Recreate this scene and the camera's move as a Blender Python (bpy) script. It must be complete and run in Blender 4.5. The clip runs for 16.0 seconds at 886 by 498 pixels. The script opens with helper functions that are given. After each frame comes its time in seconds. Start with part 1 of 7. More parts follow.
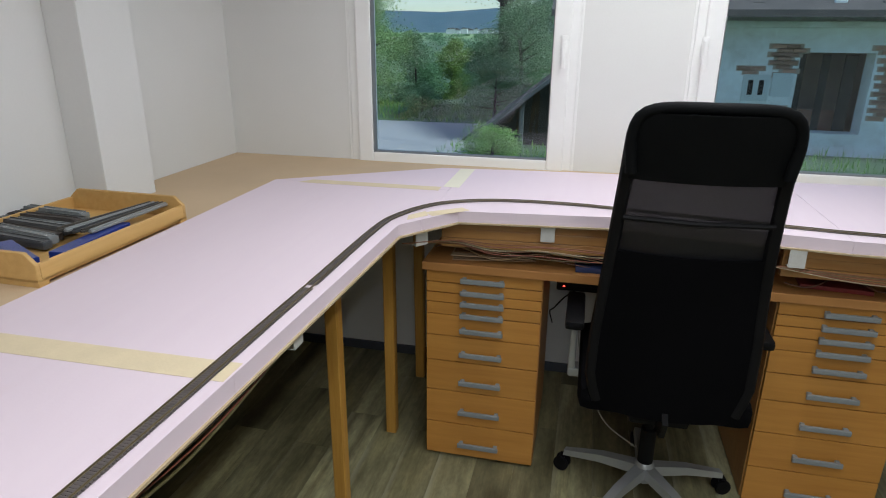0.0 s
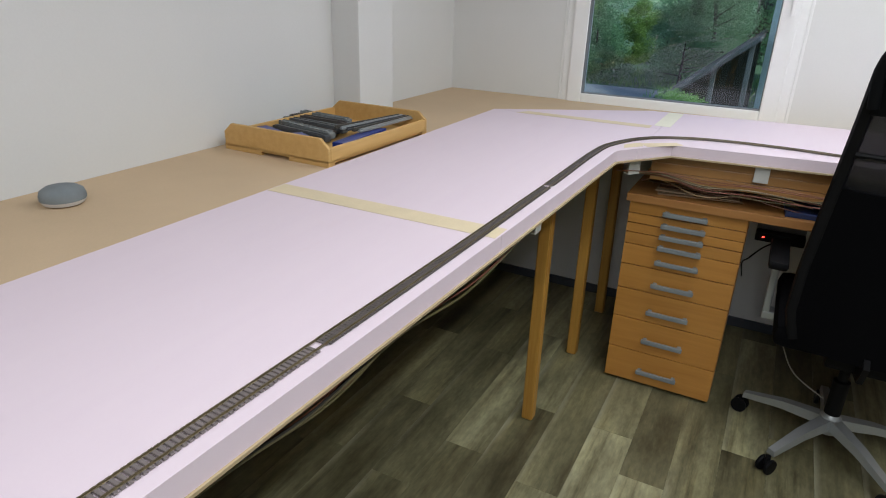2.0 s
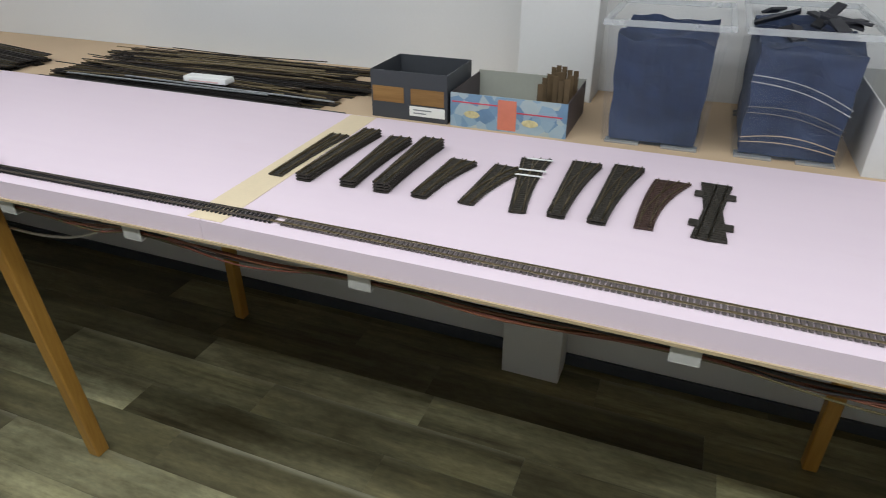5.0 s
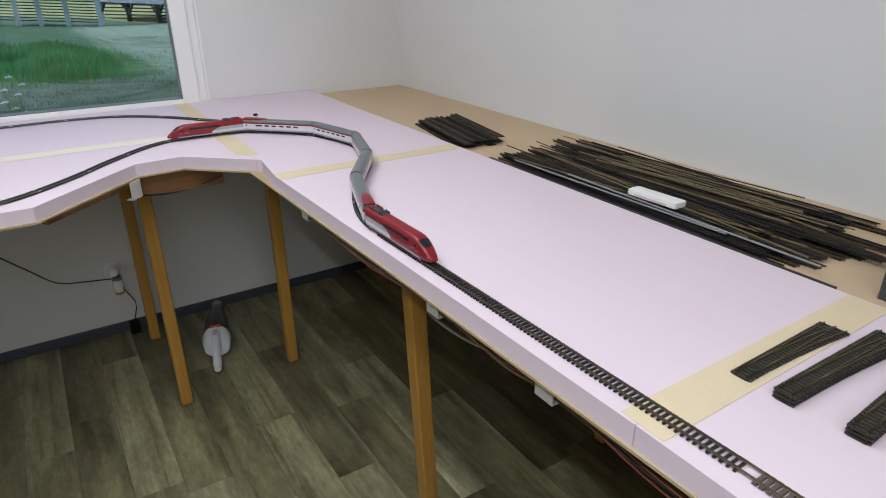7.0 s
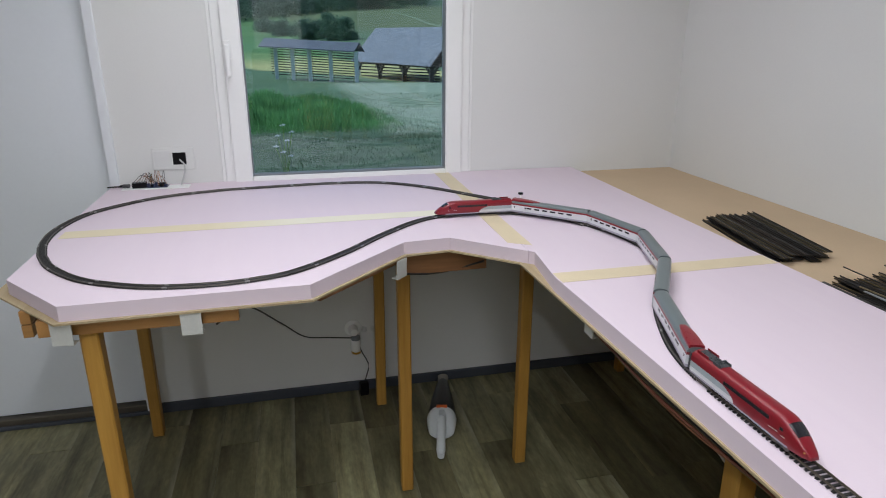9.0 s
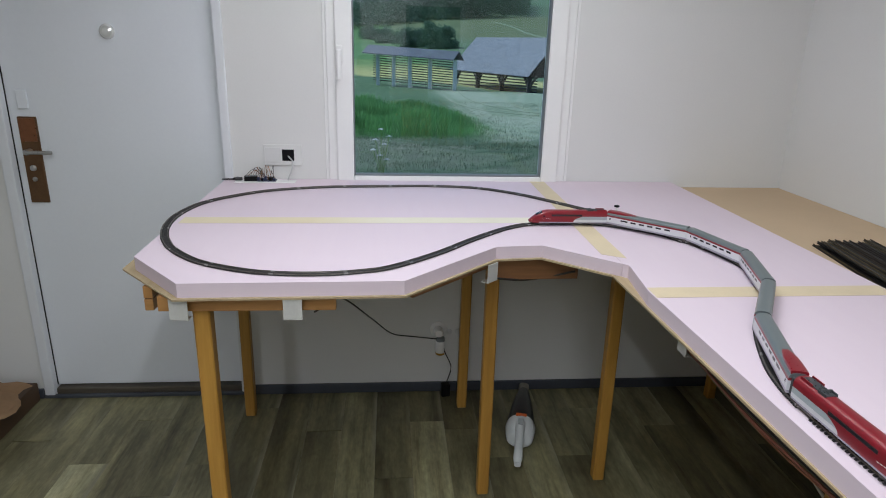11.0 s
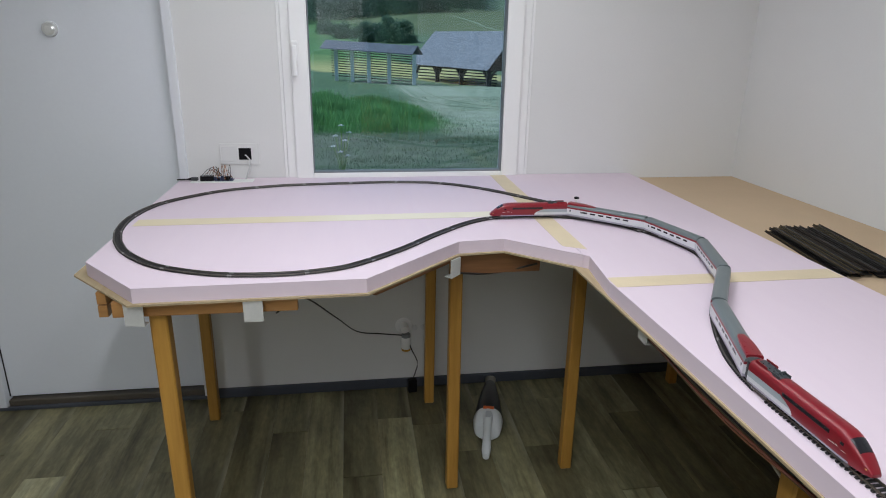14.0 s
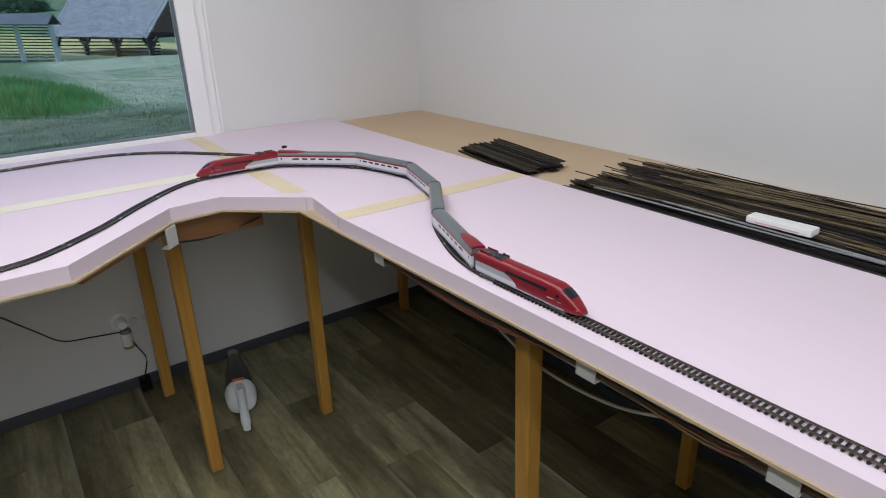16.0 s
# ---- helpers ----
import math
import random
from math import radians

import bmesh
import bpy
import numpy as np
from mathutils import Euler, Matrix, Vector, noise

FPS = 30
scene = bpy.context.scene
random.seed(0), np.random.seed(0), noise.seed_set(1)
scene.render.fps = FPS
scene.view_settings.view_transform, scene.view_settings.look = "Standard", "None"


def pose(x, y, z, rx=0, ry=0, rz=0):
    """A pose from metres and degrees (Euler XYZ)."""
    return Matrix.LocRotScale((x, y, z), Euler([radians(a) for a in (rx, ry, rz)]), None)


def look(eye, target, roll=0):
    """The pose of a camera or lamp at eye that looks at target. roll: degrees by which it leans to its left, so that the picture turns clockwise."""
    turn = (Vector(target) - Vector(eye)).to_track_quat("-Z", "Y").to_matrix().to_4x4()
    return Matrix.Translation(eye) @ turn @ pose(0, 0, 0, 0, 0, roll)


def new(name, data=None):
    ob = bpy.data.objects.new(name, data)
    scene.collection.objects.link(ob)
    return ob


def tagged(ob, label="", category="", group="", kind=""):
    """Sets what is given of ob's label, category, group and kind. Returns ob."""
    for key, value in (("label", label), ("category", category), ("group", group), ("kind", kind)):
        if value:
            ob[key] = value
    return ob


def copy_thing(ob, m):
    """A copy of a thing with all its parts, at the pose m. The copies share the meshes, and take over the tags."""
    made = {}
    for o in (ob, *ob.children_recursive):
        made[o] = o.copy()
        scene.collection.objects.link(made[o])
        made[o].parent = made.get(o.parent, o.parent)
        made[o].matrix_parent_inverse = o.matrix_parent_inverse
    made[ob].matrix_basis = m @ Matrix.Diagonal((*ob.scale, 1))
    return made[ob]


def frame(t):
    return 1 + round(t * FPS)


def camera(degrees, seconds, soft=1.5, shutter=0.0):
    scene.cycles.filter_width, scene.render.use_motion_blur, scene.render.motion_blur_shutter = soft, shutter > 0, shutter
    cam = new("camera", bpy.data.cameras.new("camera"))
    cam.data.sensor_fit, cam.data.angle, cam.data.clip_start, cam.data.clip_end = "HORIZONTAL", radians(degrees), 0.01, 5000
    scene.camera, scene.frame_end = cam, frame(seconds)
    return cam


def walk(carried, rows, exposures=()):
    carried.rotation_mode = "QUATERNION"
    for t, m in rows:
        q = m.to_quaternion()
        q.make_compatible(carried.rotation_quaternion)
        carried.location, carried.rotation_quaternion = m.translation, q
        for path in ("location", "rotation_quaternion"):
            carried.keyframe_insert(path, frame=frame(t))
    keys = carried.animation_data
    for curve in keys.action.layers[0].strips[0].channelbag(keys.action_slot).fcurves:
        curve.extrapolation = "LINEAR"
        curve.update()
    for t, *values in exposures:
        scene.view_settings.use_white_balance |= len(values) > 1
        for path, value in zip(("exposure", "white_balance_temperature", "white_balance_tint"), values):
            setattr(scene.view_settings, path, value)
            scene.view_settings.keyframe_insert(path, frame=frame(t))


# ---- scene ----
cam = camera(70.4, 16.0, 1.0, 0.12)
PATH = [
    (0, (1.649, 4.177, 1.546), (1.229, 6.018, 0.887), 0.5),
    (0.5, (1.634, 4.137, 1.535), (1.032, 5.912, 0.838), 0.7),
    (1, (1.637, 4.101, 1.503), (0.953, 5.846, 0.805), 1.6),
    (1.5, (1.578, 3.997, 1.479), (0.836, 5.711, 0.764), 2.0),
    (2, (1.556, 3.87, 1.469), (0.704, 5.507, 0.698), 1.8),
    (2.5, (1.562, 3.739, 1.443), (0.561, 5.245, 0.588), 2.0),
    (3, (1.577, 3.613, 1.432), (0.279, 4.831, 0.521), 2.9),
    (3.5, (1.67, 3.54, 1.421), (0.087, 4.306, 0.469), 4.2),
    (4, (1.747, 3.468, 1.431), (0.019, 3.543, 0.427), 3.3),
    (4.5, (1.773, 3.372, 1.444), (0.096, 2.968, 0.432), 1.1),
    (5, (1.778, 3.23, 1.472), (0.17, 2.585, 0.473), -0.3),
    (5.2, (1.798, 3.173, 1.475), (0.221, 2.427, 0.496), -0.9),
    (7.3, (1.601, 2.843, 1.519), (0.673, 1.248, 0.74), -0.8),
    (7.5, (1.604, 2.782, 1.517), (0.691, 1.166, 0.771), -1.5),
    (8, (1.653, 2.645, 1.543), (0.767, 0.987, 0.86), -2.5),
    (8.5, (1.681, 2.584, 1.533), (0.965, 0.84, 0.865), -2.0),
    (9, (1.687, 2.568, 1.545), (1.25, 0.724, 0.905), 0.3),
    (9.5, (1.704, 2.591, 1.538), (1.41, 0.709, 0.928), 0.8),
    (9.7, (1.704, 2.591, 1.538), (1.443, 0.701, 0.937), 0.8),
    (11.8, (1.728, 2.597, 1.541), (1.567, 0.704, 0.915), 1.7),
    (12, (1.735, 2.606, 1.54), (1.558, 0.713, 0.918), 1.8),
    (12.5, (1.731, 2.604, 1.535), (1.525, 0.714, 0.913), 1.8),
    (13, (1.721, 2.599, 1.537), (1.49, 0.713, 0.914), 1.7),
    (13.5, (1.716, 2.596, 1.541), (1.464, 0.712, 0.916), 1.3),
    (14, (1.703, 2.588, 1.541), (1.422, 0.711, 0.91), 1.0),
    (14.5, (1.67, 2.581, 1.529), (1.271, 0.736, 0.866), 0.9),
    (15, (1.65, 2.578, 1.512), (1.033, 0.806, 0.821), 0.7),
    (15.5, (1.688, 2.565, 1.515), (0.809, 0.912, 0.81), -0.7),
    (16, (1.743, 2.589, 1.489), (0.658, 1.082, 0.745), -1.5),
]
# the clip's white balance drifts a little on the way
walk(cam, [(t, look(eye, target, roll)) for t, eye, target, roll in PATH],
     [(0, 0, 6500, 10), (4.5, 0, 6400, 10), (8.5, -0.05, 6400, 12), (13, -0.05, 6330, 11), (16, -0.03, 6400, 14)])

# ---- light: overcast evening outside, ceiling tubes inside ----
world = bpy.data.worlds.new("world")
scene.world = world
world.use_nodes = True
wn = world.node_tree.nodes
sky = wn.new("ShaderNodeTexSky")
sky.sky_type = 'NISHITA'
sky.sun_disc = False
sky.sun_elevation = radians(48)
sky.sun_rotation = radians(256)
sky.air_density = 1.0
sky.dust_density = 0.4
sky.ozone_density = 3.0
wn["Background"].inputs["Strength"].default_value = 0.15
world.node_tree.links.new(sky.outputs[0], wn["Background"].inputs["Color"])
sun = new("sun", bpy.data.lights.new("sun", "SUN"))
sun.data.energy, sun.data.angle, sun.data.color = 4.2, radians(12), (0.94, 0.975, 1.0)
sun.matrix_world = look((16, -4.0, 18), (0, 0, 0))


def tube_lamp(x, y, watts):
    lamp = new("tube_light", bpy.data.lights.new("tube_light", "AREA"))
    lamp.data.shape, lamp.data.size, lamp.data.size_y = "RECTANGLE", 0.08, 1.5
    lamp.data.energy, lamp.data.color = watts, (0.935, 0.972, 1.0)
    lamp.matrix_world = pose(x, y, 2.44)


TUBE_WATTS = {1.11: (6.0, 2.4, 2.0, 2.2), 1.66: (11.4, 10.6, 7.6, 8.0), 2.21: (2.6, 15.2, 15.2, 15.2)}
TUBES = [(x, y) for x in TUBE_WATTS for y in (1.15, 2.75, 4.35, 5.95)]
for tx, row in TUBE_WATTS.items():
    for ty, watts in zip((1.15, 2.75, 4.35, 5.95), row):
        tube_lamp(tx, ty, watts)

# ---- materials ----
def material(name):
    m = bpy.data.materials.new(name)
    m.use_nodes = True
    return m, m.node_tree, m.node_tree.nodes["Principled BSDF"]


def ramp(nt, fac, stops):
    r = nt.nodes.new("ShaderNodeValToRGB")
    el = r.color_ramp.elements
    while len(el) < len(stops):
        el.new(0.5)
    for e, (p, c) in zip(el, stops):
        e.position, e.color = p, (*c, 1)
    nt.links.new(fac, r.inputs[0])
    return r.outputs[0]


def noise_tex(nt, scale, detail=4, rough=0.6, stretch=None, coords="Object"):
    tc = nt.nodes.new("ShaderNodeTexCoord")
    vec = tc.outputs[coords]
    if stretch:
        mp = nt.nodes.new("ShaderNodeMapping")
        mp.inputs["Scale"].default_value = stretch
        nt.links.new(vec, mp.inputs[0])
        vec = mp.outputs[0]
    n = nt.nodes.new("ShaderNodeTexNoise")
    n.inputs["Scale"].default_value, n.inputs["Detail"].default_value, n.inputs["Roughness"].default_value = scale, detail, rough
    nt.links.new(vec, n.inputs["Vector"])
    return n.outputs["Fac"]


def mixed(nt, fac, a, b, kind="MIX"):
    mx = nt.nodes.new("ShaderNodeMix")
    mx.data_type, mx.blend_type = "RGBA", kind
    for sock, v in ((mx.inputs[0], fac), (mx.inputs[6], a), (mx.inputs[7], b)):
        if isinstance(v, bpy.types.NodeSocket):
            nt.links.new(v, sock)
        else:
            sock.default_value = v if not isinstance(v, tuple) else (*v, 1)
    return mx.outputs[2]


def bumped(nt, bsdf, height, strength, dist=0.002):
    b = nt.nodes.new("ShaderNodeBump")
    b.inputs["Strength"].default_value, b.inputs["Distance"].default_value = strength, dist
    nt.links.new(height, b.inputs["Height"])
    nt.links.new(b.outputs[0], bsdf.inputs["Normal"])


def surf(name, c, spread=0.12, rough=0.6, coarse=3.0, fine=60.0, bump=0.1, metal=0.0, spec=0.5, alter=0.0):
    """Paint, plastic, card: a colour that wanders at two scales, with fine relief. alter: change from object to object."""
    m, nt, b = material(name)
    lo, hi = tuple(v * (1 - spread) for v in c), tuple(min(1, v * (1 + spread)) for v in c)
    col = ramp(nt, noise_tex(nt, coarse), [(0.3, lo), (0.7, hi)])
    f = noise_tex(nt, fine, 3)
    col = mixed(nt, 0.35, col, ramp(nt, f, [(0.3, lo), (0.7, hi)]))
    if alter:
        oi = nt.nodes.new("ShaderNodeObjectInfo")
        col = mixed(nt, 1.0, col, ramp(nt, oi.outputs["Random"], [(0.0, (1 - alter,) * 3), (1.0, (1.0, 1.0, 1.0))]), "MULTIPLY")
    nt.links.new(col, b.inputs["Base Color"])
    rr = nt.nodes.new("ShaderNodeMapRange")
    rr.inputs["To Min"].default_value, rr.inputs["To Max"].default_value = max(0.02, rough - 0.08), min(1, rough + 0.08)
    nt.links.new(f, rr.inputs[0])
    nt.links.new(rr.outputs[0], b.inputs["Roughness"])
    b.inputs["Metallic"].default_value = metal
    b.inputs["Specular IOR Level"].default_value = spec
    if bump:
        bumped(nt, b, f, bump)
    return m


def wood(name, dark, light, axis="Y", grain=9.0, rough=0.5, alter=0.25, bump=0.15, coat=0.0):
    """Sawn or varnished wood with the grain along one axis."""
    m, nt, b = material(name)
    long = {"X": (0.07, 1, 1), "Y": (1, 0.07, 1), "Z": (1, 1, 0.07)}[axis]
    g = noise_tex(nt, grain, 8, 0.65, long)
    g2 = noise_tex(nt, grain * 6, 4, 0.6, long)
    col = ramp(nt, g, [(0.28, dark), (0.5, tuple((a + c) / 2 for a, c in zip(dark, light))), (0.72, light)])
    col = mixed(nt, 0.35, col, ramp(nt, g2, [(0.35, dark), (0.65, light)]))
    oi = nt.nodes.new("ShaderNodeObjectInfo")
    col = mixed(nt, 1.0, col, ramp(nt, oi.outputs["Random"], [(0.0, (1 - alter,) * 3), (1.0, (1.0, 1.0, 1.0))]), "MULTIPLY")
    nt.links.new(col, b.inputs["Base Color"])
    b.inputs["Roughness"].default_value = rough
    b.inputs["Coat Weight"].default_value = coat
    bumped(nt, b, g2, bump, 0.001)
    return m


def floor_vinyl():
    m, nt, b = material("vinyl_plank")
    oi = nt.nodes.new("ShaderNodeObjectInfo")
    tc = nt.nodes.new("ShaderNodeTexCoord")
    add = nt.nodes.new("ShaderNodeVectorMath")
    add.operation = "ADD"
    sc = nt.nodes.new("ShaderNodeVectorMath")
    sc.operation = "SCALE"
    sc.inputs[0].default_value = (7.0, 31.0, 3.0)
    nt.links.new(oi.outputs["Random"], sc.inputs["Scale"])
    nt.links.new(tc.outputs["Object"], add.inputs[0])
    nt.links.new(sc.outputs[0], add.inputs[1])

    def n(scale, stretch, detail=6):
        mp = nt.nodes.new("ShaderNodeMapping")
        mp.inputs["Scale"].default_value = stretch
        nt.links.new(add.outputs[0], mp.inputs[0])
        t = nt.nodes.new("ShaderNodeTexNoise")
        t.inputs["Scale"].default_value, t.inputs["Detail"].default_value, t.inputs["Roughness"].default_value = scale, detail, 0.65
        nt.links.new(mp.outputs[0], t.inputs["Vector"])
        return t.outputs["Fac"]

    base = ramp(nt, oi.outputs["Random"], [(0.0, (0.128, 0.116, 0.064)), (0.35, (0.206, 0.193, 0.110)), (0.7, (0.298, 0.284, 0.166)), (1.0, (0.415, 0.400, 0.248))])
    g = n(22, (1, 0.06, 1), 9)
    col = mixed(nt, 1.0, base, ramp(nt, g, [(0.3, (0.36, 0.33, 0.29)), (0.45, (0.76, 0.75, 0.72)), (0.62, (1.0, 1.0, 1.0)), (0.75, (1.4, 1.38, 1.3))]), "MULTIPLY")
    g2 = n(5, (1, 0.28, 1), 5)
    col = mixed(nt, 0.85, col, ramp(nt, g2, [(0.36, (0.45, 0.42, 0.38)), (0.5, (0.95, 0.95, 0.95)), (0.64, (1.5, 1.48, 1.4))]), "MULTIPLY")
    g3 = n(70, (1, 0.35, 1), 8)
    col = mixed(nt, 0.4, col, ramp(nt, g3, [(0.36, (0.62, 0.61, 0.58)), (0.5, (1.0, 1.0, 1.0)), (0.66, (1.45, 1.43, 1.38))]), "MULTIPLY")
    sep = nt.nodes.new("ShaderNodeSeparateXYZ")
    nt.links.new(tc.outputs["Object"], sep.inputs[0])
    rim = ramp(nt, sep.outputs["X"], [(0.0, (1.0,) * 3), (0.006, (0.8,) * 3), (0.022, (0.0,) * 3)])
    worn = mixed(nt, 1.0, rim, ramp(nt, n(9, (1, 0.12, 1), 6), [(0.46, (0.0,) * 3), (0.60, (0.75,) * 3)]), "MULTIPLY")
    col = mixed(nt, worn, col, ramp(nt, g, [(0.3, (0.20, 0.19, 0.13)), (0.7, (0.42, 0.41, 0.30))]))
    nt.links.new(col, b.inputs["Base Color"])
    rr = nt.nodes.new("ShaderNodeMapRange")
    rr.inputs["To Min"].default_value, rr.inputs["To Max"].default_value = 0.33, 0.50
    nt.links.new(g, rr.inputs[0])
    nt.links.new(rr.outputs[0], b.inputs["Roughness"])
    b.inputs["Specular IOR Level"].default_value = 0.45
    bumped(nt, b, g, 0.12, 0.001)
    return m


def glass_pane(name, rough=0.0):
    m = bpy.data.materials.new(name)
    m.use_nodes = True
    nt = m.node_tree
    nt.nodes.remove(nt.nodes["Principled BSDF"])
    tr, gl = nt.nodes.new("ShaderNodeBsdfTransparent"), nt.nodes.new("ShaderNodeBsdfGlossy")
    mx, lw = nt.nodes.new("ShaderNodeMixShader"), nt.nodes.new("ShaderNodeLayerWeight")
    tr.inputs[0].default_value = (0.875, 0.955, 0.99, 1)
    gl.inputs["Roughness"].default_value = rough
    lw.inputs[0].default_value = 0.5
    steep, gloss = nt.nodes.new("ShaderNodeMath"), nt.nodes.new("ShaderNodeMath")
    steep.operation, gloss.operation = "POWER", "MULTIPLY_ADD"
    steep.inputs[1].default_value = 5.0
    gloss.inputs[1].default_value, gloss.inputs[2].default_value = 0.9, 0.045
    nt.links.new(lw.outputs["Facing"], steep.inputs[0])
    nt.links.new(steep.outputs[0], gloss.inputs[0])
    nt.links.new(gloss.outputs[0], mx.inputs[0])
    nt.links.new(tr.outputs[0], mx.inputs[1])
    nt.links.new(gl.outputs[0], mx.inputs[2])
    nt.links.new(mx.outputs[0], nt.nodes["Material Output"].inputs[0])
    return m


def milky(name, c, see=0.5, rough=0.35):
    """Thin cloudy plastic that lets part of the light through."""
    m, nt, b = material(name)
    b.inputs["Base Color"].default_value, b.inputs["Roughness"].default_value = (*c, 1), rough
    f = noise_tex(nt, 9, 4)
    rr = nt.nodes.new("ShaderNodeMapRange")
    rr.inputs["To Min"].default_value, rr.inputs["To Max"].default_value = 1 - see - min(0.12, 1 - see), 1 - see + min(0.12, 1 - see)
    nt.links.new(f, rr.inputs[0])
    nt.links.new(rr.outputs[0], b.inputs["Alpha"])
    return m


def foam_skin():
    """Pale pink extruded foam: faint rolled streaks, dust and a few tan smears."""
    m, nt, b = material("pink_xps_foam")
    col = ramp(nt, noise_tex(nt, 1.6), [(0.3, (0.690, 0.580, 0.650)), (0.7, (0.720, 0.606, 0.674))])
    col = mixed(nt, 0.3, col, ramp(nt, noise_tex(nt, 30, 3, 0.6, (1, 0.08, 1)), [(0.3, (0.686, 0.573, 0.646)), (0.7, (0.724, 0.620, 0.676))]))
    smear = ramp(nt, noise_tex(nt, 5.0, 5, 0.55, (1, 0.6, 1)), [(0.66, (0, 0, 0)), (0.78, (0.28, 0.28, 0.28))])
    col = mixed(nt, smear, col, (0.62, 0.47, 0.44))
    nt.links.new(col, b.inputs["Base Color"])
    b.inputs["Roughness"].default_value = 0.72
    bumped(nt, b, noise_tex(nt, 160, 3), 0.08)
    return m


def glowing(name, c, strength):
    m, nt, b = material(name)
    b.inputs["Base Color"].default_value = (*c, 1)
    b.inputs["Emission Color"].default_value, b.inputs["Emission Strength"].default_value = (*c, 1), strength
    return m


WALL = surf("wall_paint", (0.70, 0.70, 0.685), 0.03, 0.85, 1.2, 140, 0.12)
WHITE = surf("white_upvc", (0.82, 0.82, 0.81), 0.02, 0.35, 2, 80, 0.02)
# ceiling and east wall stay unseen; their grey is chosen to limit bounced light
CEIL = surf("ceiling_board", (0.46, 0.45, 0.42), 0.03, 0.9, 2, 100, 0.05)
WALL_E = surf("unseen_wall_grey", (0.50, 0.50, 0.485), 0.03, 0.85, 1.2, 140, 0.12)
BASEB = surf("baseboard_blue_grey", (0.055, 0.062, 0.078), 0.15, 0.5, 4, 80, 0.05)
FOAM = foam_skin()
TAPE = surf("masking_tape", (0.675, 0.565, 0.385), 0.06, 0.75, 14, 200, 0.25)
TAPEW = surf("pale_tape", (0.77, 0.74, 0.61), 0.04, 0.7, 14, 200, 0.2)
PLY = wood("plywood_edge", (0.40, 0.30, 0.17), (0.60, 0.48, 0.30), "Y", 14, 0.7)
CHIP = surf("raw_fibreboard", (0.565, 0.42, 0.272), 0.08, 0.75, 2.2, 240, 0.15)
PINE = wood("varnished_pine", (0.39, 0.185, 0.030), (0.59, 0.325, 0.066), "Z", 16, 0.45, 0.2)
STRIPW = wood("varnished_ply_strip", (0.34, 0.15, 0.045), (0.58, 0.31, 0.11), "X", 9, 0.28, 0.3, 0.1, 0.3)
BEAM = wood("brown_beam", (0.20, 0.085, 0.03), (0.42, 0.20, 0.08), "X", 10, 0.55, 0.3)
OAKISH = wood("honey_beech", (0.415, 0.172, 0.031), (0.61, 0.298, 0.066), "X", 7, 0.40, 0.12, 0.05, 0.15)
DESK = wood("beech_desk", (0.40, 0.175, 0.05), (0.56, 0.27, 0.085), "X", 6, 0.45, 0.1, 0.05)
CRATE = wood("crate_plywood", (0.52, 0.30, 0.09), (0.68, 0.43, 0.16), "Y", 8, 0.55, 0.12)
GREYMET = surf("grey_handle", (0.22, 0.24, 0.25), 0.06, 0.45, 8, 90, 0.03)
PAPER = surf("white_card", (0.78, 0.79, 0.76), 0.03, 0.85, 6, 90, 0.1)
BLACKF = surf("black_fabric", (0.0035, 0.0035, 0.0042), 0.2, 0.95, 6, 500, 0.35, spec=0.04)
BLACKP = surf("black_plastic", (0.006, 0.006, 0.007), 0.15, 0.5, 8, 120, 0.05, spec=0.12)
LEATHER = surf("black_leather", (0.004, 0.0045, 0.005), 0.2, 0.6, 6, 220, 0.3, spec=0.08)
ALU = surf("brushed_aluminium", (0.42, 0.44, 0.45), 0.06, 0.38, 8, 150, 0.05, 0.6)
SLEEPB = surf("brown_sleeper", (0.055, 0.046, 0.042), 0.25, 0.7, 30, 300, 0.1, alter=0.1)
SLEEPK = surf("black_sleeper", (0.013, 0.012, 0.012), 0.2, 0.55, 30, 300, 0.1)
RAIL = surf("brass_rail", (0.12, 0.092, 0.048), 0.2, 0.4, 20, 200, 0.05, 0.4)
RAILK = surf("dull_rail", (0.10, 0.09, 0.078), 0.3, 0.45, 20, 200, 0.05, 0.4)
VINYL = floor_vinyl()
GLASS = glass_pane("window_glass")
DOORM = surf("grey_door_paint", (0.74, 0.77, 0.81), 0.025, 0.5, 1.2, 90, 0.05)
BRASS = surf("old_brass", (0.17, 0.095, 0.05), 0.2, 0.4, 12, 120, 0.1, 0.8)
STEEL = surf("satin_steel", (0.5, 0.5, 0.5), 0.06, 0.3, 12, 120, 0.05, 0.9)


# ---- building helpers ----
def box(bm, a, b, bev=0.0, m=None):
    """A box between two corners, with its edges rounded off by bev."""
    lo = [min(p, q) for p, q in zip(a, b)]
    hi = [max(p, q) for p, q in zip(a, b)]
    size = [q - p for p, q in zip(lo, hi)]
    mat = Matrix.Translation([(p + q) / 2 for p, q in zip(lo, hi)]) @ Matrix.Diagonal((*size, 1))
    if m is not None:
        mat = m @ mat
    vs = bmesh.ops.create_cube(bm, size=1, matrix=mat)["verts"]
    if bev:
        es = list({e for v in vs for e in v.link_edges})
        bmesh.ops.bevel(bm, geom=es, offset=min(bev, 0.45 * min(size)), segments=2, affect="EDGES", profile=0.6)
    return bm


def cyl(bm, base, r, h, n=16, r2=None, m=None):
    mat = Matrix.Translation((base[0], base[1], base[2] + h / 2))
    if m is not None:
        mat = m @ mat
    bmesh.ops.create_cone(bm, cap_ends=True, segments=n, radius1=r, radius2=r if r2 is None else r2, depth=h, matrix=mat)
    return bm


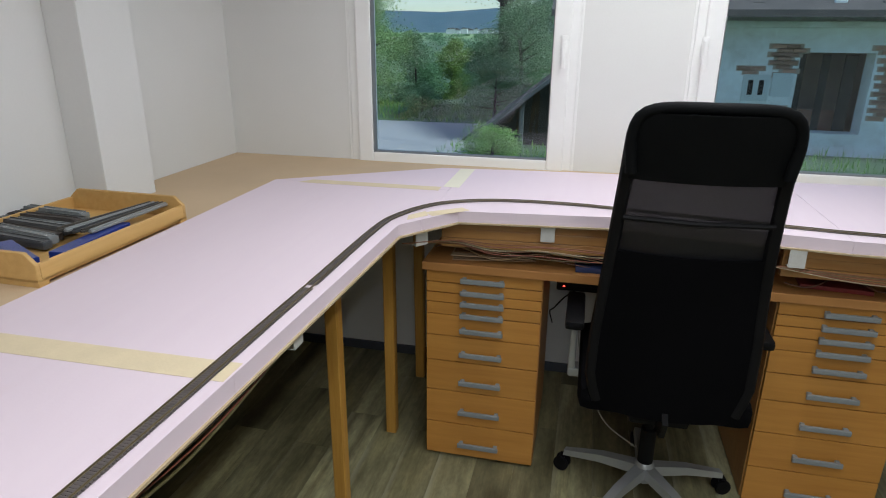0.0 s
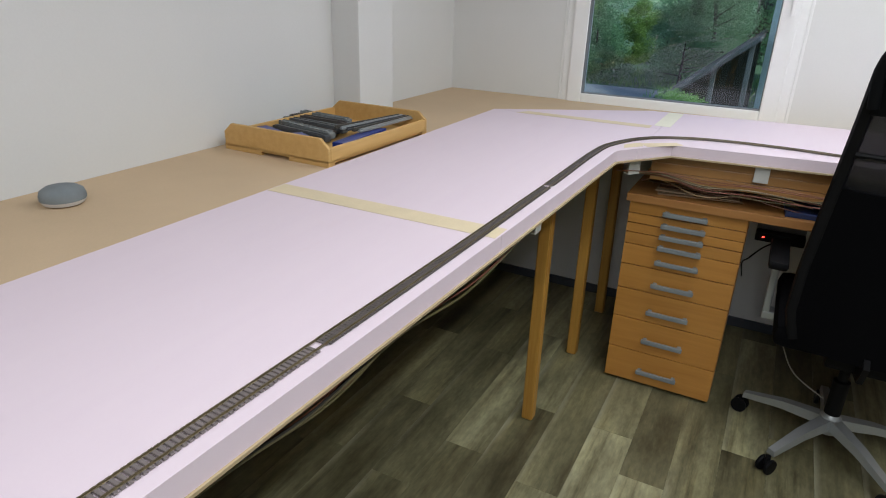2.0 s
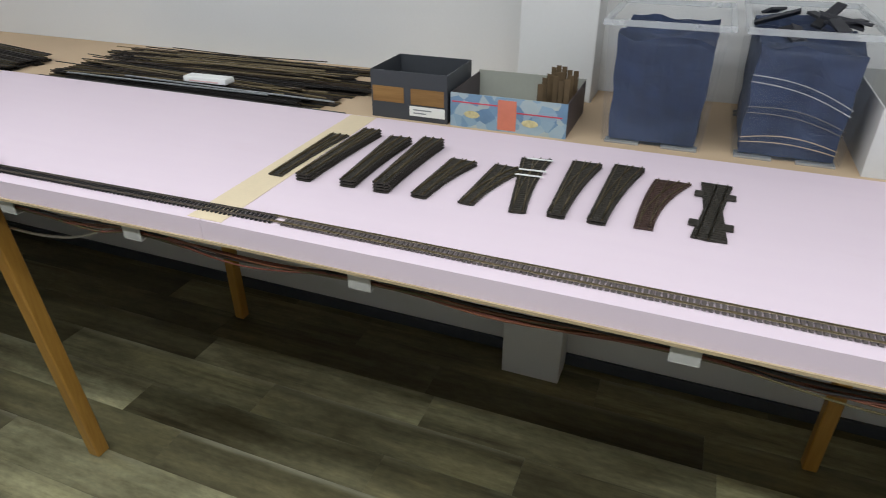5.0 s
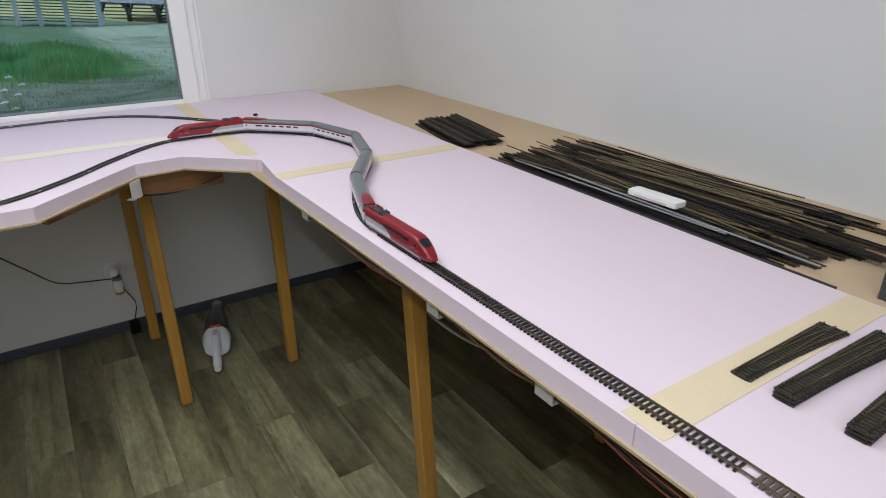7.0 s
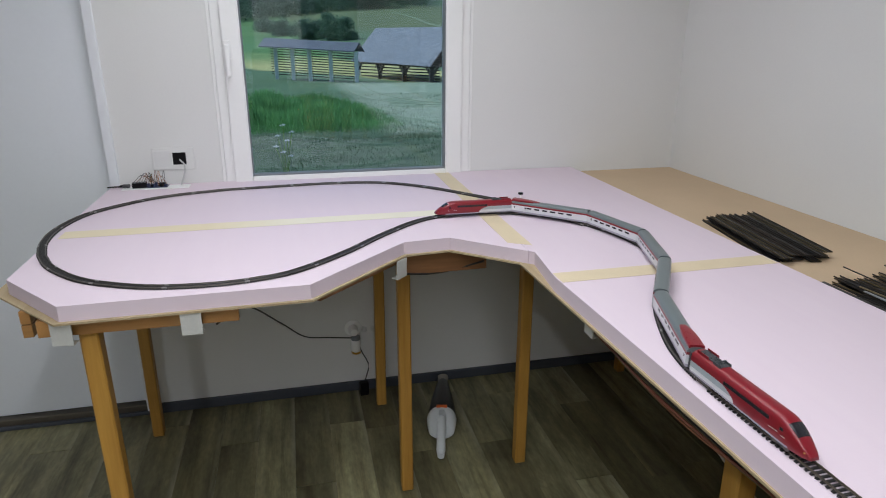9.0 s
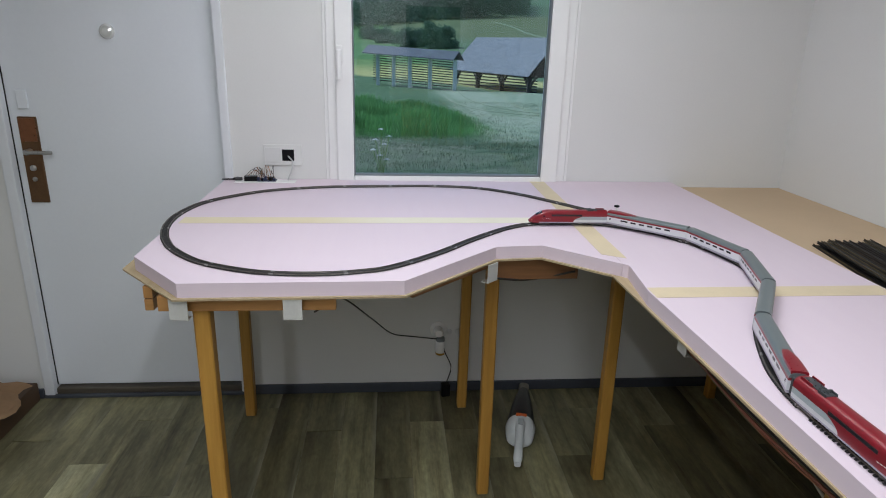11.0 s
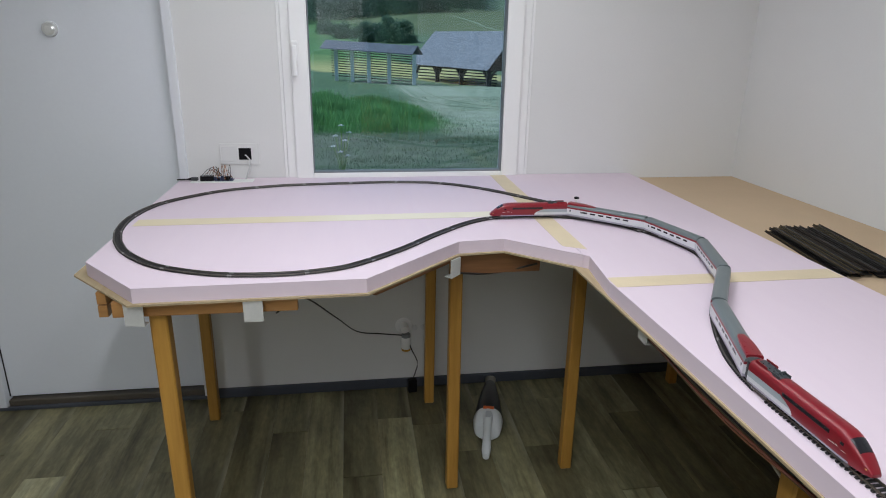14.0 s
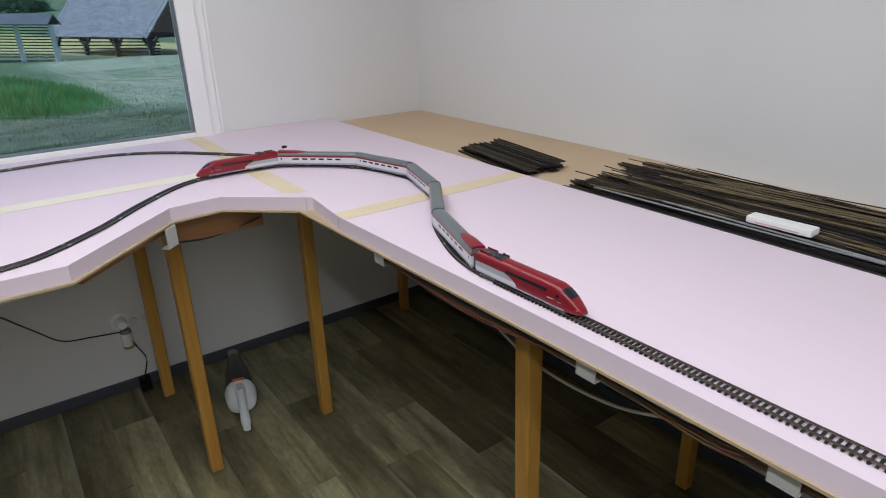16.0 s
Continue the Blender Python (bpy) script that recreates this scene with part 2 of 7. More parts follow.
def prism(bm, pts, z0, z1):
    """An upright prism over a plan given anticlockwise."""
    lo = [bm.verts.new((x, y, z0)) for x, y in pts]
    hi = [bm.verts.new((x, y, z1)) for x, y in pts]
    n = len(pts)
    bm.faces.new(hi)
    bm.faces.new(lo[::-1])
    for i in range(n):
        j = (i + 1) % n
        bm.faces.new((lo[i], lo[j], hi[j], hi[i]))
    return bm


def sweep(bm, pts, prof, up=Vector((0, 0, 1)), caps=True):
    """A profile of (sideways, upwards) points drawn along a line of points."""
    pts = [Vector(p) for p in pts]
    rings = []
    for i, p in enumerate(pts):
        d = (pts[min(i + 1, len(pts) - 1)] - pts[max(i - 1, 0)]).normalized()
        side = d.cross(up)
        side = side.normalized() if side.length > 1e-4 else Vector((1, 0, 0))
        u = side.cross(d)
        rings.append([bm.verts.new(p + side * a + u * b) for a, b in prof])
    n = len(prof)
    for a, b in zip(rings, rings[1:]):
        for i in range(n):
            j = (i + 1) % n
            bm.faces.new((a[i], a[j], b[j], b[i]))
    if caps:
        bm.faces.new(rings[0][::-1])
        bm.faces.new(rings[-1])
    bmesh.ops.recalc_face_normals(bm, faces=bm.faces)
    return bm


def tube(bm, pts, r, n=8):
    return sweep(bm, pts, [(r * math.cos(2 * math.pi * k / n), r * math.sin(2 * math.pi * k / n)) for k in range(n)])


def lathe(bm, prof, n=24, m=None):
    """A turned body from (radius, height) points."""
    m = m or Matrix()
    rings = [[bm.verts.new(m @ Vector((r * math.cos(2 * math.pi * k / n), r * math.sin(2 * math.pi * k / n), z))) for k in range(n)] for r, z in prof]
    for a, b in zip(rings, rings[1:]):
        for k in range(n):
            bm.faces.new((a[k], a[(k + 1) % n], b[(k + 1) % n], b[k]))
    bm.faces.new(rings[0][::-1])
    bm.faces.new(rings[-1])
    bmesh.ops.recalc_face_normals(bm, faces=bm.faces)
    return bm


def spline(ctrl, step):
    """Points at even steps along a smooth line through the control points."""
    c = [Vector((*p, 0)) if len(p) == 2 else Vector(p) for p in ctrl]
    c = [2 * c[0] - c[1]] + c + [2 * c[-1] - c[-2]]
    fine = []
    for a, b, d, e in zip(c, c[1:], c[2:], c[3:]):
        for k in range(40):
            t = k / 40
            fine.append(0.5 * (2 * b + (d - a) * t + (2 * a - 5 * b + 4 * d - e) * t * t + (3 * b - a - 3 * d + e) * t ** 3))
    fine.append(c[-2])
    run = [0.0]
    for p, q in zip(fine, fine[1:]):
        run.append(run[-1] + (q - p).length)
    count = max(2, round(run[-1] / step))
    out, i = [], 0
    for k in range(count + 1):
        s = run[-1] * k / count
        while i < len(run) - 2 and run[i + 1] < s:
            i += 1
        f = (s - run[i]) / max(1e-9, run[i + 1] - run[i])
        out.append(fine[i].lerp(fine[i + 1], f))
    return out


def mesh_of(name, bm, mats, smooth=False):
    me = bpy.data.meshes.new(name)
    bm.to_mesh(me)
    bm.free()
    for mt in mats if isinstance(mats, (list, tuple)) else [mats]:
        me.materials.append(mt)
    if smooth:
        me.polygons.foreach_set("use_smooth", [True] * len(me.polygons))
        me.set_sharp_from_angle(angle=radians(38))
    return me


def thing(name, label, category, group="", at=(0, 0, 0), turn=0.0):
    ob = new(name)
    ob.empty_display_size = 0.05
    ob.matrix_world = pose(*at, 0, 0, turn)
    return tagged(ob, label, category, group)


def part(name, bm, mats, parent, label="", smooth=False, kind=""):
    """Links a bmesh, drawn in the thing's own frame, as one mesh under a thing or a part."""
    ob = new(name, mesh_of(name, bm, mats, smooth))
    ob.parent = parent
    return tagged(ob, label, kind=kind)


def whole(name, bm, mats, label, category, group="", smooth=False, at=(0, 0, 0), turn=0.0, kind=""):
    """A thing that is one mesh."""
    ob = new(name, mesh_of(name, bm, mats, smooth))
    ob.matrix_world = pose(*at, 0, 0, turn)
    return tagged(ob, label, category, group, kind)


def NB():
    return bmesh.new()


# ---- room shell: x 0..RX, y 0..RY ----
RX, RY, RZ = 4.0, 6.9, 2.5
LEVEL, SHELF = 1.0, 0.978          # top of the pink boards, top of the shelf along the wall


RUBBER = surf("grey_rubber", (0.17, 0.175, 0.18), 0.15, 0.6, 10, 120, 0.05)


def wall_with_holes(name, length, height, thick, holes, to_world, label, mat=None):
    """A wall of pieces round rectangular openings (u0, v0, u1, v1)."""
    bm = NB()
    us = sorted({0, length, *[h[0] for h in holes], *[h[2] for h in holes]})
    for u0, u1 in zip(us, us[1:]):
        cuts = sorted((h[1], h[3]) for h in holes if h[0] <= u0 and h[2] >= u1)
        v = 0.0
        for a, b in cuts + [(height, height)]:
            if a > v:
                box(bm, (u0, 0, v), (u1, thick, a))
            v = b
    bmesh.ops.remove_doubles(bm, verts=bm.verts, dist=1e-5)
    bmesh.ops.transform(bm, matrix=to_world, verts=bm.verts)
    return tagged(new(name, mesh_of(name, bm, mat or WALL)), label, "wall", kind="structure")


W1, W3, W2 = (0.60, 0.940, 1.585, 2.16), (2.022, 0.940, 3.007, 2.16), (0.972, 0.940, 1.957, 2.16)
DOOR = (2.345, 0.0, 3.232, 2.07)
wall_with_holes("wall_north", RX, RZ, 0.30, [W1, W3], pose(0, RY, 0), "off-white painted wall with two windows")
wall_with_holes("wall_south", RX, RZ, 0.30, [W2, DOOR], pose(0, -0.30, 0), "off-white painted wall with a window and a door")
wall_with_holes("wall_west", RY + 0.6, RZ, 0.30, [], pose(0, -0.3, 0, 0, 0, 90), "plain off-white painted long wall")
wall_with_holes("wall_east", RY + 0.6, RZ, 0.30, [], pose(RX + 0.3, -0.3, 0, 0, 0, 90), "plain unseen wall, grey to limit bounced light", WALL_E)
tagged(new("ceiling", mesh_of("ceiling", box(NB(), (-0.3, -0.3, RZ), (RX + 0.3, RY + 0.3, RZ + 0.2)), CEIL)), "plain unseen ceiling, grey to limit bounced light", "ceiling", kind="structure")
floor = tagged(new("floor", mesh_of("floor", box(NB(), (-0.3, -0.3, -0.2), (RX + 0.3, RY + 0.3, -0.004)), surf("plank_joint", (0.04, 0.033, 0.027), 0.1, 0.8))),
               "grey-brown wood-look plank floor", "floor", kind="structure")
for py0, py1 in ((2.785, 2.985), (5.89, 6.125)):
    tagged(new("pillar", mesh_of("pillar", box(NB(), (0.0, py0, 0), (0.125, py1, RZ), 0.004), WALL)), "off-white painted wall pier", "pillar", kind="structure")


def baseboard(a, b):
    tagged(new("baseboard", mesh_of("baseboard", box(NB(), a, b, 0.004), BASEB)), "dark blue-grey baseboard", "baseboard", kind="structure")


for ya, yb in ((0.02, 2.785), (2.985, 5.89), (6.125, RY - 0.02)):
    baseboard((0.0, ya, 0), (0.014, yb, 0.046))
for py0, py1 in ((2.785, 2.985), (5.89, 6.125)):
    baseboard((0.125, py0, 0), (0.139, py1, 0.046)) if py0 > 5 else None
baseboard((0.0, 0.0, 0), (2.340, 0.014, 0.046))
baseboard((3.237, 0.0, 0), (RX, 0.014, 0.046))
baseboard((2.342, 0.0, 0), (3.235, 0.014, 0.017))
baseboard((0.0, RY - 0.014, 0), (RX, RY, 0.046))
baseboard((RX - 0.014, 0.02, 0), (RX, RY - 0.02, 0.046))


def window(name, rect, side, handle_at, label):
    """A white one-sash window. side +1: in the wall towards +y, -1: towards -y; drawn in wall coordinates (u, outwards, up)."""
    u0, v0, u1, v1 = rect
    y0 = RY if side > 0 else 0.0
    w = thing(name, label, "window", at=(0, y0, 0))
    w["kind"] = "structure"
    s = side

    def ring(bm, a, b, c, d, wide, y_in, y_out, bev):
        box(bm, (a, s * y_in, b), (a + wide, s * y_out, d), bev)
        box(bm, (c - wide, s * y_in, b), (c, s * y_out, d), bev)
        box(bm, (a + wide, s * y_in, b), (c - wide, s * y_out, b + wide), bev)
        box(bm, (a + wide, s * y_in, d - wide), (c - wide, s * y_out, d), bev)

    bm = NB()
    ring(bm, u0, v0, u1, v1, 0.045, -0.006, 0.075, 0.004)
    part("window_frame", bm, WHITE, w)
    bm = NB()
    ring(bm, u0 + 0.034, v0 + 0.010, u1 - 0.034, v1 - 0.034, 0.068, -0.020, 0.060, 0.006)
    sash = part("sash", bm, WHITE, w, "white plastic opening sash")
    bm = NB()
    ring(bm, u0 + 0.098, v0 + 0.074, u1 - 0.098, v1 - 0.098, 0.008, -0.010, 0.035, 0.002)
    part("gasket", bm, RUBBER, sash, "dark rubber glazing seal")
    bm = NB()
    box(bm, (u0 + 0.100, s * 0.020, v0 + 0.076), (u1 - 0.100, s * 0.026, v1 - 0.100))
    pane = part("pane", bm, GLASS, sash, "clear window pane")
    pane.visible_shadow = False
    bm = NB()
    for yy in (-0.004,):
        box(bm, (u0 - 0.012, s * yy, v0 - 0.004), (u0 - 0.001, s * 0.0, v1 + 0.01), 0.002)
        box(bm, (u1 + 0.001, s * yy, v0 - 0.004), (u1 + 0.012, s * 0.0, v1 + 0.01), 0.002)
    part("trim_strip", bm, WHITE, w)
    bm = NB()
    box(bm, (handle_at - 0.013, -s * 0.032, 1.46), (handle_at + 0.013, -s * 0.021, 1.53), 0.005)
    box(bm, (handle_at - 0.009, -s * 0.056, 1.40), (handle_at + 0.009, -s * 0.042, 1.515), 0.006)
    box(bm, (handle_at - 0.007, -s * 0.045, 1.495), (handle_at + 0.007, -s * 0.030, 1.511), 0.003)
    part("window_handle", bm, WHITE, sash, "white lever handle pointing down")
    bm = NB()
    box(bm, (u0 - 0.03, s * 0.25, v0 - 0.03), (u1 + 0.03, s * 0.36, v0 - 0.005), 0.004)
    part("window_sill", bm, ALU, w)
    return w


window("window_1", W1, 1, 1.527, "white plastic window looking out on a road and trees")
window("window_2", W3, 1, 2.060, "white plastic window facing an old brick house")
window("window_3", W2, -1, 1.905, "white plastic window looking out on a hayfield")


def door():
    d = thing("door_1", "closed light grey metal entrance door with brass lock plate", "door", at=(0, 0, 0))
    d["kind"] = "structure"
    part("leaf", box(NB(), (2.380, -0.075, 0.048), (3.190, -0.028, 2.03), 0.004), DOORM, d)
    bm = NB()
    box(bm, (2.3452, -0.10, 0.0), (2.3795, 0.012, 2.0695), 0.005)
    box(bm, (3.1905, -0.10, 0.0), (3.2318, 0.012, 2.0695), 0.005)
    box(bm, (2.3795, -0.10, 2.031), (3.1905, 0.012, 2.0695), 0.005)
    part("door_frame", bm, surf("door_frame_paint", (0.72, 0.74, 0.77), 0.03, 0.45), d)
    bm = NB()
    box(bm, (3.1895, -0.03, 0.05), (3.1905, -0.022, 2.03))
    part("door_seal", bm, BLACKP, d)
    part("threshold", box(NB(), (2.38, -0.10, 0.0), (3.19, -0.004, 0.040), 0.006), surf("threshold_brown", (0.085, 0.072, 0.055), 0.15, 0.5), d, "dark worn threshold strip")
    plate = part("lock_plate", box(NB(), (3.090, -0.030, 0.888), (3.160, -0.019, 1.232), 0.003), BRASS, d, "tall worn brass lock plate")
    bm = NB()
    box(bm, (3.094, -0.0192, 1.135), (3.156, -0.0165, 1.226), 0.001)
    part("rosette", bm, surf("copper_patch", (0.28, 0.12, 0.06), 0.2, 0.3, metal=0.8), plate)
    bm = NB()
    lathe(bm, [(0.011, 0), (0.011, 0.035)], 14, pose(3.130, -0.019, 1.097, -90))
    box(bm, (3.030, 0.012, 1.090), (3.138, 0.024, 1.105), 0.005)
    part("door_handle", bm, STEEL, plate, "steel lever handle")
    bm = NB()
    for z, r in ((1.03, 0.012), (0.985, 0.009)):
        lathe(bm, [(r, 0), (r, 0.006), (r * 0.6, 0.009)], 16, pose(3.128, -0.0188, z, -90))
    part("lock_cylinder", bm, STEEL, plate)
    bm = NB()
    lathe(bm, [(0.028, 0), (0.028, 0.006), (0.022, 0.014), (0.012, 0.017)], 24, pose(2.780, -0.028, 1.556, -90))
    part("peephole", bm, surf("clear_rosette", (0.75, 0.76, 0.74), 0.05, 0.15, metal=0.4), d, "round shiny peephole rosette")
    bm = NB()
    box(bm, (3.110, -0.029, 1.262), (3.150, -0.018, 1.335), 0.004)
    part("upper_lock", bm, DOORM, d)


door()


def tube_fixture(x, y):
    f = thing("ceiling_lamp", "white ceiling tube lamp", "lamp", "ceiling tube lamps", at=(x, y, RZ))
    part("housing", box(NB(), (-0.05, -0.78, -0.05), (0.05, 0.78, 0.0), 0.006), WHITE, f)


for tx, ty in TUBES:
    tube_fixture(tx, ty)

# ---- shelf along the wall and layout table ----


def edge_x(y):
    """The front edge of the long table."""
    ys = [(1.05, 1.106), (1.9, 1.085), (2.6, 1.073), (3.7, 1.075), (4.7, 1.100), (5.88, 1.124)]
    return float(np.interp(y, [p[0] for p in ys], [p[1] for p in ys]))


# the piers stand in the shelf's back edge
shelf_plan = [(0.001, 0.001), (0.490, 0.001), (0.490, 6.352), (1.060, 6.722), (1.60, 6.775), (3.4, 6.855), (3.4, 6.899), (0.001, 6.899),
              (0.001, 6.127), (0.127, 6.127), (0.127, 5.888), (0.001, 5.888), (0.001, 2.987), (0.127, 2.987), (0.127, 2.783), (0.001, 2.783)]
shelf = thing("wall_shelf", "bare tan fibreboard shelf top on square wooden legs along the wall", "shelf", at=(0.2, 3.4, 0))
bm = prism(NB(), shelf_plan, SHELF - 0.019, SHELF)
bmesh.ops.translate(bm, vec=(-0.2, -3.4, 0), verts=bm.verts)
part("shelf_top", bm, CHIP, shelf)


def leg(parent, org, top, bottom, wide=0.041, z=0.955, mat=None):
    bm = NB()
    a, b = Vector((*bottom, 0.0)), Vector((*top, z))
    h = wide / 2
    rings = []
    for p in (a, b):
        rings.append([bm.verts.new(p + Vector((dx, dy, 0)) - Vector(org)) for dx, dy in ((-h, -h), (h, -h), (h, h), (-h, h))])
    bm.faces.new(rings[0][::-1])
    bm.faces.new(rings[1])
    for i in range(4):
        bm.faces.new((rings[0][i], rings[0][(i + 1) % 4], rings[1][(i + 1) % 4], rings[1][i]))
    bmesh.ops.bevel(bm, geom=list(bm.edges), offset=0.004, segments=1, affect="EDGES")
    return part("leg", bm, mat or PINE, parent)


for lx, ly in ((0.205, 3.745), (0.192, 1.735), (0.215, 0.11), (0.2, 5.6)):
    leg(shelf, (0.2, 3.4, 0), (lx, ly), (lx, ly), 0.040, SHELF - 0.02)
for ry in (0.11, 1.735, 3.745, 5.6):
    bm = box(NB(), (-0.06, ry - 3.4 - 0.02, SHELF - 0.075), (0.26, ry - 3.4 + 0.02, SHELF - 0.020), 0.003)
    part("cross_beam", bm, BEAM, shelf)

# plan of the deck, anticlockwise
front = [(edge_x(y), y) for y in (1.9, 2.6, 3.7, 4.7)]
deck = [(0.497, 0.002)] + [(2.392, 0.002), (2.404, 0.99)] + [(2.212, 1.204), (1.670, 1.190), (1.404, 0.925), (1.274, 0.911), (1.114, 1.056)] + [(x + 0.004, y) for x, y in front] \
    + [(1.131, 5.876), (1.269, 6.063), (1.75, 6.118), (2.40, 6.038), (3.4, 6.023)] + [(3.4, 6.846), (1.6, 6.766), (1.066, 6.712), (0.497, 6.346)]
table = thing("layout_table", "long plywood model railway table on square varnished pine legs", "table", at=(1.0, 3.4, 0))
bm = prism(NB(), deck, LEVEL - 0.041, LEVEL - 0.036)
bmesh.ops.translate(bm, vec=(-1.0, -3.4, 0), verts=bm.verts)
part("plywood_deck", bm, PLY, table, "pale plywood deck under the foam")
for top, bottom in (((1.0, 3.665), (1.0, 3.665)), ((1.0, 1.83), (0.92, 1.765)), ((0.967, 5.731), (0.967, 5.731)), ((0.97, 6.256), (0.97, 6.256)), ((0.972, 6.66), (0.972, 6.70)), ((1.380, 0.715), (1.376, 0.712)),
                    ((0.935, 0.655), (0.930, 0.655)), ((2.30, 0.175), (2.305, 0.171)), ((2.170, 1.12), (2.165, 1.13)), ((1.385, 0.142), (1.39, 0.142))):
    leg(table, (1.0, 3.4, 0), top, bottom)


def beam(a, b, wide=0.022, z0=0.885, z1=0.956, mat=None):
    """A batten on edge between two plan points."""
    bm = NB()
    d = (Vector(b) - Vector(a))
    L, ang = d.length, math.degrees(math.atan2(d.y, d.x))
    box(bm, (0, -wide / 2, z0), (L, wide / 2, z1), 0.002, pose(a[0] - 1.0, a[1] - 3.4, 0, 0, 0, ang))
    part("batten", bm, mat or BEAM, table)


beam((0.93, 0.69), (0.93, 5.95), z0=0.905)
beam((0.56, 0.10), (0.56, 6.20), z0=0.905)
beam((1.15, 0.86), (1.40, 0.865), z0=0.885)
beam((1.40, 0.865), (1.66, 1.12), z0=0.932)
beam((1.84, 1.155), (2.26, 1.155), z0=0.918, mat=STRIPW)
for zl in (0.892, 0.9255):
    beam((2.305, 0.15), (2.305, 1.10), z0=zl, z1=zl + 0.031, mat=STRIPW)
beam((1.40, 0.10), (2.33, 0.10), z0=0.885)
for zl, off in ((0.862, 0.0), (0.8935, 0.003), (0.925, -0.001)):
    beam((1.20, 6.13 + off), (1.90, 6.16 + off), z0=zl, z1=zl + 0.0305, mat=STRIPW)
    beam((2.24, 6.11 + off), (3.36, 6.08 + off), z0=zl, z1=zl + 0.0305, mat=STRIPW)
beam((1.20, 6.60), (3.36, 6.72), z0=0.862)
for by in (1.80, 2.75, 3.70, 4.70, 5.72):
    beam((0.575, by), (0.915, by), z0=0.905)


CARDW = surf("dull_white_card", (0.52, 0.52, 0.49), 0.1, 0.8, 8, 120, 0.1)


def paper_tab(at, turn, wide=0.046, high=0.050):
    """A folded white card stapled under the table's edge, which carries the wires."""
    bm = NB()
    box(bm, (-wide / 2, -0.0015, -high), (wide / 2, 0.0015, 0.0), 0.0008)
    box(bm, (-wide / 2, -0.0015, -high - 0.002), (wide / 2, 0.022, -high), 0.0008)
    whole("card_bracket", bm, CARDW, "folded white card cable bracket under the table edge", "bracket", "card cable brackets", at=(*at, LEVEL - 0.041), turn=turn)


for y, inset in ((1.42, 0.014), (2.03, 0.014), (2.34, 0.014), (2.80, 0.014), (3.285, 0.014), (3.706, 0.020), (4.22, 0.034), (4.67, 0.040), (5.25, 0.014)):
    paper_tab((edge_x(y) - inset, y), 90, 0.040, 0.036)
for (x, y), tn in (((1.168, 5.985), 50), ((1.55, 6.115), 5), ((2.265, 6.058), -3), ((1.42, 0.945), 225), ((2.205, 1.188), 172), ((1.94, 1.192), 180)):
    paper_tab((x, y), tn, 0.045, 0.052)

# ---- pink foam boards, cut where the tapes join them ----
BACK = 0.4975
JOINTS = [1.262, 2.517, 3.745, 4.995]


def foam(plan, group="pink foam boards"):
    bm = prism(NB(), plan, LEVEL - 0.036, LEVEL)
    cx, cy = plan[0]
    bmesh.ops.translate(bm, vec=(-cx, -cy, -(LEVEL - 0.036)), verts=bm.verts)
    whole("foam_board", bm, FOAM, "pale pink insulation foam board lying on the table", "foam board", group, at=(cx, cy, LEVEL - 0.036))


g = 0.0006
foam([(BACK, 0.004), (1.092, 0.004), (1.092, 1.064), (1.08, 1.0755), (edge_x(1.262), JOINTS[0] - g), (BACK, JOINTS[0] - g)])
foam([(1.0932, 0.004), (2.372, 0.004), (2.372, 0.632), (1.0932, 0.632)])
foam([(1.0932, 0.6332), (2.372, 0.6332), (2.368, 0.998), (2.202, 1.194), (1.674, 1.183), (1.408, 0.917), (1.272, 0.903), (1.106, 1.052), (1.0932, 1.063)])
for a, b in zip(JOINTS, JOINTS[1:]):
    foam([(BACK, a + g), (edge_x(a), a + g), (edge_x((a + b) / 2), (a + b) / 2), (edge_x(b), b - g), (BACK, b - g)])
foam([(BACK, JOINTS[3] + g), (edge_x(5.0), JOINTS[3] + g), (1.124, 5.88), (1.176, 5.952), (1.176, 6.335), (BACK, 6.335)])
foam([(BACK + 0.005, 6.3362), (1.176, 6.3362), (1.176, 6.720), (1.070, 6.708)])
foam([(1.1772, 5.953), (1.265, 6.070), (1.75, 6.125), (2.395, 6.046), (2.395, 6.800), (1.6, 6.762), (1.1772, 6.720)])
foam([(2.3962, 6.046), (3.39, 6.031), (3.39, 6.840), (2.3962, 6.800)])


def tape(plan, mat=TAPE, label="strip of yellowed masking tape over a board joint"):
    bm = prism(NB(), plan, LEVEL + 0.0004, LEVEL + 0.0009)
    whole("masking_tape", bm, mat, label, "tape", "masking tapes")


for y, tw in zip(JOINTS, (0.062, 0.068, 0.068, 0.062)):
    tape([(BACK + 0.004, y - tw / 2), (edge_x(y) - 0.004, y - tw / 2 + 0.006), (edge_x(y) - 0.004, y + tw / 2 + 0.006), (BACK + 0.004, y + tw / 2)])
tape([(1.06, 0.02), (1.122, 0.02), (1.126, 0.985), (1.066, 1.02)])
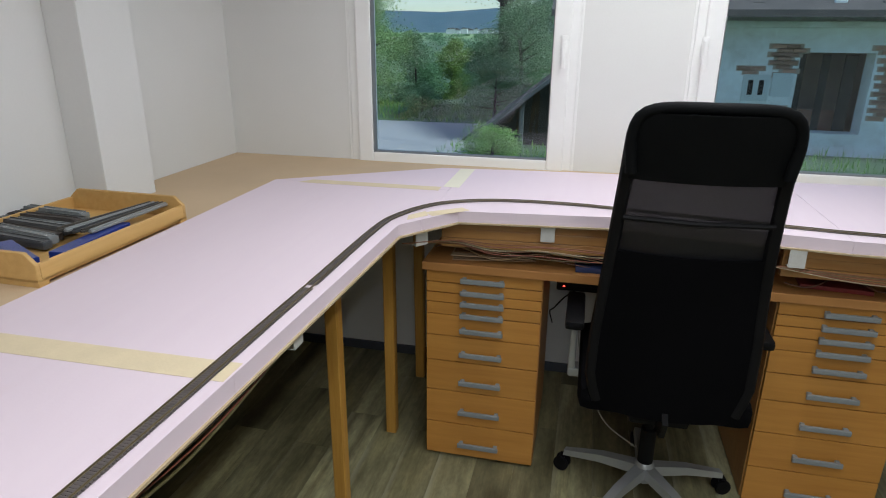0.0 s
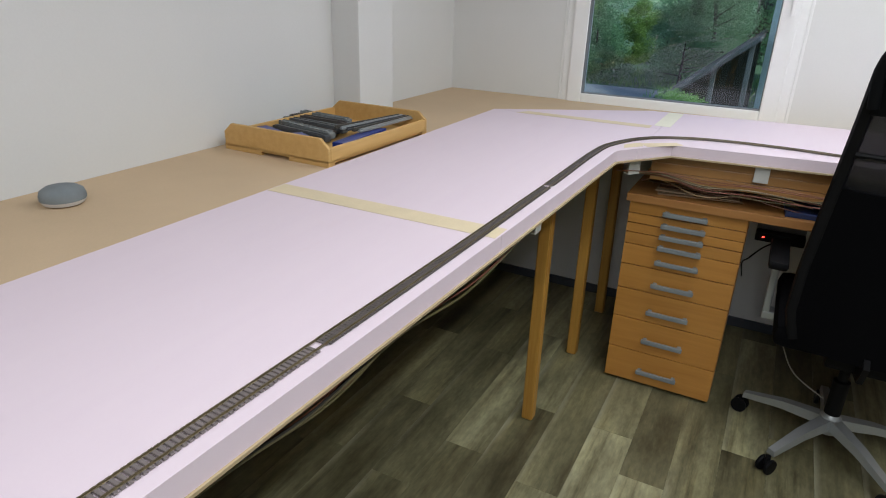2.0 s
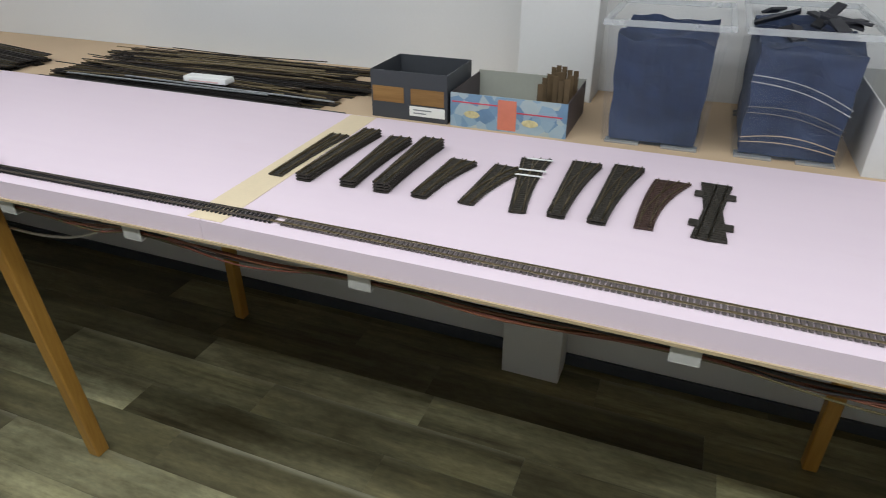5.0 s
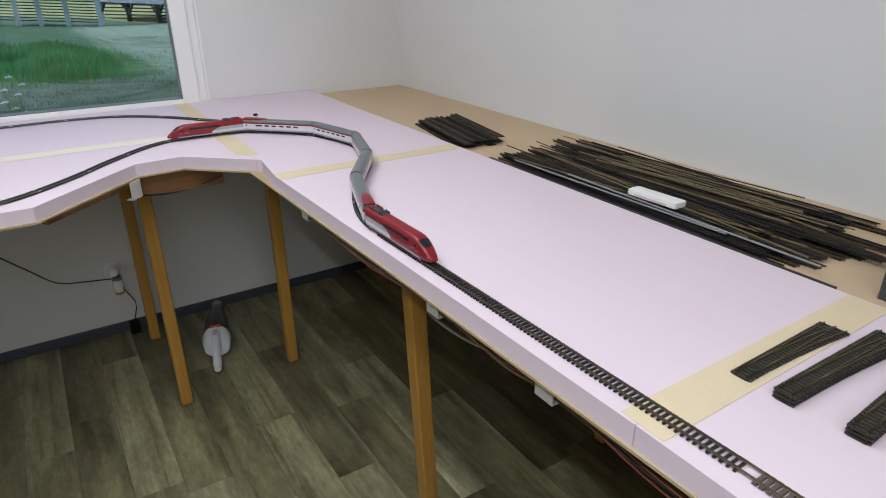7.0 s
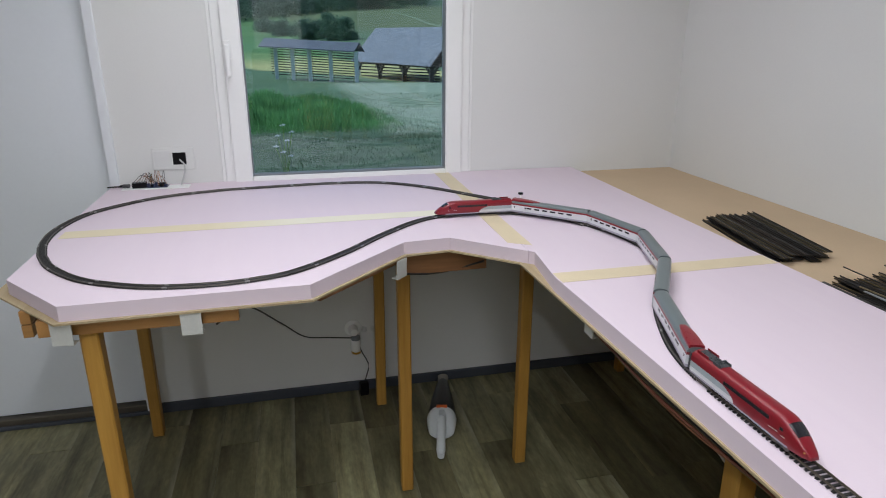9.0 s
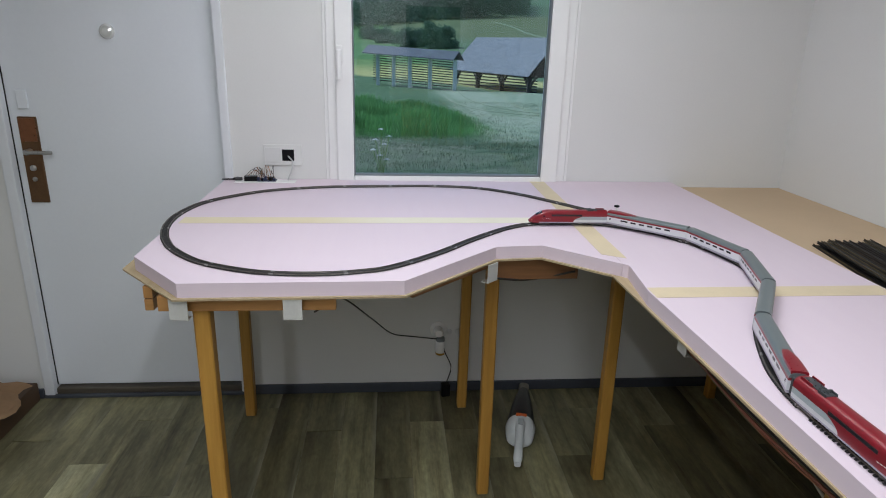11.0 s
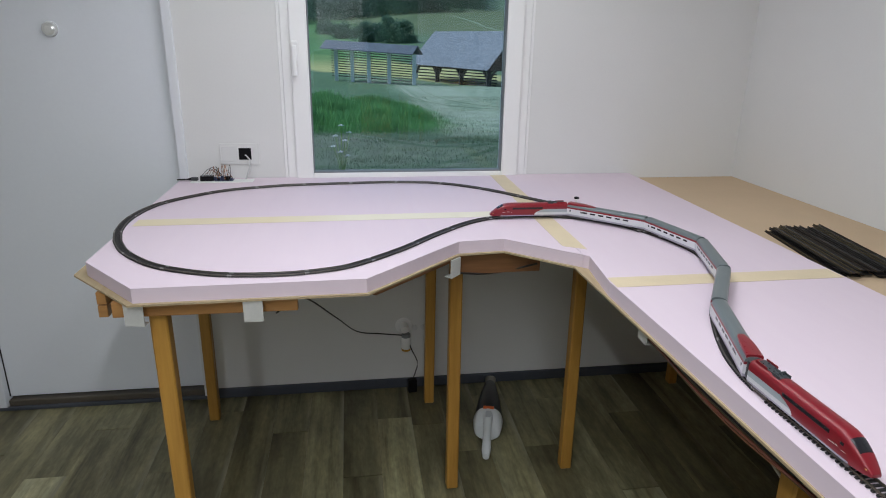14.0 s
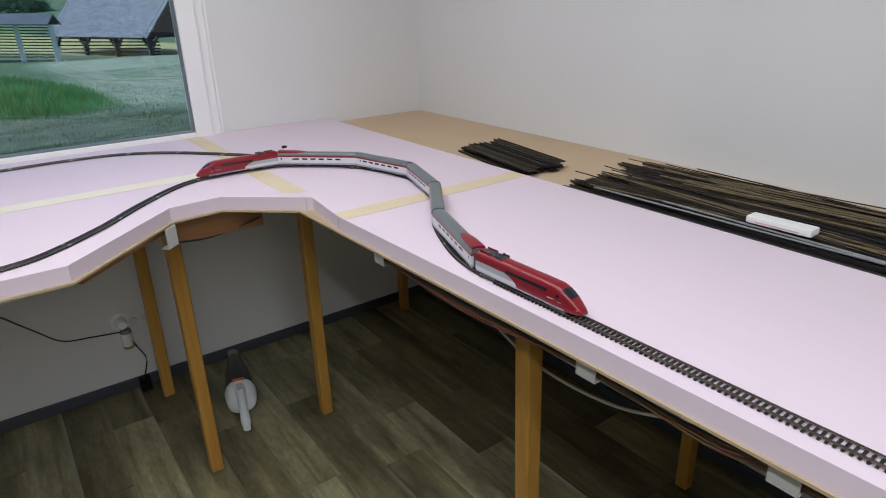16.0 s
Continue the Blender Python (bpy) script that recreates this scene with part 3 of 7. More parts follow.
def faded_tape():
    m, nt, b = material("sun_faded_tape")
    tc, sp = nt.nodes.new("ShaderNodeTexCoord"), nt.nodes.new("ShaderNodeSeparateXYZ")
    nt.links.new(tc.outputs["Object"], sp.inputs[0])
    along = nt.nodes.new("ShaderNodeMapRange")
    along.inputs["From Min"].default_value, along.inputs["From Max"].default_value = 1.72, 1.96
    nt.links.new(sp.outputs["X"], along.inputs[0])
    col = ramp(nt, along.outputs[0], [(0.0, (0.77, 0.73, 0.60)), (1.0, (0.73, 0.64, 0.45))])
    col = mixed(nt, 0.5, col, ramp(nt, noise_tex(nt, 14, 5), [(0.3, (0.93, 0.92, 0.90)), (0.7, (1.0, 1.0, 1.0))]), "MULTIPLY")
    nt.links.new(col, b.inputs["Base Color"])
    b.inputs["Roughness"].default_value = 0.75
    return m


tape([(1.14, 0.600), (1.733, 0.607), (2.355, 0.612), (2.355, 0.682), (1.733, 0.674), (1.14, 0.664)], faded_tape(), "long strip of masking tape, yellow fading to pale")
tape([(0.60, 6.312), (1.14, 6.319), (1.14, 6.374), (0.64, 6.366)])
tape([(1.145, 6.38), (1.205, 6.38), (1.205, 6.712), (1.145, 6.708)], TAPEW, "pale strip of tape over a board joint")
tape([(1.135, 5.935), (1.185, 5.998), (1.165, 6.045), (1.125, 5.985)])
tape([(1.165, 6.03), (1.20, 5.995), (1.30, 6.088), (1.27, 6.115)])
for y in (3.745,):
    bm = box(NB(), (edge_x(y) + 0.0005, y + 0.004, LEVEL - 0.0345), (edge_x(y) + 0.0015, y + 0.009, LEVEL - 0.001))
    whole("edge_tape", bm, surf("brownish_tape", (0.52, 0.38, 0.42), 0.06, 0.5), "short strip of clear brown tape on the foam edge", "tape")

# ---- model railway track, HO gauge ----
JOINER = surf("joiner_metal", (0.34, 0.33, 0.32), 0.1, 0.3, 20, 200, 0.0, 0.6)
GAUGE, RAILTOP = 0.0165, LEVEL + 0.0062


def track(ctrl, sleeper_mat, rail_mat, label, step=0.0082, solid=False, half=0.0138, fat=1.0, long=0.0016, web=None, bridge=0.0):
    pts = [Vector((p.x, p.y, LEVEL + 0.0013)) for p in spline(ctrl, step)]
    o = pts[0].copy()
    t = thing("track", label, "model track", "model railway tracks", at=tuple(o))
    bm = NB()
    verts, faces = [], []
    for i, p in enumerate(pts[:-1]):
        d = (pts[min(i + 1, len(pts) - 1)] - pts[max(i - 1, 0)]).normalized()
        s = Vector((d.y, -d.x, 0))
        w, l, h = half, long, 0.0026
        b = len(verts)
        for dz, kk in ((0, 1.0), (h, 0.94)):
            for a, c in ((-1, -1), (1, -1), (1, 1), (-1, 1)):
                verts.append(p - o + s * (a * w * kk) + d * (c * l * (1.25 if not dz else 1.0)) + Vector((0, 0, dz)))
        faces += [(b + 4, b + 5, b + 6, b + 7)] + [(b + k, b + (k + 1) % 4, b + 4 + (k + 1) % 4, b + 4 + k) for k in range(4)]
    me = bpy.data.meshes.new("sleeper_strip")
    me.from_pydata(verts, [], faces)
    me.materials.append(sleeper_mat)
    ob = new("sleeper_strip", me)
    ob.parent = t
    tagged(ob, kind="stuff")
    if web:
        part("web", sweep(NB(), [p - o for p in pts[::4] + [pts[-1]]], [(-0.0105, 0.0), (0.0105, 0.0), (0.0105, 0.0017), (-0.0105, 0.0017)]), web, t)
    if solid:
        part("roadbed", sweep(NB(), [p - o for p in pts[::4] + [pts[-1]]], [(-0.009, 0.0), (0.009, 0.0), (0.009, 0.0022), (-0.009, 0.0022)]), sleeper_mat, t)
    if solid:
        for i in range(0, len(pts) - 3, 27):
            p, d = pts[i], (pts[i + 1] - pts[i]).normalized()
            s = Vector((d.y, -d.x, 0))
            for side in (-1, 1):
                q = p - o + s * (side * (GAUGE / 2 + 0.0005))
                jb = sweep(NB(), [q - d * 0.0055, q + d * 0.0055], [(-0.0020, 0.0022), (0.0020, 0.0022), (0.0016, 0.0052), (-0.0016, 0.0052)])
                part("rail_joiner", jb, JOINER, t, "bright metal rail joiner")
    for side in (-1, 1):
        c = side * (GAUGE / 2 + 0.0005)
        run_on = [pts[-1] + (pts[-1] - pts[-2]).normalized() * bridge] if bridge else []
        bm = sweep(NB(), [p - o for p in pts[::3] + [pts[-1]] + run_on], [(c - 0.0016 * fat, 0.0024), (c + 0.0016 * fat, 0.0024), (c + 0.0008 * fat, 0.0034), (c + 0.0009 * fat, 0.0050), (c - 0.0009 * fat, 0.0050), (c - 0.0008 * fat, 0.0034)])
        part("rail", bm, rail_mat, t)
    return t


ARM = [(3.35, 6.09), (2.5, 6.115), (2.1, 6.170), (1.757, 6.222), (1.593, 6.240), (1.405, 6.232), (1.27, 6.192), (1.165, 6.112), (1.095, 5.97), (1.072, 5.82), (1.070, 5.385)]
FRONTLINE = [(1.070, 5.385), (1.064, 4.8), (1.050, 4.2), (1.034, 3.5), (1.030, 2.7), (1.045, 1.9), (1.050, 1.775)]


def line_x(y):
    """The track's middle line along the front straight."""
    pts = sorted((b, a) for a, b in FRONTLINE)
    return float(np.interp(y, [p[0] for p in pts], [p[1] for p in pts]))


WEBGREY = surf("grey_track_web", (0.125, 0.105, 0.105), 0.15, 0.8, 20, 200, 0.1)
SLEEPG = surf("grey_brown_sleeper", (0.095, 0.079, 0.075), 0.25, 0.7, 30, 300, 0.1, alter=0.1)
SLEEPL = surf("pale_brown_sleeper", (0.165, 0.138, 0.134), 0.2, 0.75, 30, 300, 0.1, alter=0.1)
RAILB = surf("brown_rail", (0.085, 0.068, 0.052), 0.25, 0.45, 20, 200, 0.05, 0.4)
track(ARM, SLEEPG, RAIL, "weathered brown model railway track curving onto the window side", step=0.0066, long=0.0019, web=WEBGREY, bridge=0.024)
for y0, y1, close, mat in ((5.362, 4.468, True, SLEEPG), (4.448, 3.520, False, SLEEPL), (3.500, 2.648, False, SLEEPG)):
    track([(line_x(y), y) for y in np.linspace(y0, y1, 5)], mat, RAIL, "straight weathered brown model railway track along the table edge",
          step=0.0066 if close else 0.0082, long=0.0019 if close else 0.0024, web=WEBGREY if close else None, bridge=0.020)
track([(line_x(y), y) for y in np.linspace(2.632, 1.790, 5)], SLEEPK, RAILB, "straight black model railway track with open sleepers along the table edge", step=0.0088, long=0.0016, bridge=0.030)
S_BEND = [(1.049, 1.762), (1.042, 1.70), (1.020, 1.62), (0.965, 1.495), (0.90, 1.395), (0.84, 1.305), (0.795, 1.20), (0.778, 1.09), (0.792, 0.985), (0.828, 0.885)]
LOOP_NEAR = [(0.828, 0.885), (0.875, 0.805), (0.958, 0.730), (1.055, 0.684), (1.150, 0.672), (1.255, 0.688), (1.351, 0.741), (1.47, 0.858), (1.579, 0.982), (1.704, 1.092), (1.786, 1.126),
             (1.879, 1.141), (1.997, 1.134), (2.093, 1.104), (2.199, 1.043), (2.291, 0.939), (2.345, 0.836)]
track(S_BEND, SLEEPK, RAILK, "black sectional model track in an S-bend", 0.0066, True, 0.0122, 1.0)
track(LOOP_NEAR, SLEEPK, RAILK, "black sectional model track along the loop's near side", 0.0066, True, 0.0122, 1.0)
track([(0.842, 0.872), (0.885, 0.775), (0.940, 0.622), (1.075, 0.436), (1.218, 0.268), (1.368, 0.165), (1.536, 0.136), (1.70, 0.142), (1.88, 0.158), (1.970, 0.170),
       (2.149, 0.231), (2.267, 0.326), (2.350, 0.437), (2.384, 0.589), (2.376, 0.725), (2.345, 0.836)], SLEEPK, RAILK, "black sectional model track along the loop's far side", 0.0066, True, 0.0122, 1.0)
for x, y in ((1.06, 0.593), (0.918, 0.514)):
    bm = NB()
    lathe(bm, [(0.010, 0.0), (0.009, 0.002), (0.0025, 0.003), (0.0025, 0.016), (0.009, 0.017), (0.009, 0.0225), (0.003, 0.024)], 14)
    for f in bm.faces:
        f.material_index = 1 if f.calc_center_median().z > 0.0165 else 0
    whole("push_pin", bm, [PAPER, BLACKP], "small pin with a dark head stuck in the foam", "pin", "pins", at=(x, y, LEVEL), smooth=True)


# ---- the model train, standing in the S-bend on its way out of the loop ----


def livery(name, rule):
    """Paint whose colours are parted by where they lie on the car. rule(nt, x, y, z) gives the base colour."""
    m, nt, b = material(name)
    tc, sp = nt.nodes.new("ShaderNodeTexCoord"), nt.nodes.new("ShaderNodeSeparateXYZ")
    nt.links.new(tc.outputs["Object"], sp.inputs[0])
    nt.links.new(rule(nt, *sp.outputs), b.inputs["Base Color"])
    b.inputs["Roughness"].default_value = 0.3
    return m


def calc(nt, op, a, b=0.0):
    n = nt.nodes.new("ShaderNodeMath")
    n.operation = op
    for sock, v in zip(n.inputs, (a, b)):
        if isinstance(v, bpy.types.NodeSocket):
            nt.links.new(v, sock)
        else:
            sock.default_value = v
    return n.outputs[0]


RED_C, SILVER_C, SKIRT_C, ROOF_C, PANEL_C = (0.205, 0.009, 0.017), (0.60, 0.61, 0.63), (0.33, 0.32, 0.38), (0.13, 0.155, 0.16), (0.34, 0.39, 0.41)


def power_rule(nt, x, y, z):
    u = calc(nt, "MULTIPLY", y, -1.0)
    zz = calc(nt, "MAXIMUM", calc(nt, "SUBTRACT", z, 0.010), 0.0)
    edge = calc(nt, "ADD", 0.141, calc(nt, "MULTIPLY", calc(nt, "POWER", calc(nt, "DIVIDE", zz, 0.0185), 2.4), 0.030))
    flank = calc(nt, "MULTIPLY", calc(nt, "GREATER_THAN", u, edge), calc(nt, "LESS_THAN", z, 0.0286))
    col = mixed(nt, flank, RED_C, mixed(nt, calc(nt, "GREATER_THAN", z, 0.0185), SILVER_C, PANEL_C))
    low = calc(nt, "MULTIPLY", calc(nt, "LESS_THAN", z, 0.0108), calc(nt, "GREATER_THAN", u, 0.032))
    return mixed(nt, low, col, SKIRT_C)


def coach_rule(nt, x, y, z):
    col = mixed(nt, calc(nt, "GREATER_THAN", z, 0.0302), mixed(nt, calc(nt, "LESS_THAN", z, 0.0128), SILVER_C, SKIRT_C), RED_C)
    return mixed(nt, calc(nt, "GREATER_THAN", z, 0.0352), col, ROOF_C)


POWER_PAINT = livery("power_car_livery", power_rule)
COACH_PAINT = livery("coach_livery", coach_rule)
TRAINGLASS = surf("train_window", (0.018, 0.018, 0.022), 0.1, 0.15, 20, 300, 0.0)
TRUCK = surf("bogie_black", (0.045, 0.05, 0.055), 0.3, 0.55, 60, 400, 0.2)
RED_PLAIN = surf("train_red", RED_C, 0.04, 0.3, 20, 300, 0.0)
LAMPY = surf("headlight_amber", (0.55, 0.33, 0.12), 0.1, 0.2, 20, 300, 0.0)
line = spline(LOOP_NEAR[::-1] + S_BEND[-2::-1] + FRONTLINE[-3::-1], 0.002)
runs = [0.0]
for p, q in zip(line, line[1:]):
    runs.append(runs[-1] + (q - p).length)


def on_line(s):
    return Vector((float(np.interp(s, runs, [p.x for p in line])), float(np.interp(s, runs, [p.y for p in line])), RAILTOP))


def section(half, low, high, n=9):
    """Right half of a coach's cross-section from the bottom up to the middle of the roof: straight flank, rounded shoulder."""
    out = []
    h = high - low
    flank = [0.0, 0.10, 0.20, 0.34, 0.48, 0.58, 0.66, 0.73]
    for f in flank:
        out.append((half * (0.95 + 0.05 * min(1, f / 0.2)) if f < 0.5 else half * (1 - 0.10 * (f - 0.5)), low + f * h))
    for k in range(1, n + 1):
        a = math.pi / 2 * k / n
        out.append((half * 0.975 * math.cos(a) ** 0.72 if k < n else 0.0, low + h * (0.73 + 0.27 * math.sin(a))))
    return out


def loft(stations):
    """A body from stations (length, half width, bottom, top)."""
    bm = NB()
    rings = []
    for u, half, low, high in stations:
        s = section(half, low, high)
        ring = [bm.verts.new((x, -u, z)) for x, z in s] + [bm.verts.new((-x, -u, z)) for x, z in s[-2::-1]]
        rings.append(ring)
    m = len(rings[0])
    for a, b in zip(rings, rings[1:]):
        for i in range(m - 1):
            bm.faces.new((a[i], a[i + 1], b[i + 1], b[i]))
    for r in (rings[0], rings[-1]):
        bm.faces.new(r)
    for a, b in zip(rings, rings[1:]):
        bm.faces.new((a[0], b[0], b[-1], a[-1]))
    bmesh.ops.recalc_face_normals(bm, faces=bm.faces)
    return bm


def bogie(parent, u, length=0.034):
    bm = NB()
    box(bm, (-0.0115, -u - length / 2, 0.001), (-0.009, -u + length / 2, 0.0075), 0.0008)
    box(bm, (0.009, -u - length / 2, 0.001), (0.0115, -u + length / 2, 0.0075), 0.0008)
    box(bm, (-0.009, -u - 0.004, 0.003), (0.009, -u + 0.004, 0.0085), 0.0006)
    b = part("bogie", bm, TRUCK, parent)
    for du in (-length * 0.33, length * 0.33):
        bm = NB()
        for sx in (-1, 1):
            lathe(bm, [(0.0056, 0), (0.0056, 0.0022), (0.0048, 0.0024)], 14, pose(sx * 0.0094 - (0.0024 if sx < 0 else 0), -u + du, 0.0052, 0, 90, 0))
        part("wheelset", bm, RAILK, b)


def power_car(parent_name="power_car"):
    """Nose at u = 0, looking towards -u... the body runs back along +u (drawn along -y)."""
    L = 0.250
    ob = thing(parent_name, "dark red streamlined model train power car with a silver flank", "model train", "train cars")
    st = []
    for k in range(61):
        u = L * (k / 60) ** 1.25
        f = min(1.0, u / 0.062)
        half = 0.0162 * (0.42 + 0.58 * math.sin(math.pi / 2 * min(1.0, u / 0.050)) ** 0.75)
        top = 0.0135 + (0.0468 - 0.0135) * math.sin(math.pi / 2 * f) ** 0.95
        low = 0.0075 if u > 0.006 else 0.0085
        st.append((u, half, low, top))

    body = part("body", loft(st), POWER_PAINT, ob, smooth=True)
    for sx in (-1, 1):
        bm = NB()
        box(bm, (sx * 0.01540, -0.168, 0.0292), (sx * 0.0163, -0.070, 0.0352), 0.0003)
        part("grille_band", bm, TRAINGLASS, body, "black band of grilles")
        bm = NB()
        box(bm, (sx * 0.0152, -0.049, 0.0270), (sx * 0.0163, -0.043, 0.0315), 0.0003)
        part("cab_window", bm, TRAINGLASS, body)
        bm = NB()
        box(bm, (sx * 0.0079, -0.0100, 0.0150), (sx * 0.0106, -0.0068, 0.0172), 0.0006)
        part("headlight", bm, LAMPY, body)
        bm = NB()
        for k in range(3):
            box(bm, (sx * 0.0153, -0.056 - 0.006 * k, 0.0215 - 0.0006 * k), (sx * 0.01652, -0.052 - 0.006 * k, 0.0224 - 0.0006 * k))
        box(bm, (sx * 0.0146, -0.049, 0.0196), (sx * 0.0161, -0.038, 0.0203))
        part("emblem_bar", bm, PAPER, body, "small white lettering bars")
    bm = NB()
    rows = []
    for k in range(7):
        u = 0.0215 + 0.0185 * k / 6
        half = 0.0162 * (0.42 + 0.58 * math.sin(math.pi / 2 * min(1.0, u / 0.050)) ** 0.75)
        top = 0.0135 + (0.0468 - 0.0135) * math.sin(math.pi / 2 * min(1.0, u / 0.062)) ** 0.95
        row = []
        for i in range(9):
            x = half * 0.72 * (i - 4) / 4
            a = math.acos(min(1.0, (abs(x) / (half * 0.975)) ** (1 / 0.72)))
            row.append(bm.verts.new((x, -u, 0.0075 + (top - 0.0075) * (0.73 + 0.27 * math.sin(a)) + 0.0003)))
        rows.append(row)
    for r, q in zip(rows, rows[1:]):
        for i in range(8):
            bm.faces.new((r[i], r[i + 1], q[i + 1], q[i]))
    bmesh.ops.recalc_face_normals(bm, faces=bm.faces)
    bmesh.ops.solidify(bm, geom=bm.faces[:], thickness=0.0005)
    part("windscreen", bm, TRAINGLASS, body)
    bm = NB()
    box(bm, (-0.0085, -0.244, 0.0455), (0.0085, -0.186, 0.0474), 0.0006)
    for u in (0.196, 0.206, 0.216, 0.232):
        cyl(bm, (0.005, -u, 0.047), 0.0011, 0.0028, 8)
        cyl(bm, (-0.005, -u, 0.047), 0.0011, 0.0028, 8)
    tube(bm, [(0, -0.192, 0.0480), (0, -0.213, 0.0502), (0, -0.198, 0.0510)], 0.0007, 6)
    box(bm, (-0.010, -0.200, 0.0506), (0.010, -0.197, 0.0513))
    part("pantograph", bm, TRUCK, body, "folded dark pantograph and roof gear")
    for sx in (-1, 1):
        for u0, u1 in ((0.186, 0.203), (0.216, 0.244)):
            part("roof_guard", box(NB(), (sx * 0.0092, -u1, 0.0450), (sx * 0.0104, -u0, 0.0502), 0.0003), TRUCK if u0 < 0.2 else RED_PLAIN, body)
    part("gangway", box(NB(), (-0.0100, -0.2560, 0.008), (0.0100, -0.2495, 0.0400), 0.0015), TRUCK, body, "dark ribbed gangway bellows")
    bogie(ob, 0.048)
    bogie(ob, 0.218)
    return ob


def coach(L, red_tip, kind):
    ob = thing("coach", "silver model coach with grey roof, red stripe and red roof tip" if red_tip else "silver model coach with grey roof and red stripe", "model train", "train cars")
    n = 44 if red_tip else 12
    st = [(L * k / n, 0.0160, 0.0075, 0.0448) for k in range(n + 1)]

    body = part("body", loft(st), COACH_PAINT, ob, smooth=True)
    if red_tip:
        fair = []
        for k in range(25):
            f = k / 24
            half = 0.0136 * max(0.02, 1 - f ** 2.6) ** 0.8
            fair.append((0.001 + 0.108 * f, half, 0.0415, 0.0415 + 0.0072 * max(0.02, 1 - f ** 3.2)))
        part("roof_fairing", loft(fair), RED_PLAIN, body, "raised dark red roof fairing", True)
    us = [0.062 + 0.0268 * k for k in range(6)] if kind == "end" else ([0.040 + 0.0265 * k for k in range(6)] if kind == "mid" else [0.028 + 0.0265 * k for k in range(6)])
    for sx in (-1, 1):
        for k, u in enumerate(us):
            low = kind == "bar" and k > 1
            bm = box(NB(), (sx * 0.0155, -u - 0.0085, 0.0222 if not low else 0.0252), (sx * 0.01625, -u + 0.0085, 0.0272), 0.0004)
            part("coach_window", bm, TRAINGLASS, body)
        for u in ([0.012, 0.050] if kind == "end" else [L - 0.020]):
            bm = box(NB(), (sx * 0.0155, -u - 0.0022, 0.0212), (sx * 0.01625, -u + 0.0022, 0.0272), 0.0004)
            part("door_window", bm, TRAINGLASS, body)
    for u in (-0.0045, L + 0.0045):
        bm = box(NB(), (-0.0112, -u - 0.0047, 0.008), (0.0112, -u + 0.0047, 0.0395), 0.002)
        part("gangway", bm, TRUCK, body, "dark ribbed gangway bellows")
    if kind == "end":
        bogie(ob, 0.030)
    bogie(ob, L + 0.0035, 0.030)
    return ob


nose_s = float(np.interp(2.0, [p.y for p in line if p.y > 1.3], [r for r, p in zip(runs, line) if p.y > 1.3]))


def stand(ob, s_front, L, flip=False):
    """Sets a car on the rails with its front end s_front along the line and its rigid body behind it; gives the place of its rear end."""
    a = on_line(s_front)
    s_rear = s_front - L
    for _ in range(4):
        s_rear -= L - (a - on_line(s_rear)).length
    b = on_line(s_rear)
    d = (a - b).normalized()
    turn = math.degrees(math.atan2(d.y, d.x)) - 90
    if flip:
        ob.matrix_world = pose(b.x, b.y, RAILTOP - 0.0006, 0, 0, turn + 180)
    else:
        ob.matrix_world = pose(a.x, a.y, RAILTOP - 0.0006, 0, 0, turn)
    return s_rear


GAP = 0.0095
lead = power_car()
s = stand(lead, nose_s, 0.250) - GAP
endc = coach(0.253, True, "end")
s = stand(endc, s, 0.253) - GAP
bar = coach(0.213, False, "bar")
s = stand(bar, s, 0.213) - GAP
mid = coach(0.213, False, "mid")
s = stand(mid, s, 0.213) - GAP
mid2 = copy_thing(mid, mid.matrix_world.copy())
s = stand(mid2, s, 0.213) - GAP
endc2 = copy_thing(endc, endc.matrix_world.copy())
s = stand(endc2, s, 0.253, True) - GAP
tail = copy_thing(lead, lead.matrix_world.copy())
stand(tail, s, 0.250, True)

# ---- desk with two drawer units ----
def drawer_unit(x0, label):
    u = thing("drawer_unit", label, "drawer unit", "drawer units", at=(x0, 6.146, 0))
    bm = NB()
    box(bm, (0, 0.020, 0.012), (0.016, 0.52, 0.764), 0.001)
    box(bm, (0.389, 0.020, 0.012), (0.405, 0.52, 0.764), 0.001)
    box(bm, (0.016, 0.020, 0.012), (0.389, 0.51, 0.030))
    box(bm, (0.016, 0.020, 0.748), (0.389, 0.51, 0.764))
    box(bm, (0.016, 0.505, 0.030), (0.389, 0.52, 0.748))
    part("carcass", bm, DESK, u)
    bm = NB()
    for dx, dy in ((0.03, 0.06), (0.375, 0.06), (0.03, 0.48), (0.375, 0.48)):
        cyl(bm, (dx, dy, 0.0), 0.018, 0.0125, 12)
    part("glide", bm, BLACKP, u)
    zs = [0.764, 0.719, 0.681, 0.644, 0.598, 0.515, 0.414, 0.291, 0.153, 0.014]
    hs = [0.738, 0.692, 0.650, 0.606, 0.548, 0.454, 0.339, 0.214, 0.073]
    for hi, lo, hz in zip(zs, zs[1:], hs):
        d = part("drawer", box(NB(), (0.002, 0.0, lo + 0.0015), (0.403, 0.019, hi - 0.0015), 0.002), OAKISH, u)
        bm = NB()
        box(bm, (0.125, -0.026, hz - 0.009), (0.278, -0.015, hz + 0.009), 0.004)
        for hx in (0.130, 0.258):
            box(bm, (hx, -0.020, hz - 0.008), (hx + 0.015, 0.001, hz + 0.008), 0.003)
        part("handle", bm, GREYMET, d, "grey plastic bar handle")


drawer_unit(1.140, "honey beech drawer unit with nine drawers and grey handles")
drawer_unit(2.268, "honey beech drawer unit with nine drawers under the desk")
bm = box(NB(), (-0.83, -0.33, 0.0), (0.83, 0.33, 0.030), 0.003)
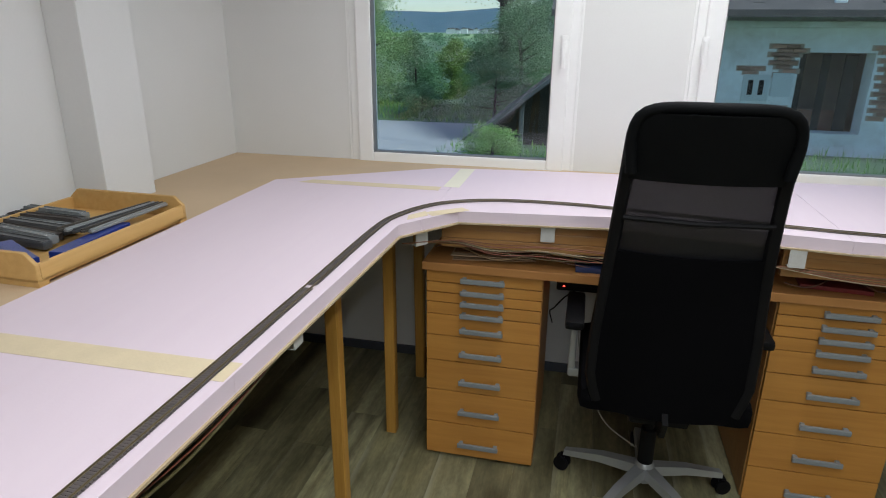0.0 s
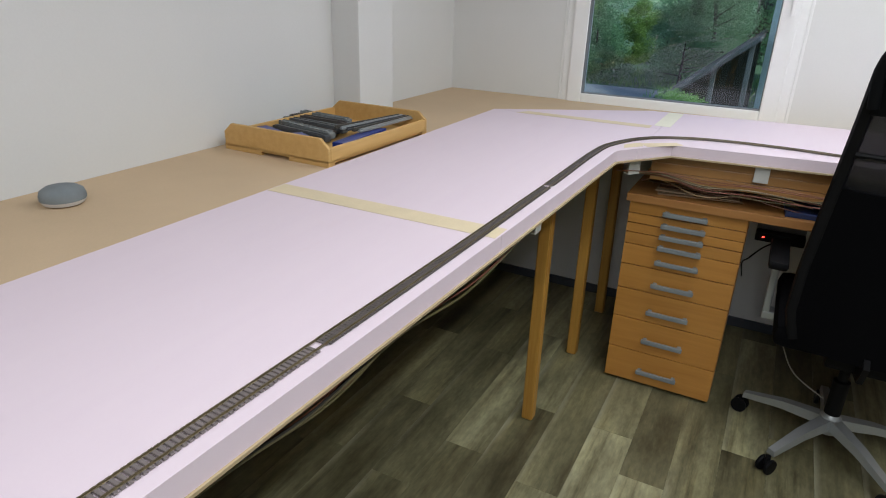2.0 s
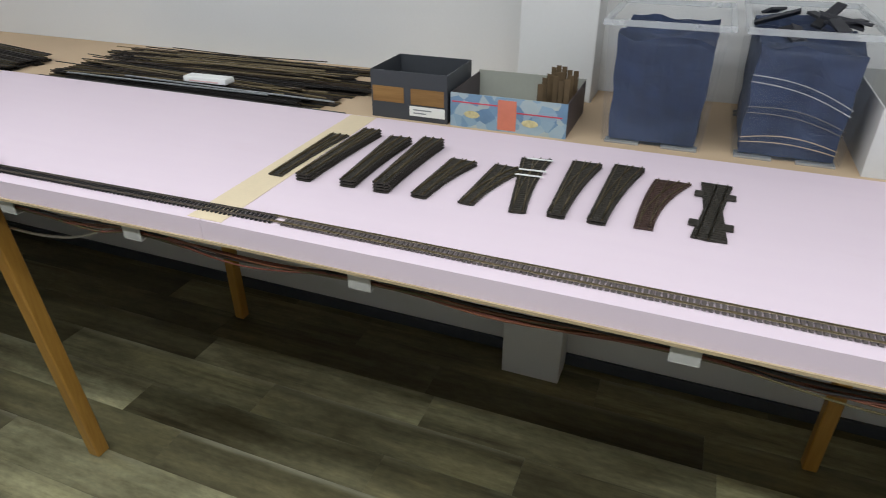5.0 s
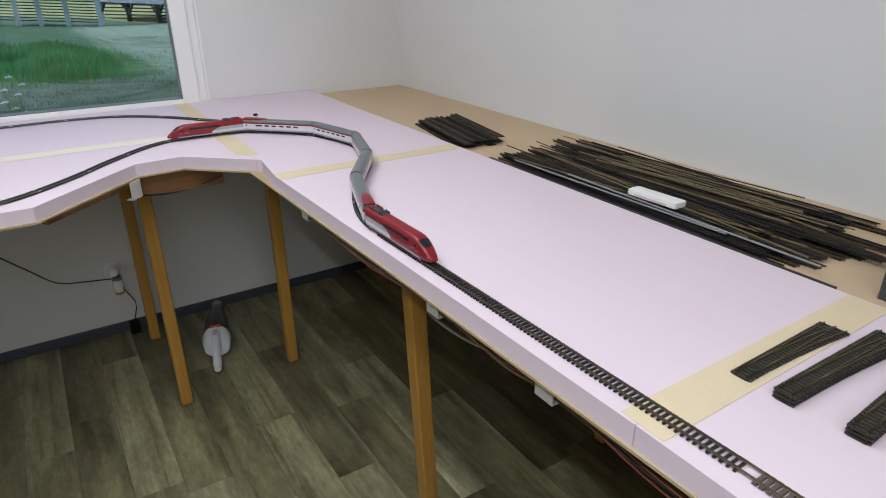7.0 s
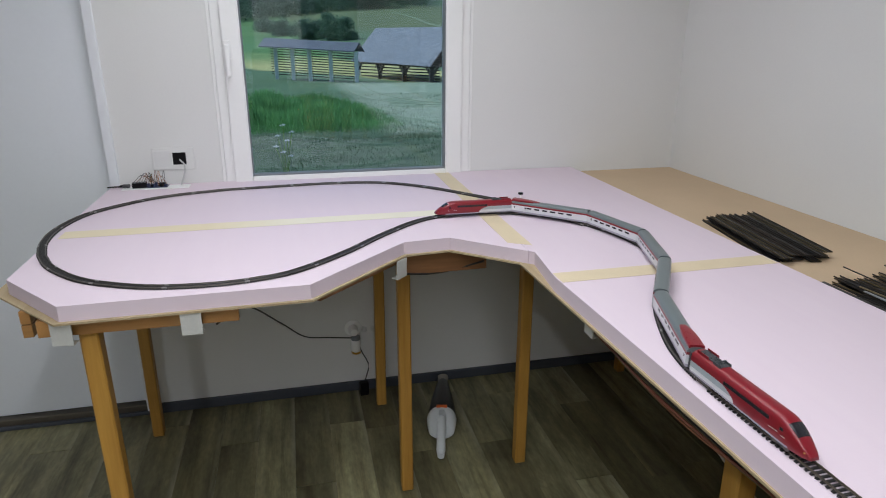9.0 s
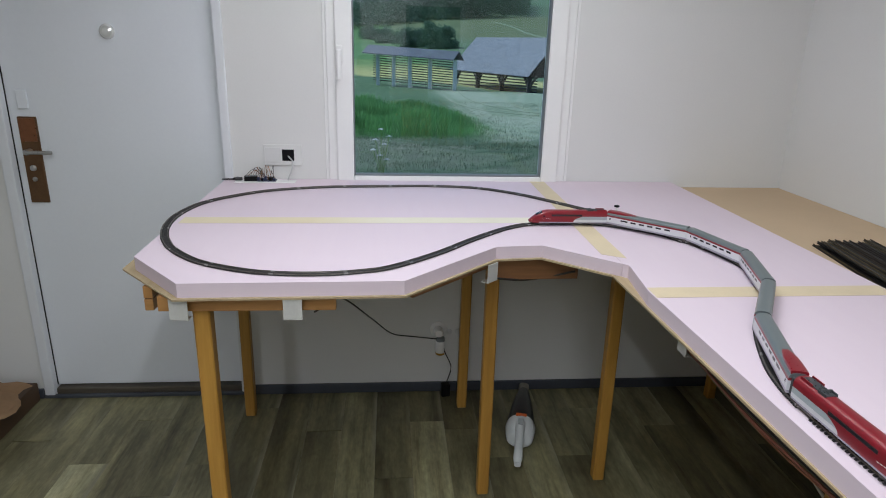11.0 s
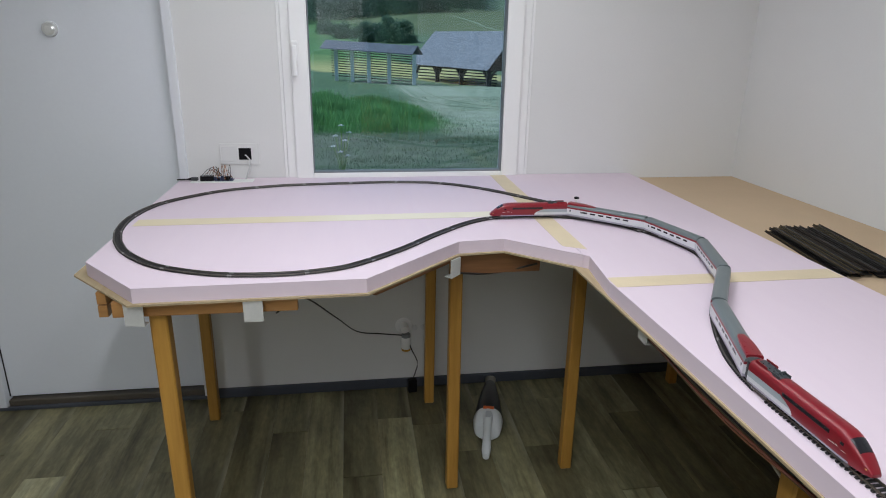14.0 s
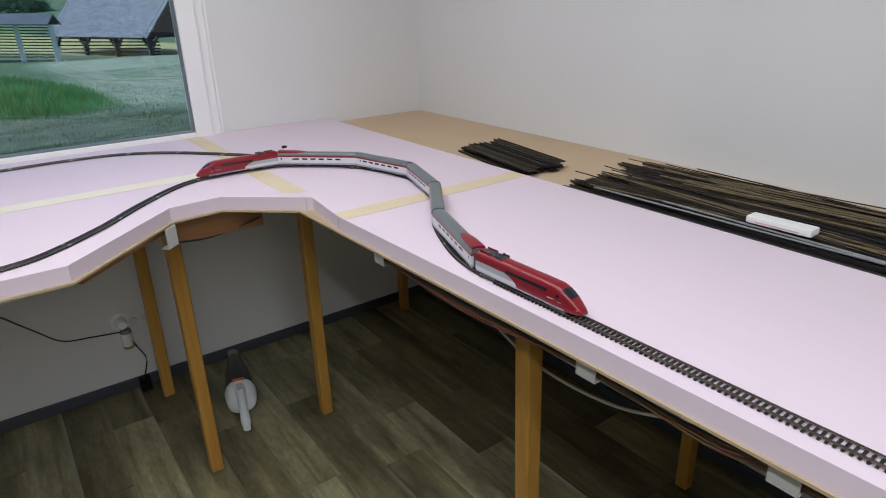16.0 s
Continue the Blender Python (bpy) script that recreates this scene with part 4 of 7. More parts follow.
whole("desk_top", bm, DESK, "beech desk top lying on two drawer units", "desk", at=(1.96, 6.46, 0.7655))

# papers, cables and a blue folder between the desk and the layout
rng = random.Random(11)
for k in range(7):
    z = 0.796 + 0.004 * k
    w, d = 0.26 + 0.05 * rng.random(), 0.20
    bm = box(NB(), (-w / 2, -d / 2, 0), (w / 2, d / 2, 0.0038), 0.0006)
    for v in bm.verts:
        v.co.z += 0.006 * math.sin(v.co.x * 14 + k) * (0.4 + k * 0.1) + 0.004
    whole("cardboard_sheet", bm, [surf("brown_card", (0.30, 0.19, 0.11), 0.15, 0.8, 9, 120, 0.1), CHIP, BEAM][k % 3], "bent brown cardboard sheet on the desk", "cardboard", "cardboard sheets",
          at=(1.33 + 0.05 * rng.random(), 6.28 + 0.02 * k, z), turn=rng.uniform(-9, 9))
bm = box(NB(), (-0.06, -0.10, 0), (0.06, 0.10, 0.018), 0.002)
whole("folder", bm, surf("dark_blue_card", (0.02, 0.035, 0.11), 0.15, 0.5), "dark blue folder lying on the desk", "folder", at=(1.70, 6.255, 0.796), turn=3)
bm = box(NB(), (-0.10, -0.09, 0), (0.10, 0.09, 0.014), 0.002)
whole("folder", bm, surf("red_card", (0.20, 0.02, 0.02), 0.15, 0.5), "red folder lying on the desk", "folder", at=(2.44, 6.27, 0.796), turn=-6)
for k, (x0, x1) in enumerate(((1.17, 1.60), (1.22, 1.72), (2.28, 2.60))):
    pts = [(x0 + (x1 - x0) * i / 14, 6.16 + 0.015 * math.sin(i * 0.9 + k), 0.842 + 0.018 * math.sin(i * 0.55 + 2 * k) - 0.006 * k) for i in range(15)]
    whole("cable", tube(NB(), pts, 0.0022, 6), [surf("cable_brown", (0.12, 0.05, 0.03), 0.1, 0.5), surf("cable_buff", (0.45, 0.32, 0.17), 0.1, 0.5)][k % 2], "thin cable hanging under the layout by the desk", "cable", "wiring", smooth=True)

# power strip with a red lamp under the desk
strip = thing("power_strip", "dark power strip with a small red lamp", "power strip", at=(1.665, 6.60, 0.553))
part("body", box(NB(), (-0.09, -0.025, 0), (0.09, 0.025, 0.04), 0.006), BLACKP, strip)
part("switch", box(NB(), (-0.064, -0.0275, 0.017), (-0.056, -0.0245, 0.023), 0.001), glowing("red_lamp", (1.0, 0.03, 0.02), 7.0), strip, "small lit red lamp")
part("bracket", box(NB(), (-0.09, 0.0255, 0.0), (0.09, 0.032, 0.105), 0.001), GREYMET, strip)
pts = [(1.65, 6.57, 0.56), (1.61, 6.56, 0.53), (1.57, 6.58, 0.47), (1.55, 6.70, 0.40), (1.56, 6.80, 0.30)]
whole("cable", tube(NB(), spline(pts, 0.02), 0.003, 8), BLACKP, "black mains cable under the desk", "cable", "wiring", smooth=True)


# ---- office chair, its back to the room ----
def chair():
    c = thing("office_chair", "black high-backed office chair with mesh back and aluminium star base", "chair", at=(1.932, 6.095, 0))
    base = part("star_base", lathe(NB(), [(0.030, 0.075), (0.034, 0.085), (0.034, 0.135), (0.024, 0.15)], 20), ALU, c, "aluminium five-armed base", True)
    for k in range(5):
        a = radians(90 + 72 * k)
        d = Vector((math.cos(a), math.sin(a), 0))
        bm = NB()
        pts = [d * 0.025 + Vector((0, 0, 0.118)), d * 0.15 + Vector((0, 0, 0.108)), d * 0.285 + Vector((0, 0, 0.078))]
        rings = []
        for p, w, h in zip(pts, (0.024, 0.020, 0.015), (0.018, 0.014, 0.010)):
            s = Vector((-d.y, d.x, 0))
            rings.append([bm.verts.new(p + s * w + Vector((0, 0, -h))), bm.verts.new(p + s * w * 0.8 + Vector((0, 0, h))), bm.verts.new(p - s * w * 0.8 + Vector((0, 0, h))), bm.verts.new(p - s * w + Vector((0, 0, -h)))])
        for r, q in zip(rings, rings[1:]):
            for i in range(4):
                bm.faces.new((r[i], r[(i + 1) % 4], q[(i + 1) % 4], q[i]))
        bm.faces.new(rings[0])
        bm.faces.new(rings[-1])
        bmesh.ops.recalc_face_normals(bm, faces=bm.faces)
        part("base_arm", bm, ALU, base)
        bm = NB()
        p = d * 0.292
        s = Vector((-d.y, d.x, 0))
        tm = Matrix.Translation(p + Vector((0, 0, 0.029))) @ s.to_track_quat("Z", "Y").to_matrix().to_4x4()
        for o in (-0.022, 0.008):
            lathe(bm, [(0.010, o), (0.026, o + 0.001), (0.028, o + 0.004), (0.028, o + 0.010), (0.026, o + 0.013), (0.010, o + 0.014)], 18, tm)
        box(bm, (p.x - 0.009, p.y - 0.009, 0.030), (p.x + 0.009, p.y + 0.009, 0.066), 0.004)
        part("caster", bm, BLACKP, base, "black twin-wheel caster", True)
    part("gas_lift", lathe(NB(), [(0.026, 0.15), (0.026, 0.28), (0.016, 0.285), (0.016, 0.42)], 18), BLACKP, c, "", True)
    part("mechanism", box(NB(), (-0.09, -0.17, 0.40), (0.09, 0.10, 0.455), 0.015), BLACKP, c)
    part("seat", box(NB(), (-0.25, -0.22, 0.452), (0.25, 0.27, 0.535), 0.035), BLACKF, c, "thick black fabric seat", True)

    def back_at(z):
        """Middle line and half width of the backrest."""
        f = (z - 0.47) / 0.92
        return -0.235 - 0.175 * f + 0.05 * math.sin(math.pi * f), float(np.interp(z, [0.47, 0.58, 0.72, 1.0, 1.2, 1.33, 1.385], [0.195, 0.228, 0.226, 0.205, 0.193, 0.188, 0.160]))

    def shell(z0, z1, inset, thick, n=14, bulge=0.012):
        bm = NB()
        rows = []
        for k in range(n + 1):
            z = z0 + (z1 - z0) * k / n
            y, w = back_at(z)
            w -= inset
            front, rear = [], []
            for i in range(11):
                t = -1 + 2 * i / 10
                yy = y + 0.028 * t * t - bulge * (1 - t * t) * 0.4
                front.append(bm.verts.new((w * t, yy + thick / 2, z)))
                rear.append(bm.verts.new((w * t, yy - thick / 2, z)))
            rows.append(front + rear[::-1])
        m = len(rows[0])
        for a, b in zip(rows, rows[1:]):
            for i in range(m):
                bm.faces.new((a[i], a[(i + 1) % m], b[(i + 1) % m], b[i]))
        bm.faces.new(rows[0])
        bm.faces.new(rows[-1])
        bmesh.ops.recalc_face_normals(bm, faces=bm.faces)
        return bm

    back = part("backrest", shell(0.475, 0.995, 0.018, 0.030), BLACKF, c, "black fabric lower back", True)
    mesh_mat, nt, b = material("black_mesh_net")
    b.inputs["Base Color"].default_value, b.inputs["Roughness"].default_value, b.inputs["Alpha"].default_value = (0.006, 0.006, 0.008, 1), 0.55, 0.845
    part("mesh_panel", shell(0.995, 1.205, 0.018, 0.002), mesh_mat, back, "see-through black net panel", True)
    part("headrest", shell(1.205, 1.372, 0.012, 0.040), LEATHER, back, "black leather headrest", True)
    for sx in (-1, 1):
        pts = []
        for k in range(20):
            z = 0.50 + (1.36 - 0.50) * k / 19
            y, w = back_at(z)
            pts.append((sx * (w - 0.010), y + 0.020, z))
        part("back_frame", sweep(NB(), pts, [(0.014 * math.cos(a), 0.017 * math.sin(a)) for a in np.linspace(0, 2 * math.pi, 9)[:-1]], Vector((1, 0, 0))), BLACKP, back, "", True)
    y, w = back_at(1.375)
    part("top_rail", tube(NB(), spline([(-w - 0.010, y + 0.040, 1.225), (-w - 0.016, y + 0.026, 1.325), (-w + 0.022, y + 0.012, 1.378), (0, y - 0.002, 1.386), (w - 0.022, y + 0.012, 1.378), (w + 0.016, y + 0.026, 1.325), (w + 0.010, y + 0.040, 1.225)], 0.02), 0.014, 10), LEATHER, back, "", True)
    for z in (1.10,):
        y, w = back_at(z)
        part("cross_bar", tube(NB(), [(-w + 0.02, y - 0.004, z), (0, y - 0.012, z - 0.004), (w - 0.02, y - 0.004, z)], 0.007, 8), BLACKP, back, "", True)
    part("back_post", sweep(NB(), [(0, -0.14, 0.425), (0, -0.23, 0.44), (0, -0.262, 0.50)], [(-0.03, -0.008), (0.03, -0.008), (0.03, 0.008), (-0.03, 0.008)], Vector((1, 0, 0))), BLACKP, c)
    for sx in (-1, 1):
        arm = part("armrest", box(NB(), (sx * 0.245, -0.10, 0.66), (sx * 0.305, 0.16, 0.69), 0.012), BLACKP, c, "black armrest pad", True)
        bm = NB()
        box(bm, (sx * 0.262, 0.02, 0.46), (sx * 0.286, 0.075, 0.662), 0.006)
        box(bm, (sx * 0.16, 0.02, 0.430), (sx * 0.286, 0.075, 0.462), 0.006)
        part("arm_post", bm, ALU, arm, "aluminium armrest post")


chair()
pts = [(1.668, 6.2, 0.66), (1.675, 6.2, 0.533), (1.705, 6.2, 0.405), (1.746, 6.2, 0.299), (1.80, 6.18, 0.215), (1.90, 6.12, 0.18)]
whole("cable", tube(NB(), spline(pts, 0.02), 0.0022, 8), surf("cable_grey", (0.3, 0.29, 0.25), 0.05, 0.5), "grey cable hanging by the chair", "cable", "wiring", smooth=True)


# ---- things on the wall shelf ----
def crate():
    c = thing("crate", "shallow plywood crate of rail vehicles and track", "crate", at=(0.252, 5.545, SHELF), turn=-1.0)
    w, l = 0.205, 0.275
    part("bottom", box(NB(), (-w, -l, 0.012), (w, l, 0.018)), CRATE, c)
    for sy in (-1, 1):
        bm = NB()
        y0, y1 = sy * l, sy * (l - 0.012)
        outline = [(-w, 0.010), (w, 0.010), (w, 0.055), (w - 0.030, 0.082), (-w + 0.030, 0.082), (-w, 0.055)]
        vs = [[bm.verts.new((x, y, z)) for x, z in outline] for y in (y0, y1)]
        bm.faces.new(vs[0])
        bm.faces.new(vs[1][::-1])
        for i in range(6):
            bm.faces.new((vs[0][i], vs[0][(i + 1) % 6], vs[1][(i + 1) % 6], vs[1][i]))
        bmesh.ops.recalc_face_normals(bm, faces=bm.faces)
        bmesh.ops.bevel(bm, geom=bm.edges[:], offset=0.0015, segments=1, affect="EDGES")
        part("end_panel", bm, CRATE, c)
        for x0, x1 in ((-w, -w + 0.15), (w - 0.15, w)):
            part("foot", box(NB(), (x0, y0, 0.0), (x1, sy * (l - 0.030), 0.0125), 0.001), CRATE, c)
    for sx in (-1, 1):
        part("side_panel", box(NB(), (sx * w, -l + 0.0125, 0.010), (sx * (w - 0.012), l - 0.0125, 0.055), 0.0015), CRATE, c)


crate()
BLUEB = surf("blue_box", (0.012, 0.035, 0.22), 0.1, 0.3, 12, 200, 0.0)
GREYR = surf("grey_rolling_stock", (0.06, 0.065, 0.07), 0.3, 0.3, 20, 300, 0.05)
rng = random.Random(3)
for k in range(8):
    L = 0.24 + 0.06 * rng.random()
    bm = NB()
    box(bm, (-0.014, -L / 2, 0), (0.014, L / 2, 0.022), 0.005)
    box(bm, (-0.0125, -L / 2 + 0.012, 0.0215), (-0.0085, L / 2 - 0.012, 0.0245), 0.001)
    box(bm, (0.0085, -L / 2 + 0.012, 0.0215), (0.0125, L / 2 - 0.012, 0.0245), 0.001)
    whole("model_coach", bm, [GREYR, surf("pale_grey_stock", (0.17, 0.185, 0.19), 0.3, 0.25), SLEEPB][k % 3], "grey model railway coach lying in the crate", "model train", "coaches in the crate",
          at=(0.18 - 0.012 * k + 0.02 * rng.random(), 5.47 + 0.032 * k - 0.01, SHELF + 0.024 + 0.006 * (k % 2)), turn=78 + 10 * rng.random())
for x, y, t, L in ((0.30, 5.36, 62, 0.20), (0.40, 5.50, 4, 0.26), (0.16, 5.38, 70, 0.22)):
    bm = box(NB(), (-0.022, -L / 2, 0), (0.022, L / 2, 0.030), 0.003)
    whole("blue_box", bm, BLUEB, "glossy blue plastic box in the crate", "box", "blue boxes", at=(x, y, SHELF + 0.019), turn=t)
for k in range(5):
    bm = NB()
    box(bm, (-0.007, -0.15, 0), (0.007, 0.15, 0.006), 0.001)
    box(bm, (-0.002, -0.15, 0.006), (0.002, 0.15, 0.011), 0.0005)
    whole("rail_piece", bm, [ALU, RAILK, GREYR][k % 3], "straight grey rail piece in the crate", "rail", "rails in the crate", at=(0.395 - 0.013 * k, 5.66 - 0.008 * k, SHELF + 0.052 + 0.002 * k), turn=-3 - 2 * k)

# round speaker puck
puck = thing("speaker_puck", "small round grey fabric-topped speaker", "speaker", at=(0.135, 4.685, SHELF))
part("base", lathe(NB(), [(0.034, 0.0), (0.044, 0.004), (0.0485, 0.013)], 32), surf("pale_grey_plastic", (0.62, 0.60, 0.58), 0.03, 0.5), puck, "pale plastic base", True)
part("fabric_top", lathe(NB(), [(0.0490, 0.013), (0.0495, 0.022), (0.046, 0.033), (0.036, 0.040), (0.018, 0.0435), (0.002, 0.0442)], 32), surf("grey_cloth", (0.20, 0.225, 0.24), 0.1, 0.9, 30, 600, 0.4), puck, "grey cloth cover", True)

CLOUDY = milky("cloudy_plastic", (0.36, 0.42, 0.50), 0.86, 0.2)
BINSIDE = milky("bin_plastic", (0.38, 0.45, 0.54), 0.97, 0.2)
LIDP = milky("lid_plastic", (0.62, 0.65, 0.66), 0.62, 0.25)
TRACKDARK = surf("old_track_dark", (0.022, 0.023, 0.03), 0.35, 0.6, 40, 300, 0.2)
# film colour includes the milky haze of the bin wall in front of it
BLUEBAG = surf("blue_black_film_hazed", (0.030, 0.044, 0.090), 0.45, 0.62, 11, 24, 0.05, spec=0.2)


def tub(x0, y0, x1, y1, h, turn, fill, label):
    t = thing("plastic_tub", label, "plastic tub", "small tubs", at=((x0 + x1) / 2, (y0 + y1) / 2, SHELF), turn=turn)
    w, l = (x1 - x0) / 2, (y1 - y0) / 2

    def taper(bm, a, b, k):
        for v in bm.verts:
            f = 1 - k * (1 - v.co.z / h)
            v.co.x *= f
            v.co.y *= f

    bm = NB()
    for s in (-1, 1):
        box(bm, (s * w, -l, 0), (s * (w - 0.0015), l, h))
        box(bm, (-w, s * l, 0), (w, s * (l - 0.0015), h))
    box(bm, (-w, -l, 0), (w, l, 0.0015))
    taper(bm, w, l, 0.10)
    part("tub", bm, CLOUDY, t)
    bm = NB()
    box(bm, (-w - 0.006, -l - 0.006, h), (w + 0.006, l + 0.006, h + 0.003), 0.001)
    box(bm, (-w - 0.007, -l - 0.007, h - 0.008), (-w - 0.005, l + 0.007, h + 0.003))
    box(bm, (w + 0.005, -l - 0.007, h - 0.008), (w + 0.007, l + 0.007, h + 0.003))
    part("lid", bm, LIDP, t, "cloudy snap-on lid")
    bm = NB()
    r = random.Random(int(x0 * 1000))
    for k in range(90):
        box(bm, (-0.016, -0.005, -0.004), (0.016, 0.005, 0.004), 0.001, pose(r.uniform(-w * 0.75, w * 0.75), r.uniform(-l * 0.72, l * 0.72), r.uniform(0.010, h * 0.7), r.uniform(-40, 40), r.uniform(-40, 40), r.uniform(0, 360)))
    part("filling", bm, fill, t, "small dark railway parts", kind="stuff")


tub(0.283, 4.055, 0.432, 4.170, 0.056, -8, TRACKDARK, "small clear lidded tub of dark railway parts")
tub(0.280, 4.184, 0.440, 4.292, 0.058, -8, surf("grey_parts", (0.10, 0.12, 0.10), 0.4, 0.6, 40, 200, 0.2), "small clear lidded tub of grey railway parts")


NICKEL = surf("nickel_rail", (0.30, 0.30, 0.29), 0.15, 0.35, 20, 200, 0.0, 0.6)


def storage_bin(y0, y1, label, pieces, poke):
    """A tall clear bin full of track, its short side to the room."""
    h, x0, x1 = 0.262, 0.055, 0.425
    if y0 < 3.2:
        x0 = 0.135
    b = thing("storage_bin", label, "storage bin", "clear storage bins", at=((x0 + x1) / 2, (y0 + y1) / 2, SHELF))
    w, l = (x1 - x0) / 2, (y1 - y0) / 2

    def tap(bm):
        for v in bm.verts:
            f = 0.90 + 0.10 * v.co.z / h
            v.co.x, v.co.y = v.co.x * f, v.co.y * f
        return bm

    for s in (-1, 1):
        part("bin_side", tap(box(NB(), (s * w, -l, 0.006), (s * (w - 0.002), l, h))), BINSIDE, b)
        part("bin_side", tap(box(NB(), (-w + 0.002, s * l, 0.006), (w - 0.002, s * (l - 0.002), h))), BINSIDE, b)
    part("bin_base", tap(box(NB(), (-w + 0.002, -l + 0.002, 0.006), (w - 0.002, l - 0.002, 0.009))), BINSIDE, b)
    bm = NB()
    for s in (-1, 1):
        box(bm, (s * (w + 0.010), -l - 0.010, h - 0.010), (s * (w - 0.001), l + 0.010, h + 0.002), 0.002)
        box(bm, (-w, s * (l + 0.010), h - 0.010), (w, s * (l - 0.001), h + 0.002), 0.002)
    part("rim", bm, LIDP, b, "thick cloudy rim")
    bm = NB()
    box(bm, (w + 0.001, -l * 0.62, h - 0.042), (w + 0.012, l * 0.62, h - 0.037), 0.002)
    part("grip", bm, BINSIDE, b, "moulded finger grip")
    for s in (-1, 1):
        for xa, xb in ((w * 0.70, w * 0.89), (-w * 0.89, -w * 0.70)):
            part("foot", box(NB(), (xa, s * l * 0.2, 0.0), (xb, s * l * 0.85, 0.0062), 0.002), LIDP, b)
    bm = box(NB(), (-w * 0.84, -l * 0.84, 0.010), (w * 0.895, l * 0.84, h - 0.035), 0.0)
    bmesh.ops.subdivide_edges(bm, edges=bm.edges[:], cuts=11, use_grid_fill=True)
    for v in bm.verts:
        f = 0.93 + 0.07 * v.co.z / h
        n = noise.noise(v.co * 22 + Vector((y0 * 7, 0, 0)))
        v.co.x, v.co.y = v.co.x * f + (0.004 * n if abs(v.co.x) > w * 0.7 else 0), v.co.y * f + 0.005 * n
        if v.co.z > h * 0.6:
            v.co.z += 0.022 * noise.noise(v.co * 17 + Vector((3, y0, 1)))
    part("dark_filling", bm, BLUEBAG, b, "tightly packed blue-black track")
    r = random.Random(int(y0 * 100))
    for k in range(pieces):
        z = 0.030 + 0.052 * (k // 2) + 0.012 * (k % 2) + r.uniform(-0.002, 0.002)
        rise, slope = r.uniform(0.006, 0.016), 0.010 + 0.022 * (k // 2)
        pts = []
        for i in range(13):
            f = i / 12
            zz = z + rise * math.sin(math.pi * f) + slope * (0.5 - f)
            pts.append((w * (0.878 + 0.098 * zz / h), (2 * f - 1) * l * (0.80 + 0.08 * zz / h), zz))
        part("rail_edge", tube(NB(), pts, 0.0009, 6), (CHIP, RAILK)[k // 2 % 2] if k < 4 else NICKEL, b, "curved rail showing through the plastic")
    bm = NB()
    for k in range(poke):
        box(bm, (-0.045, -0.011, -0.003), (0.045, 0.011, 0.003), 0.001, pose(r.uniform(-w * 0.55, w * 0.6), r.uniform(-l * 0.6, l * 0.6), h + r.uniform(-0.030, 0.004), r.uniform(-30, 30), r.uniform(-26, 26), r.uniform(0, 180)))
    if poke:
        part("track_piece", bm, TRACKDARK, b, "track pieces poking over the rim", kind="stuff")


storage_bin(3.050, 3.280, "tall clear plastic bin full of dark blue track boxes", 0, 0)
storage_bin(3.318, 3.542, "tall clear plastic bin packed with curved track", 6, 10)
storage_bin(3.795, 4.030, "tall clear plastic bin packed with dark track pieces", 0, 26)


def white_box():
    x0, x1, y0, y1, h = 0.100, 0.425, 3.566, 3.790, 0.137
    b = thing("white_box", "open white cardboard box with a pink printed strip", "cardboard box", at=((x0 + x1) / 2, (y0 + y1) / 2, SHELF))
    w, l = (x1 - x0) / 2, (y1 - y0) / 2
    GREYIN = surf("grey_card_inside", (0.36, 0.36, 0.34), 0.05, 0.85)
    carton = surf("dull_white_carton", (0.60, 0.60, 0.595), 0.05, 0.85)
    for s, nm in ((-1, "back_panel"), (1, "front_panel")):
        part(nm, box(NB(), (s * w, -l, 0), (s * (w - 0.003), l, h), 0.0008), carton if s > 0 else GREYIN, b)
        part("side_panel", box(NB(), (-w + 0.003, s * l, 0), (w - 0.003, s * (l - 0.003), h), 0.0008), carton, b)
    part("bottom", box(NB(), (-w + 0.003, -l + 0.003, 0), (w - 0.003, l - 0.003, 0.003)), carton, b)
    bm = box(NB(), (w + 0.0003, -0.024, 0.0005), (w + 0.0011, 0.010, h - 0.0005))
    st = part("printed_strip", bm, surf("magenta_print", (0.58, 0.03, 0.14), 0.05, 0.5), b, "magenta strip with white lettering bars")
    z = h - 0.012
    for k, hh in enumerate((0.019, 0.011, 0.013, 0.017, 0.013)):
        for y0b, y1b in ((-0.017, -0.013), (-0.0095, -0.005), (-0.001, 0.003)) if k % 2 else ((-0.017, 0.003),):
            part("letter_bar", box(NB(), (w + 0.0012, y0b, z - hh * (1.0 if k % 2 else 0.35)), (w + 0.0016, y1b, z)), PAPER, st)
        z -= hh + 0.008


white_box()


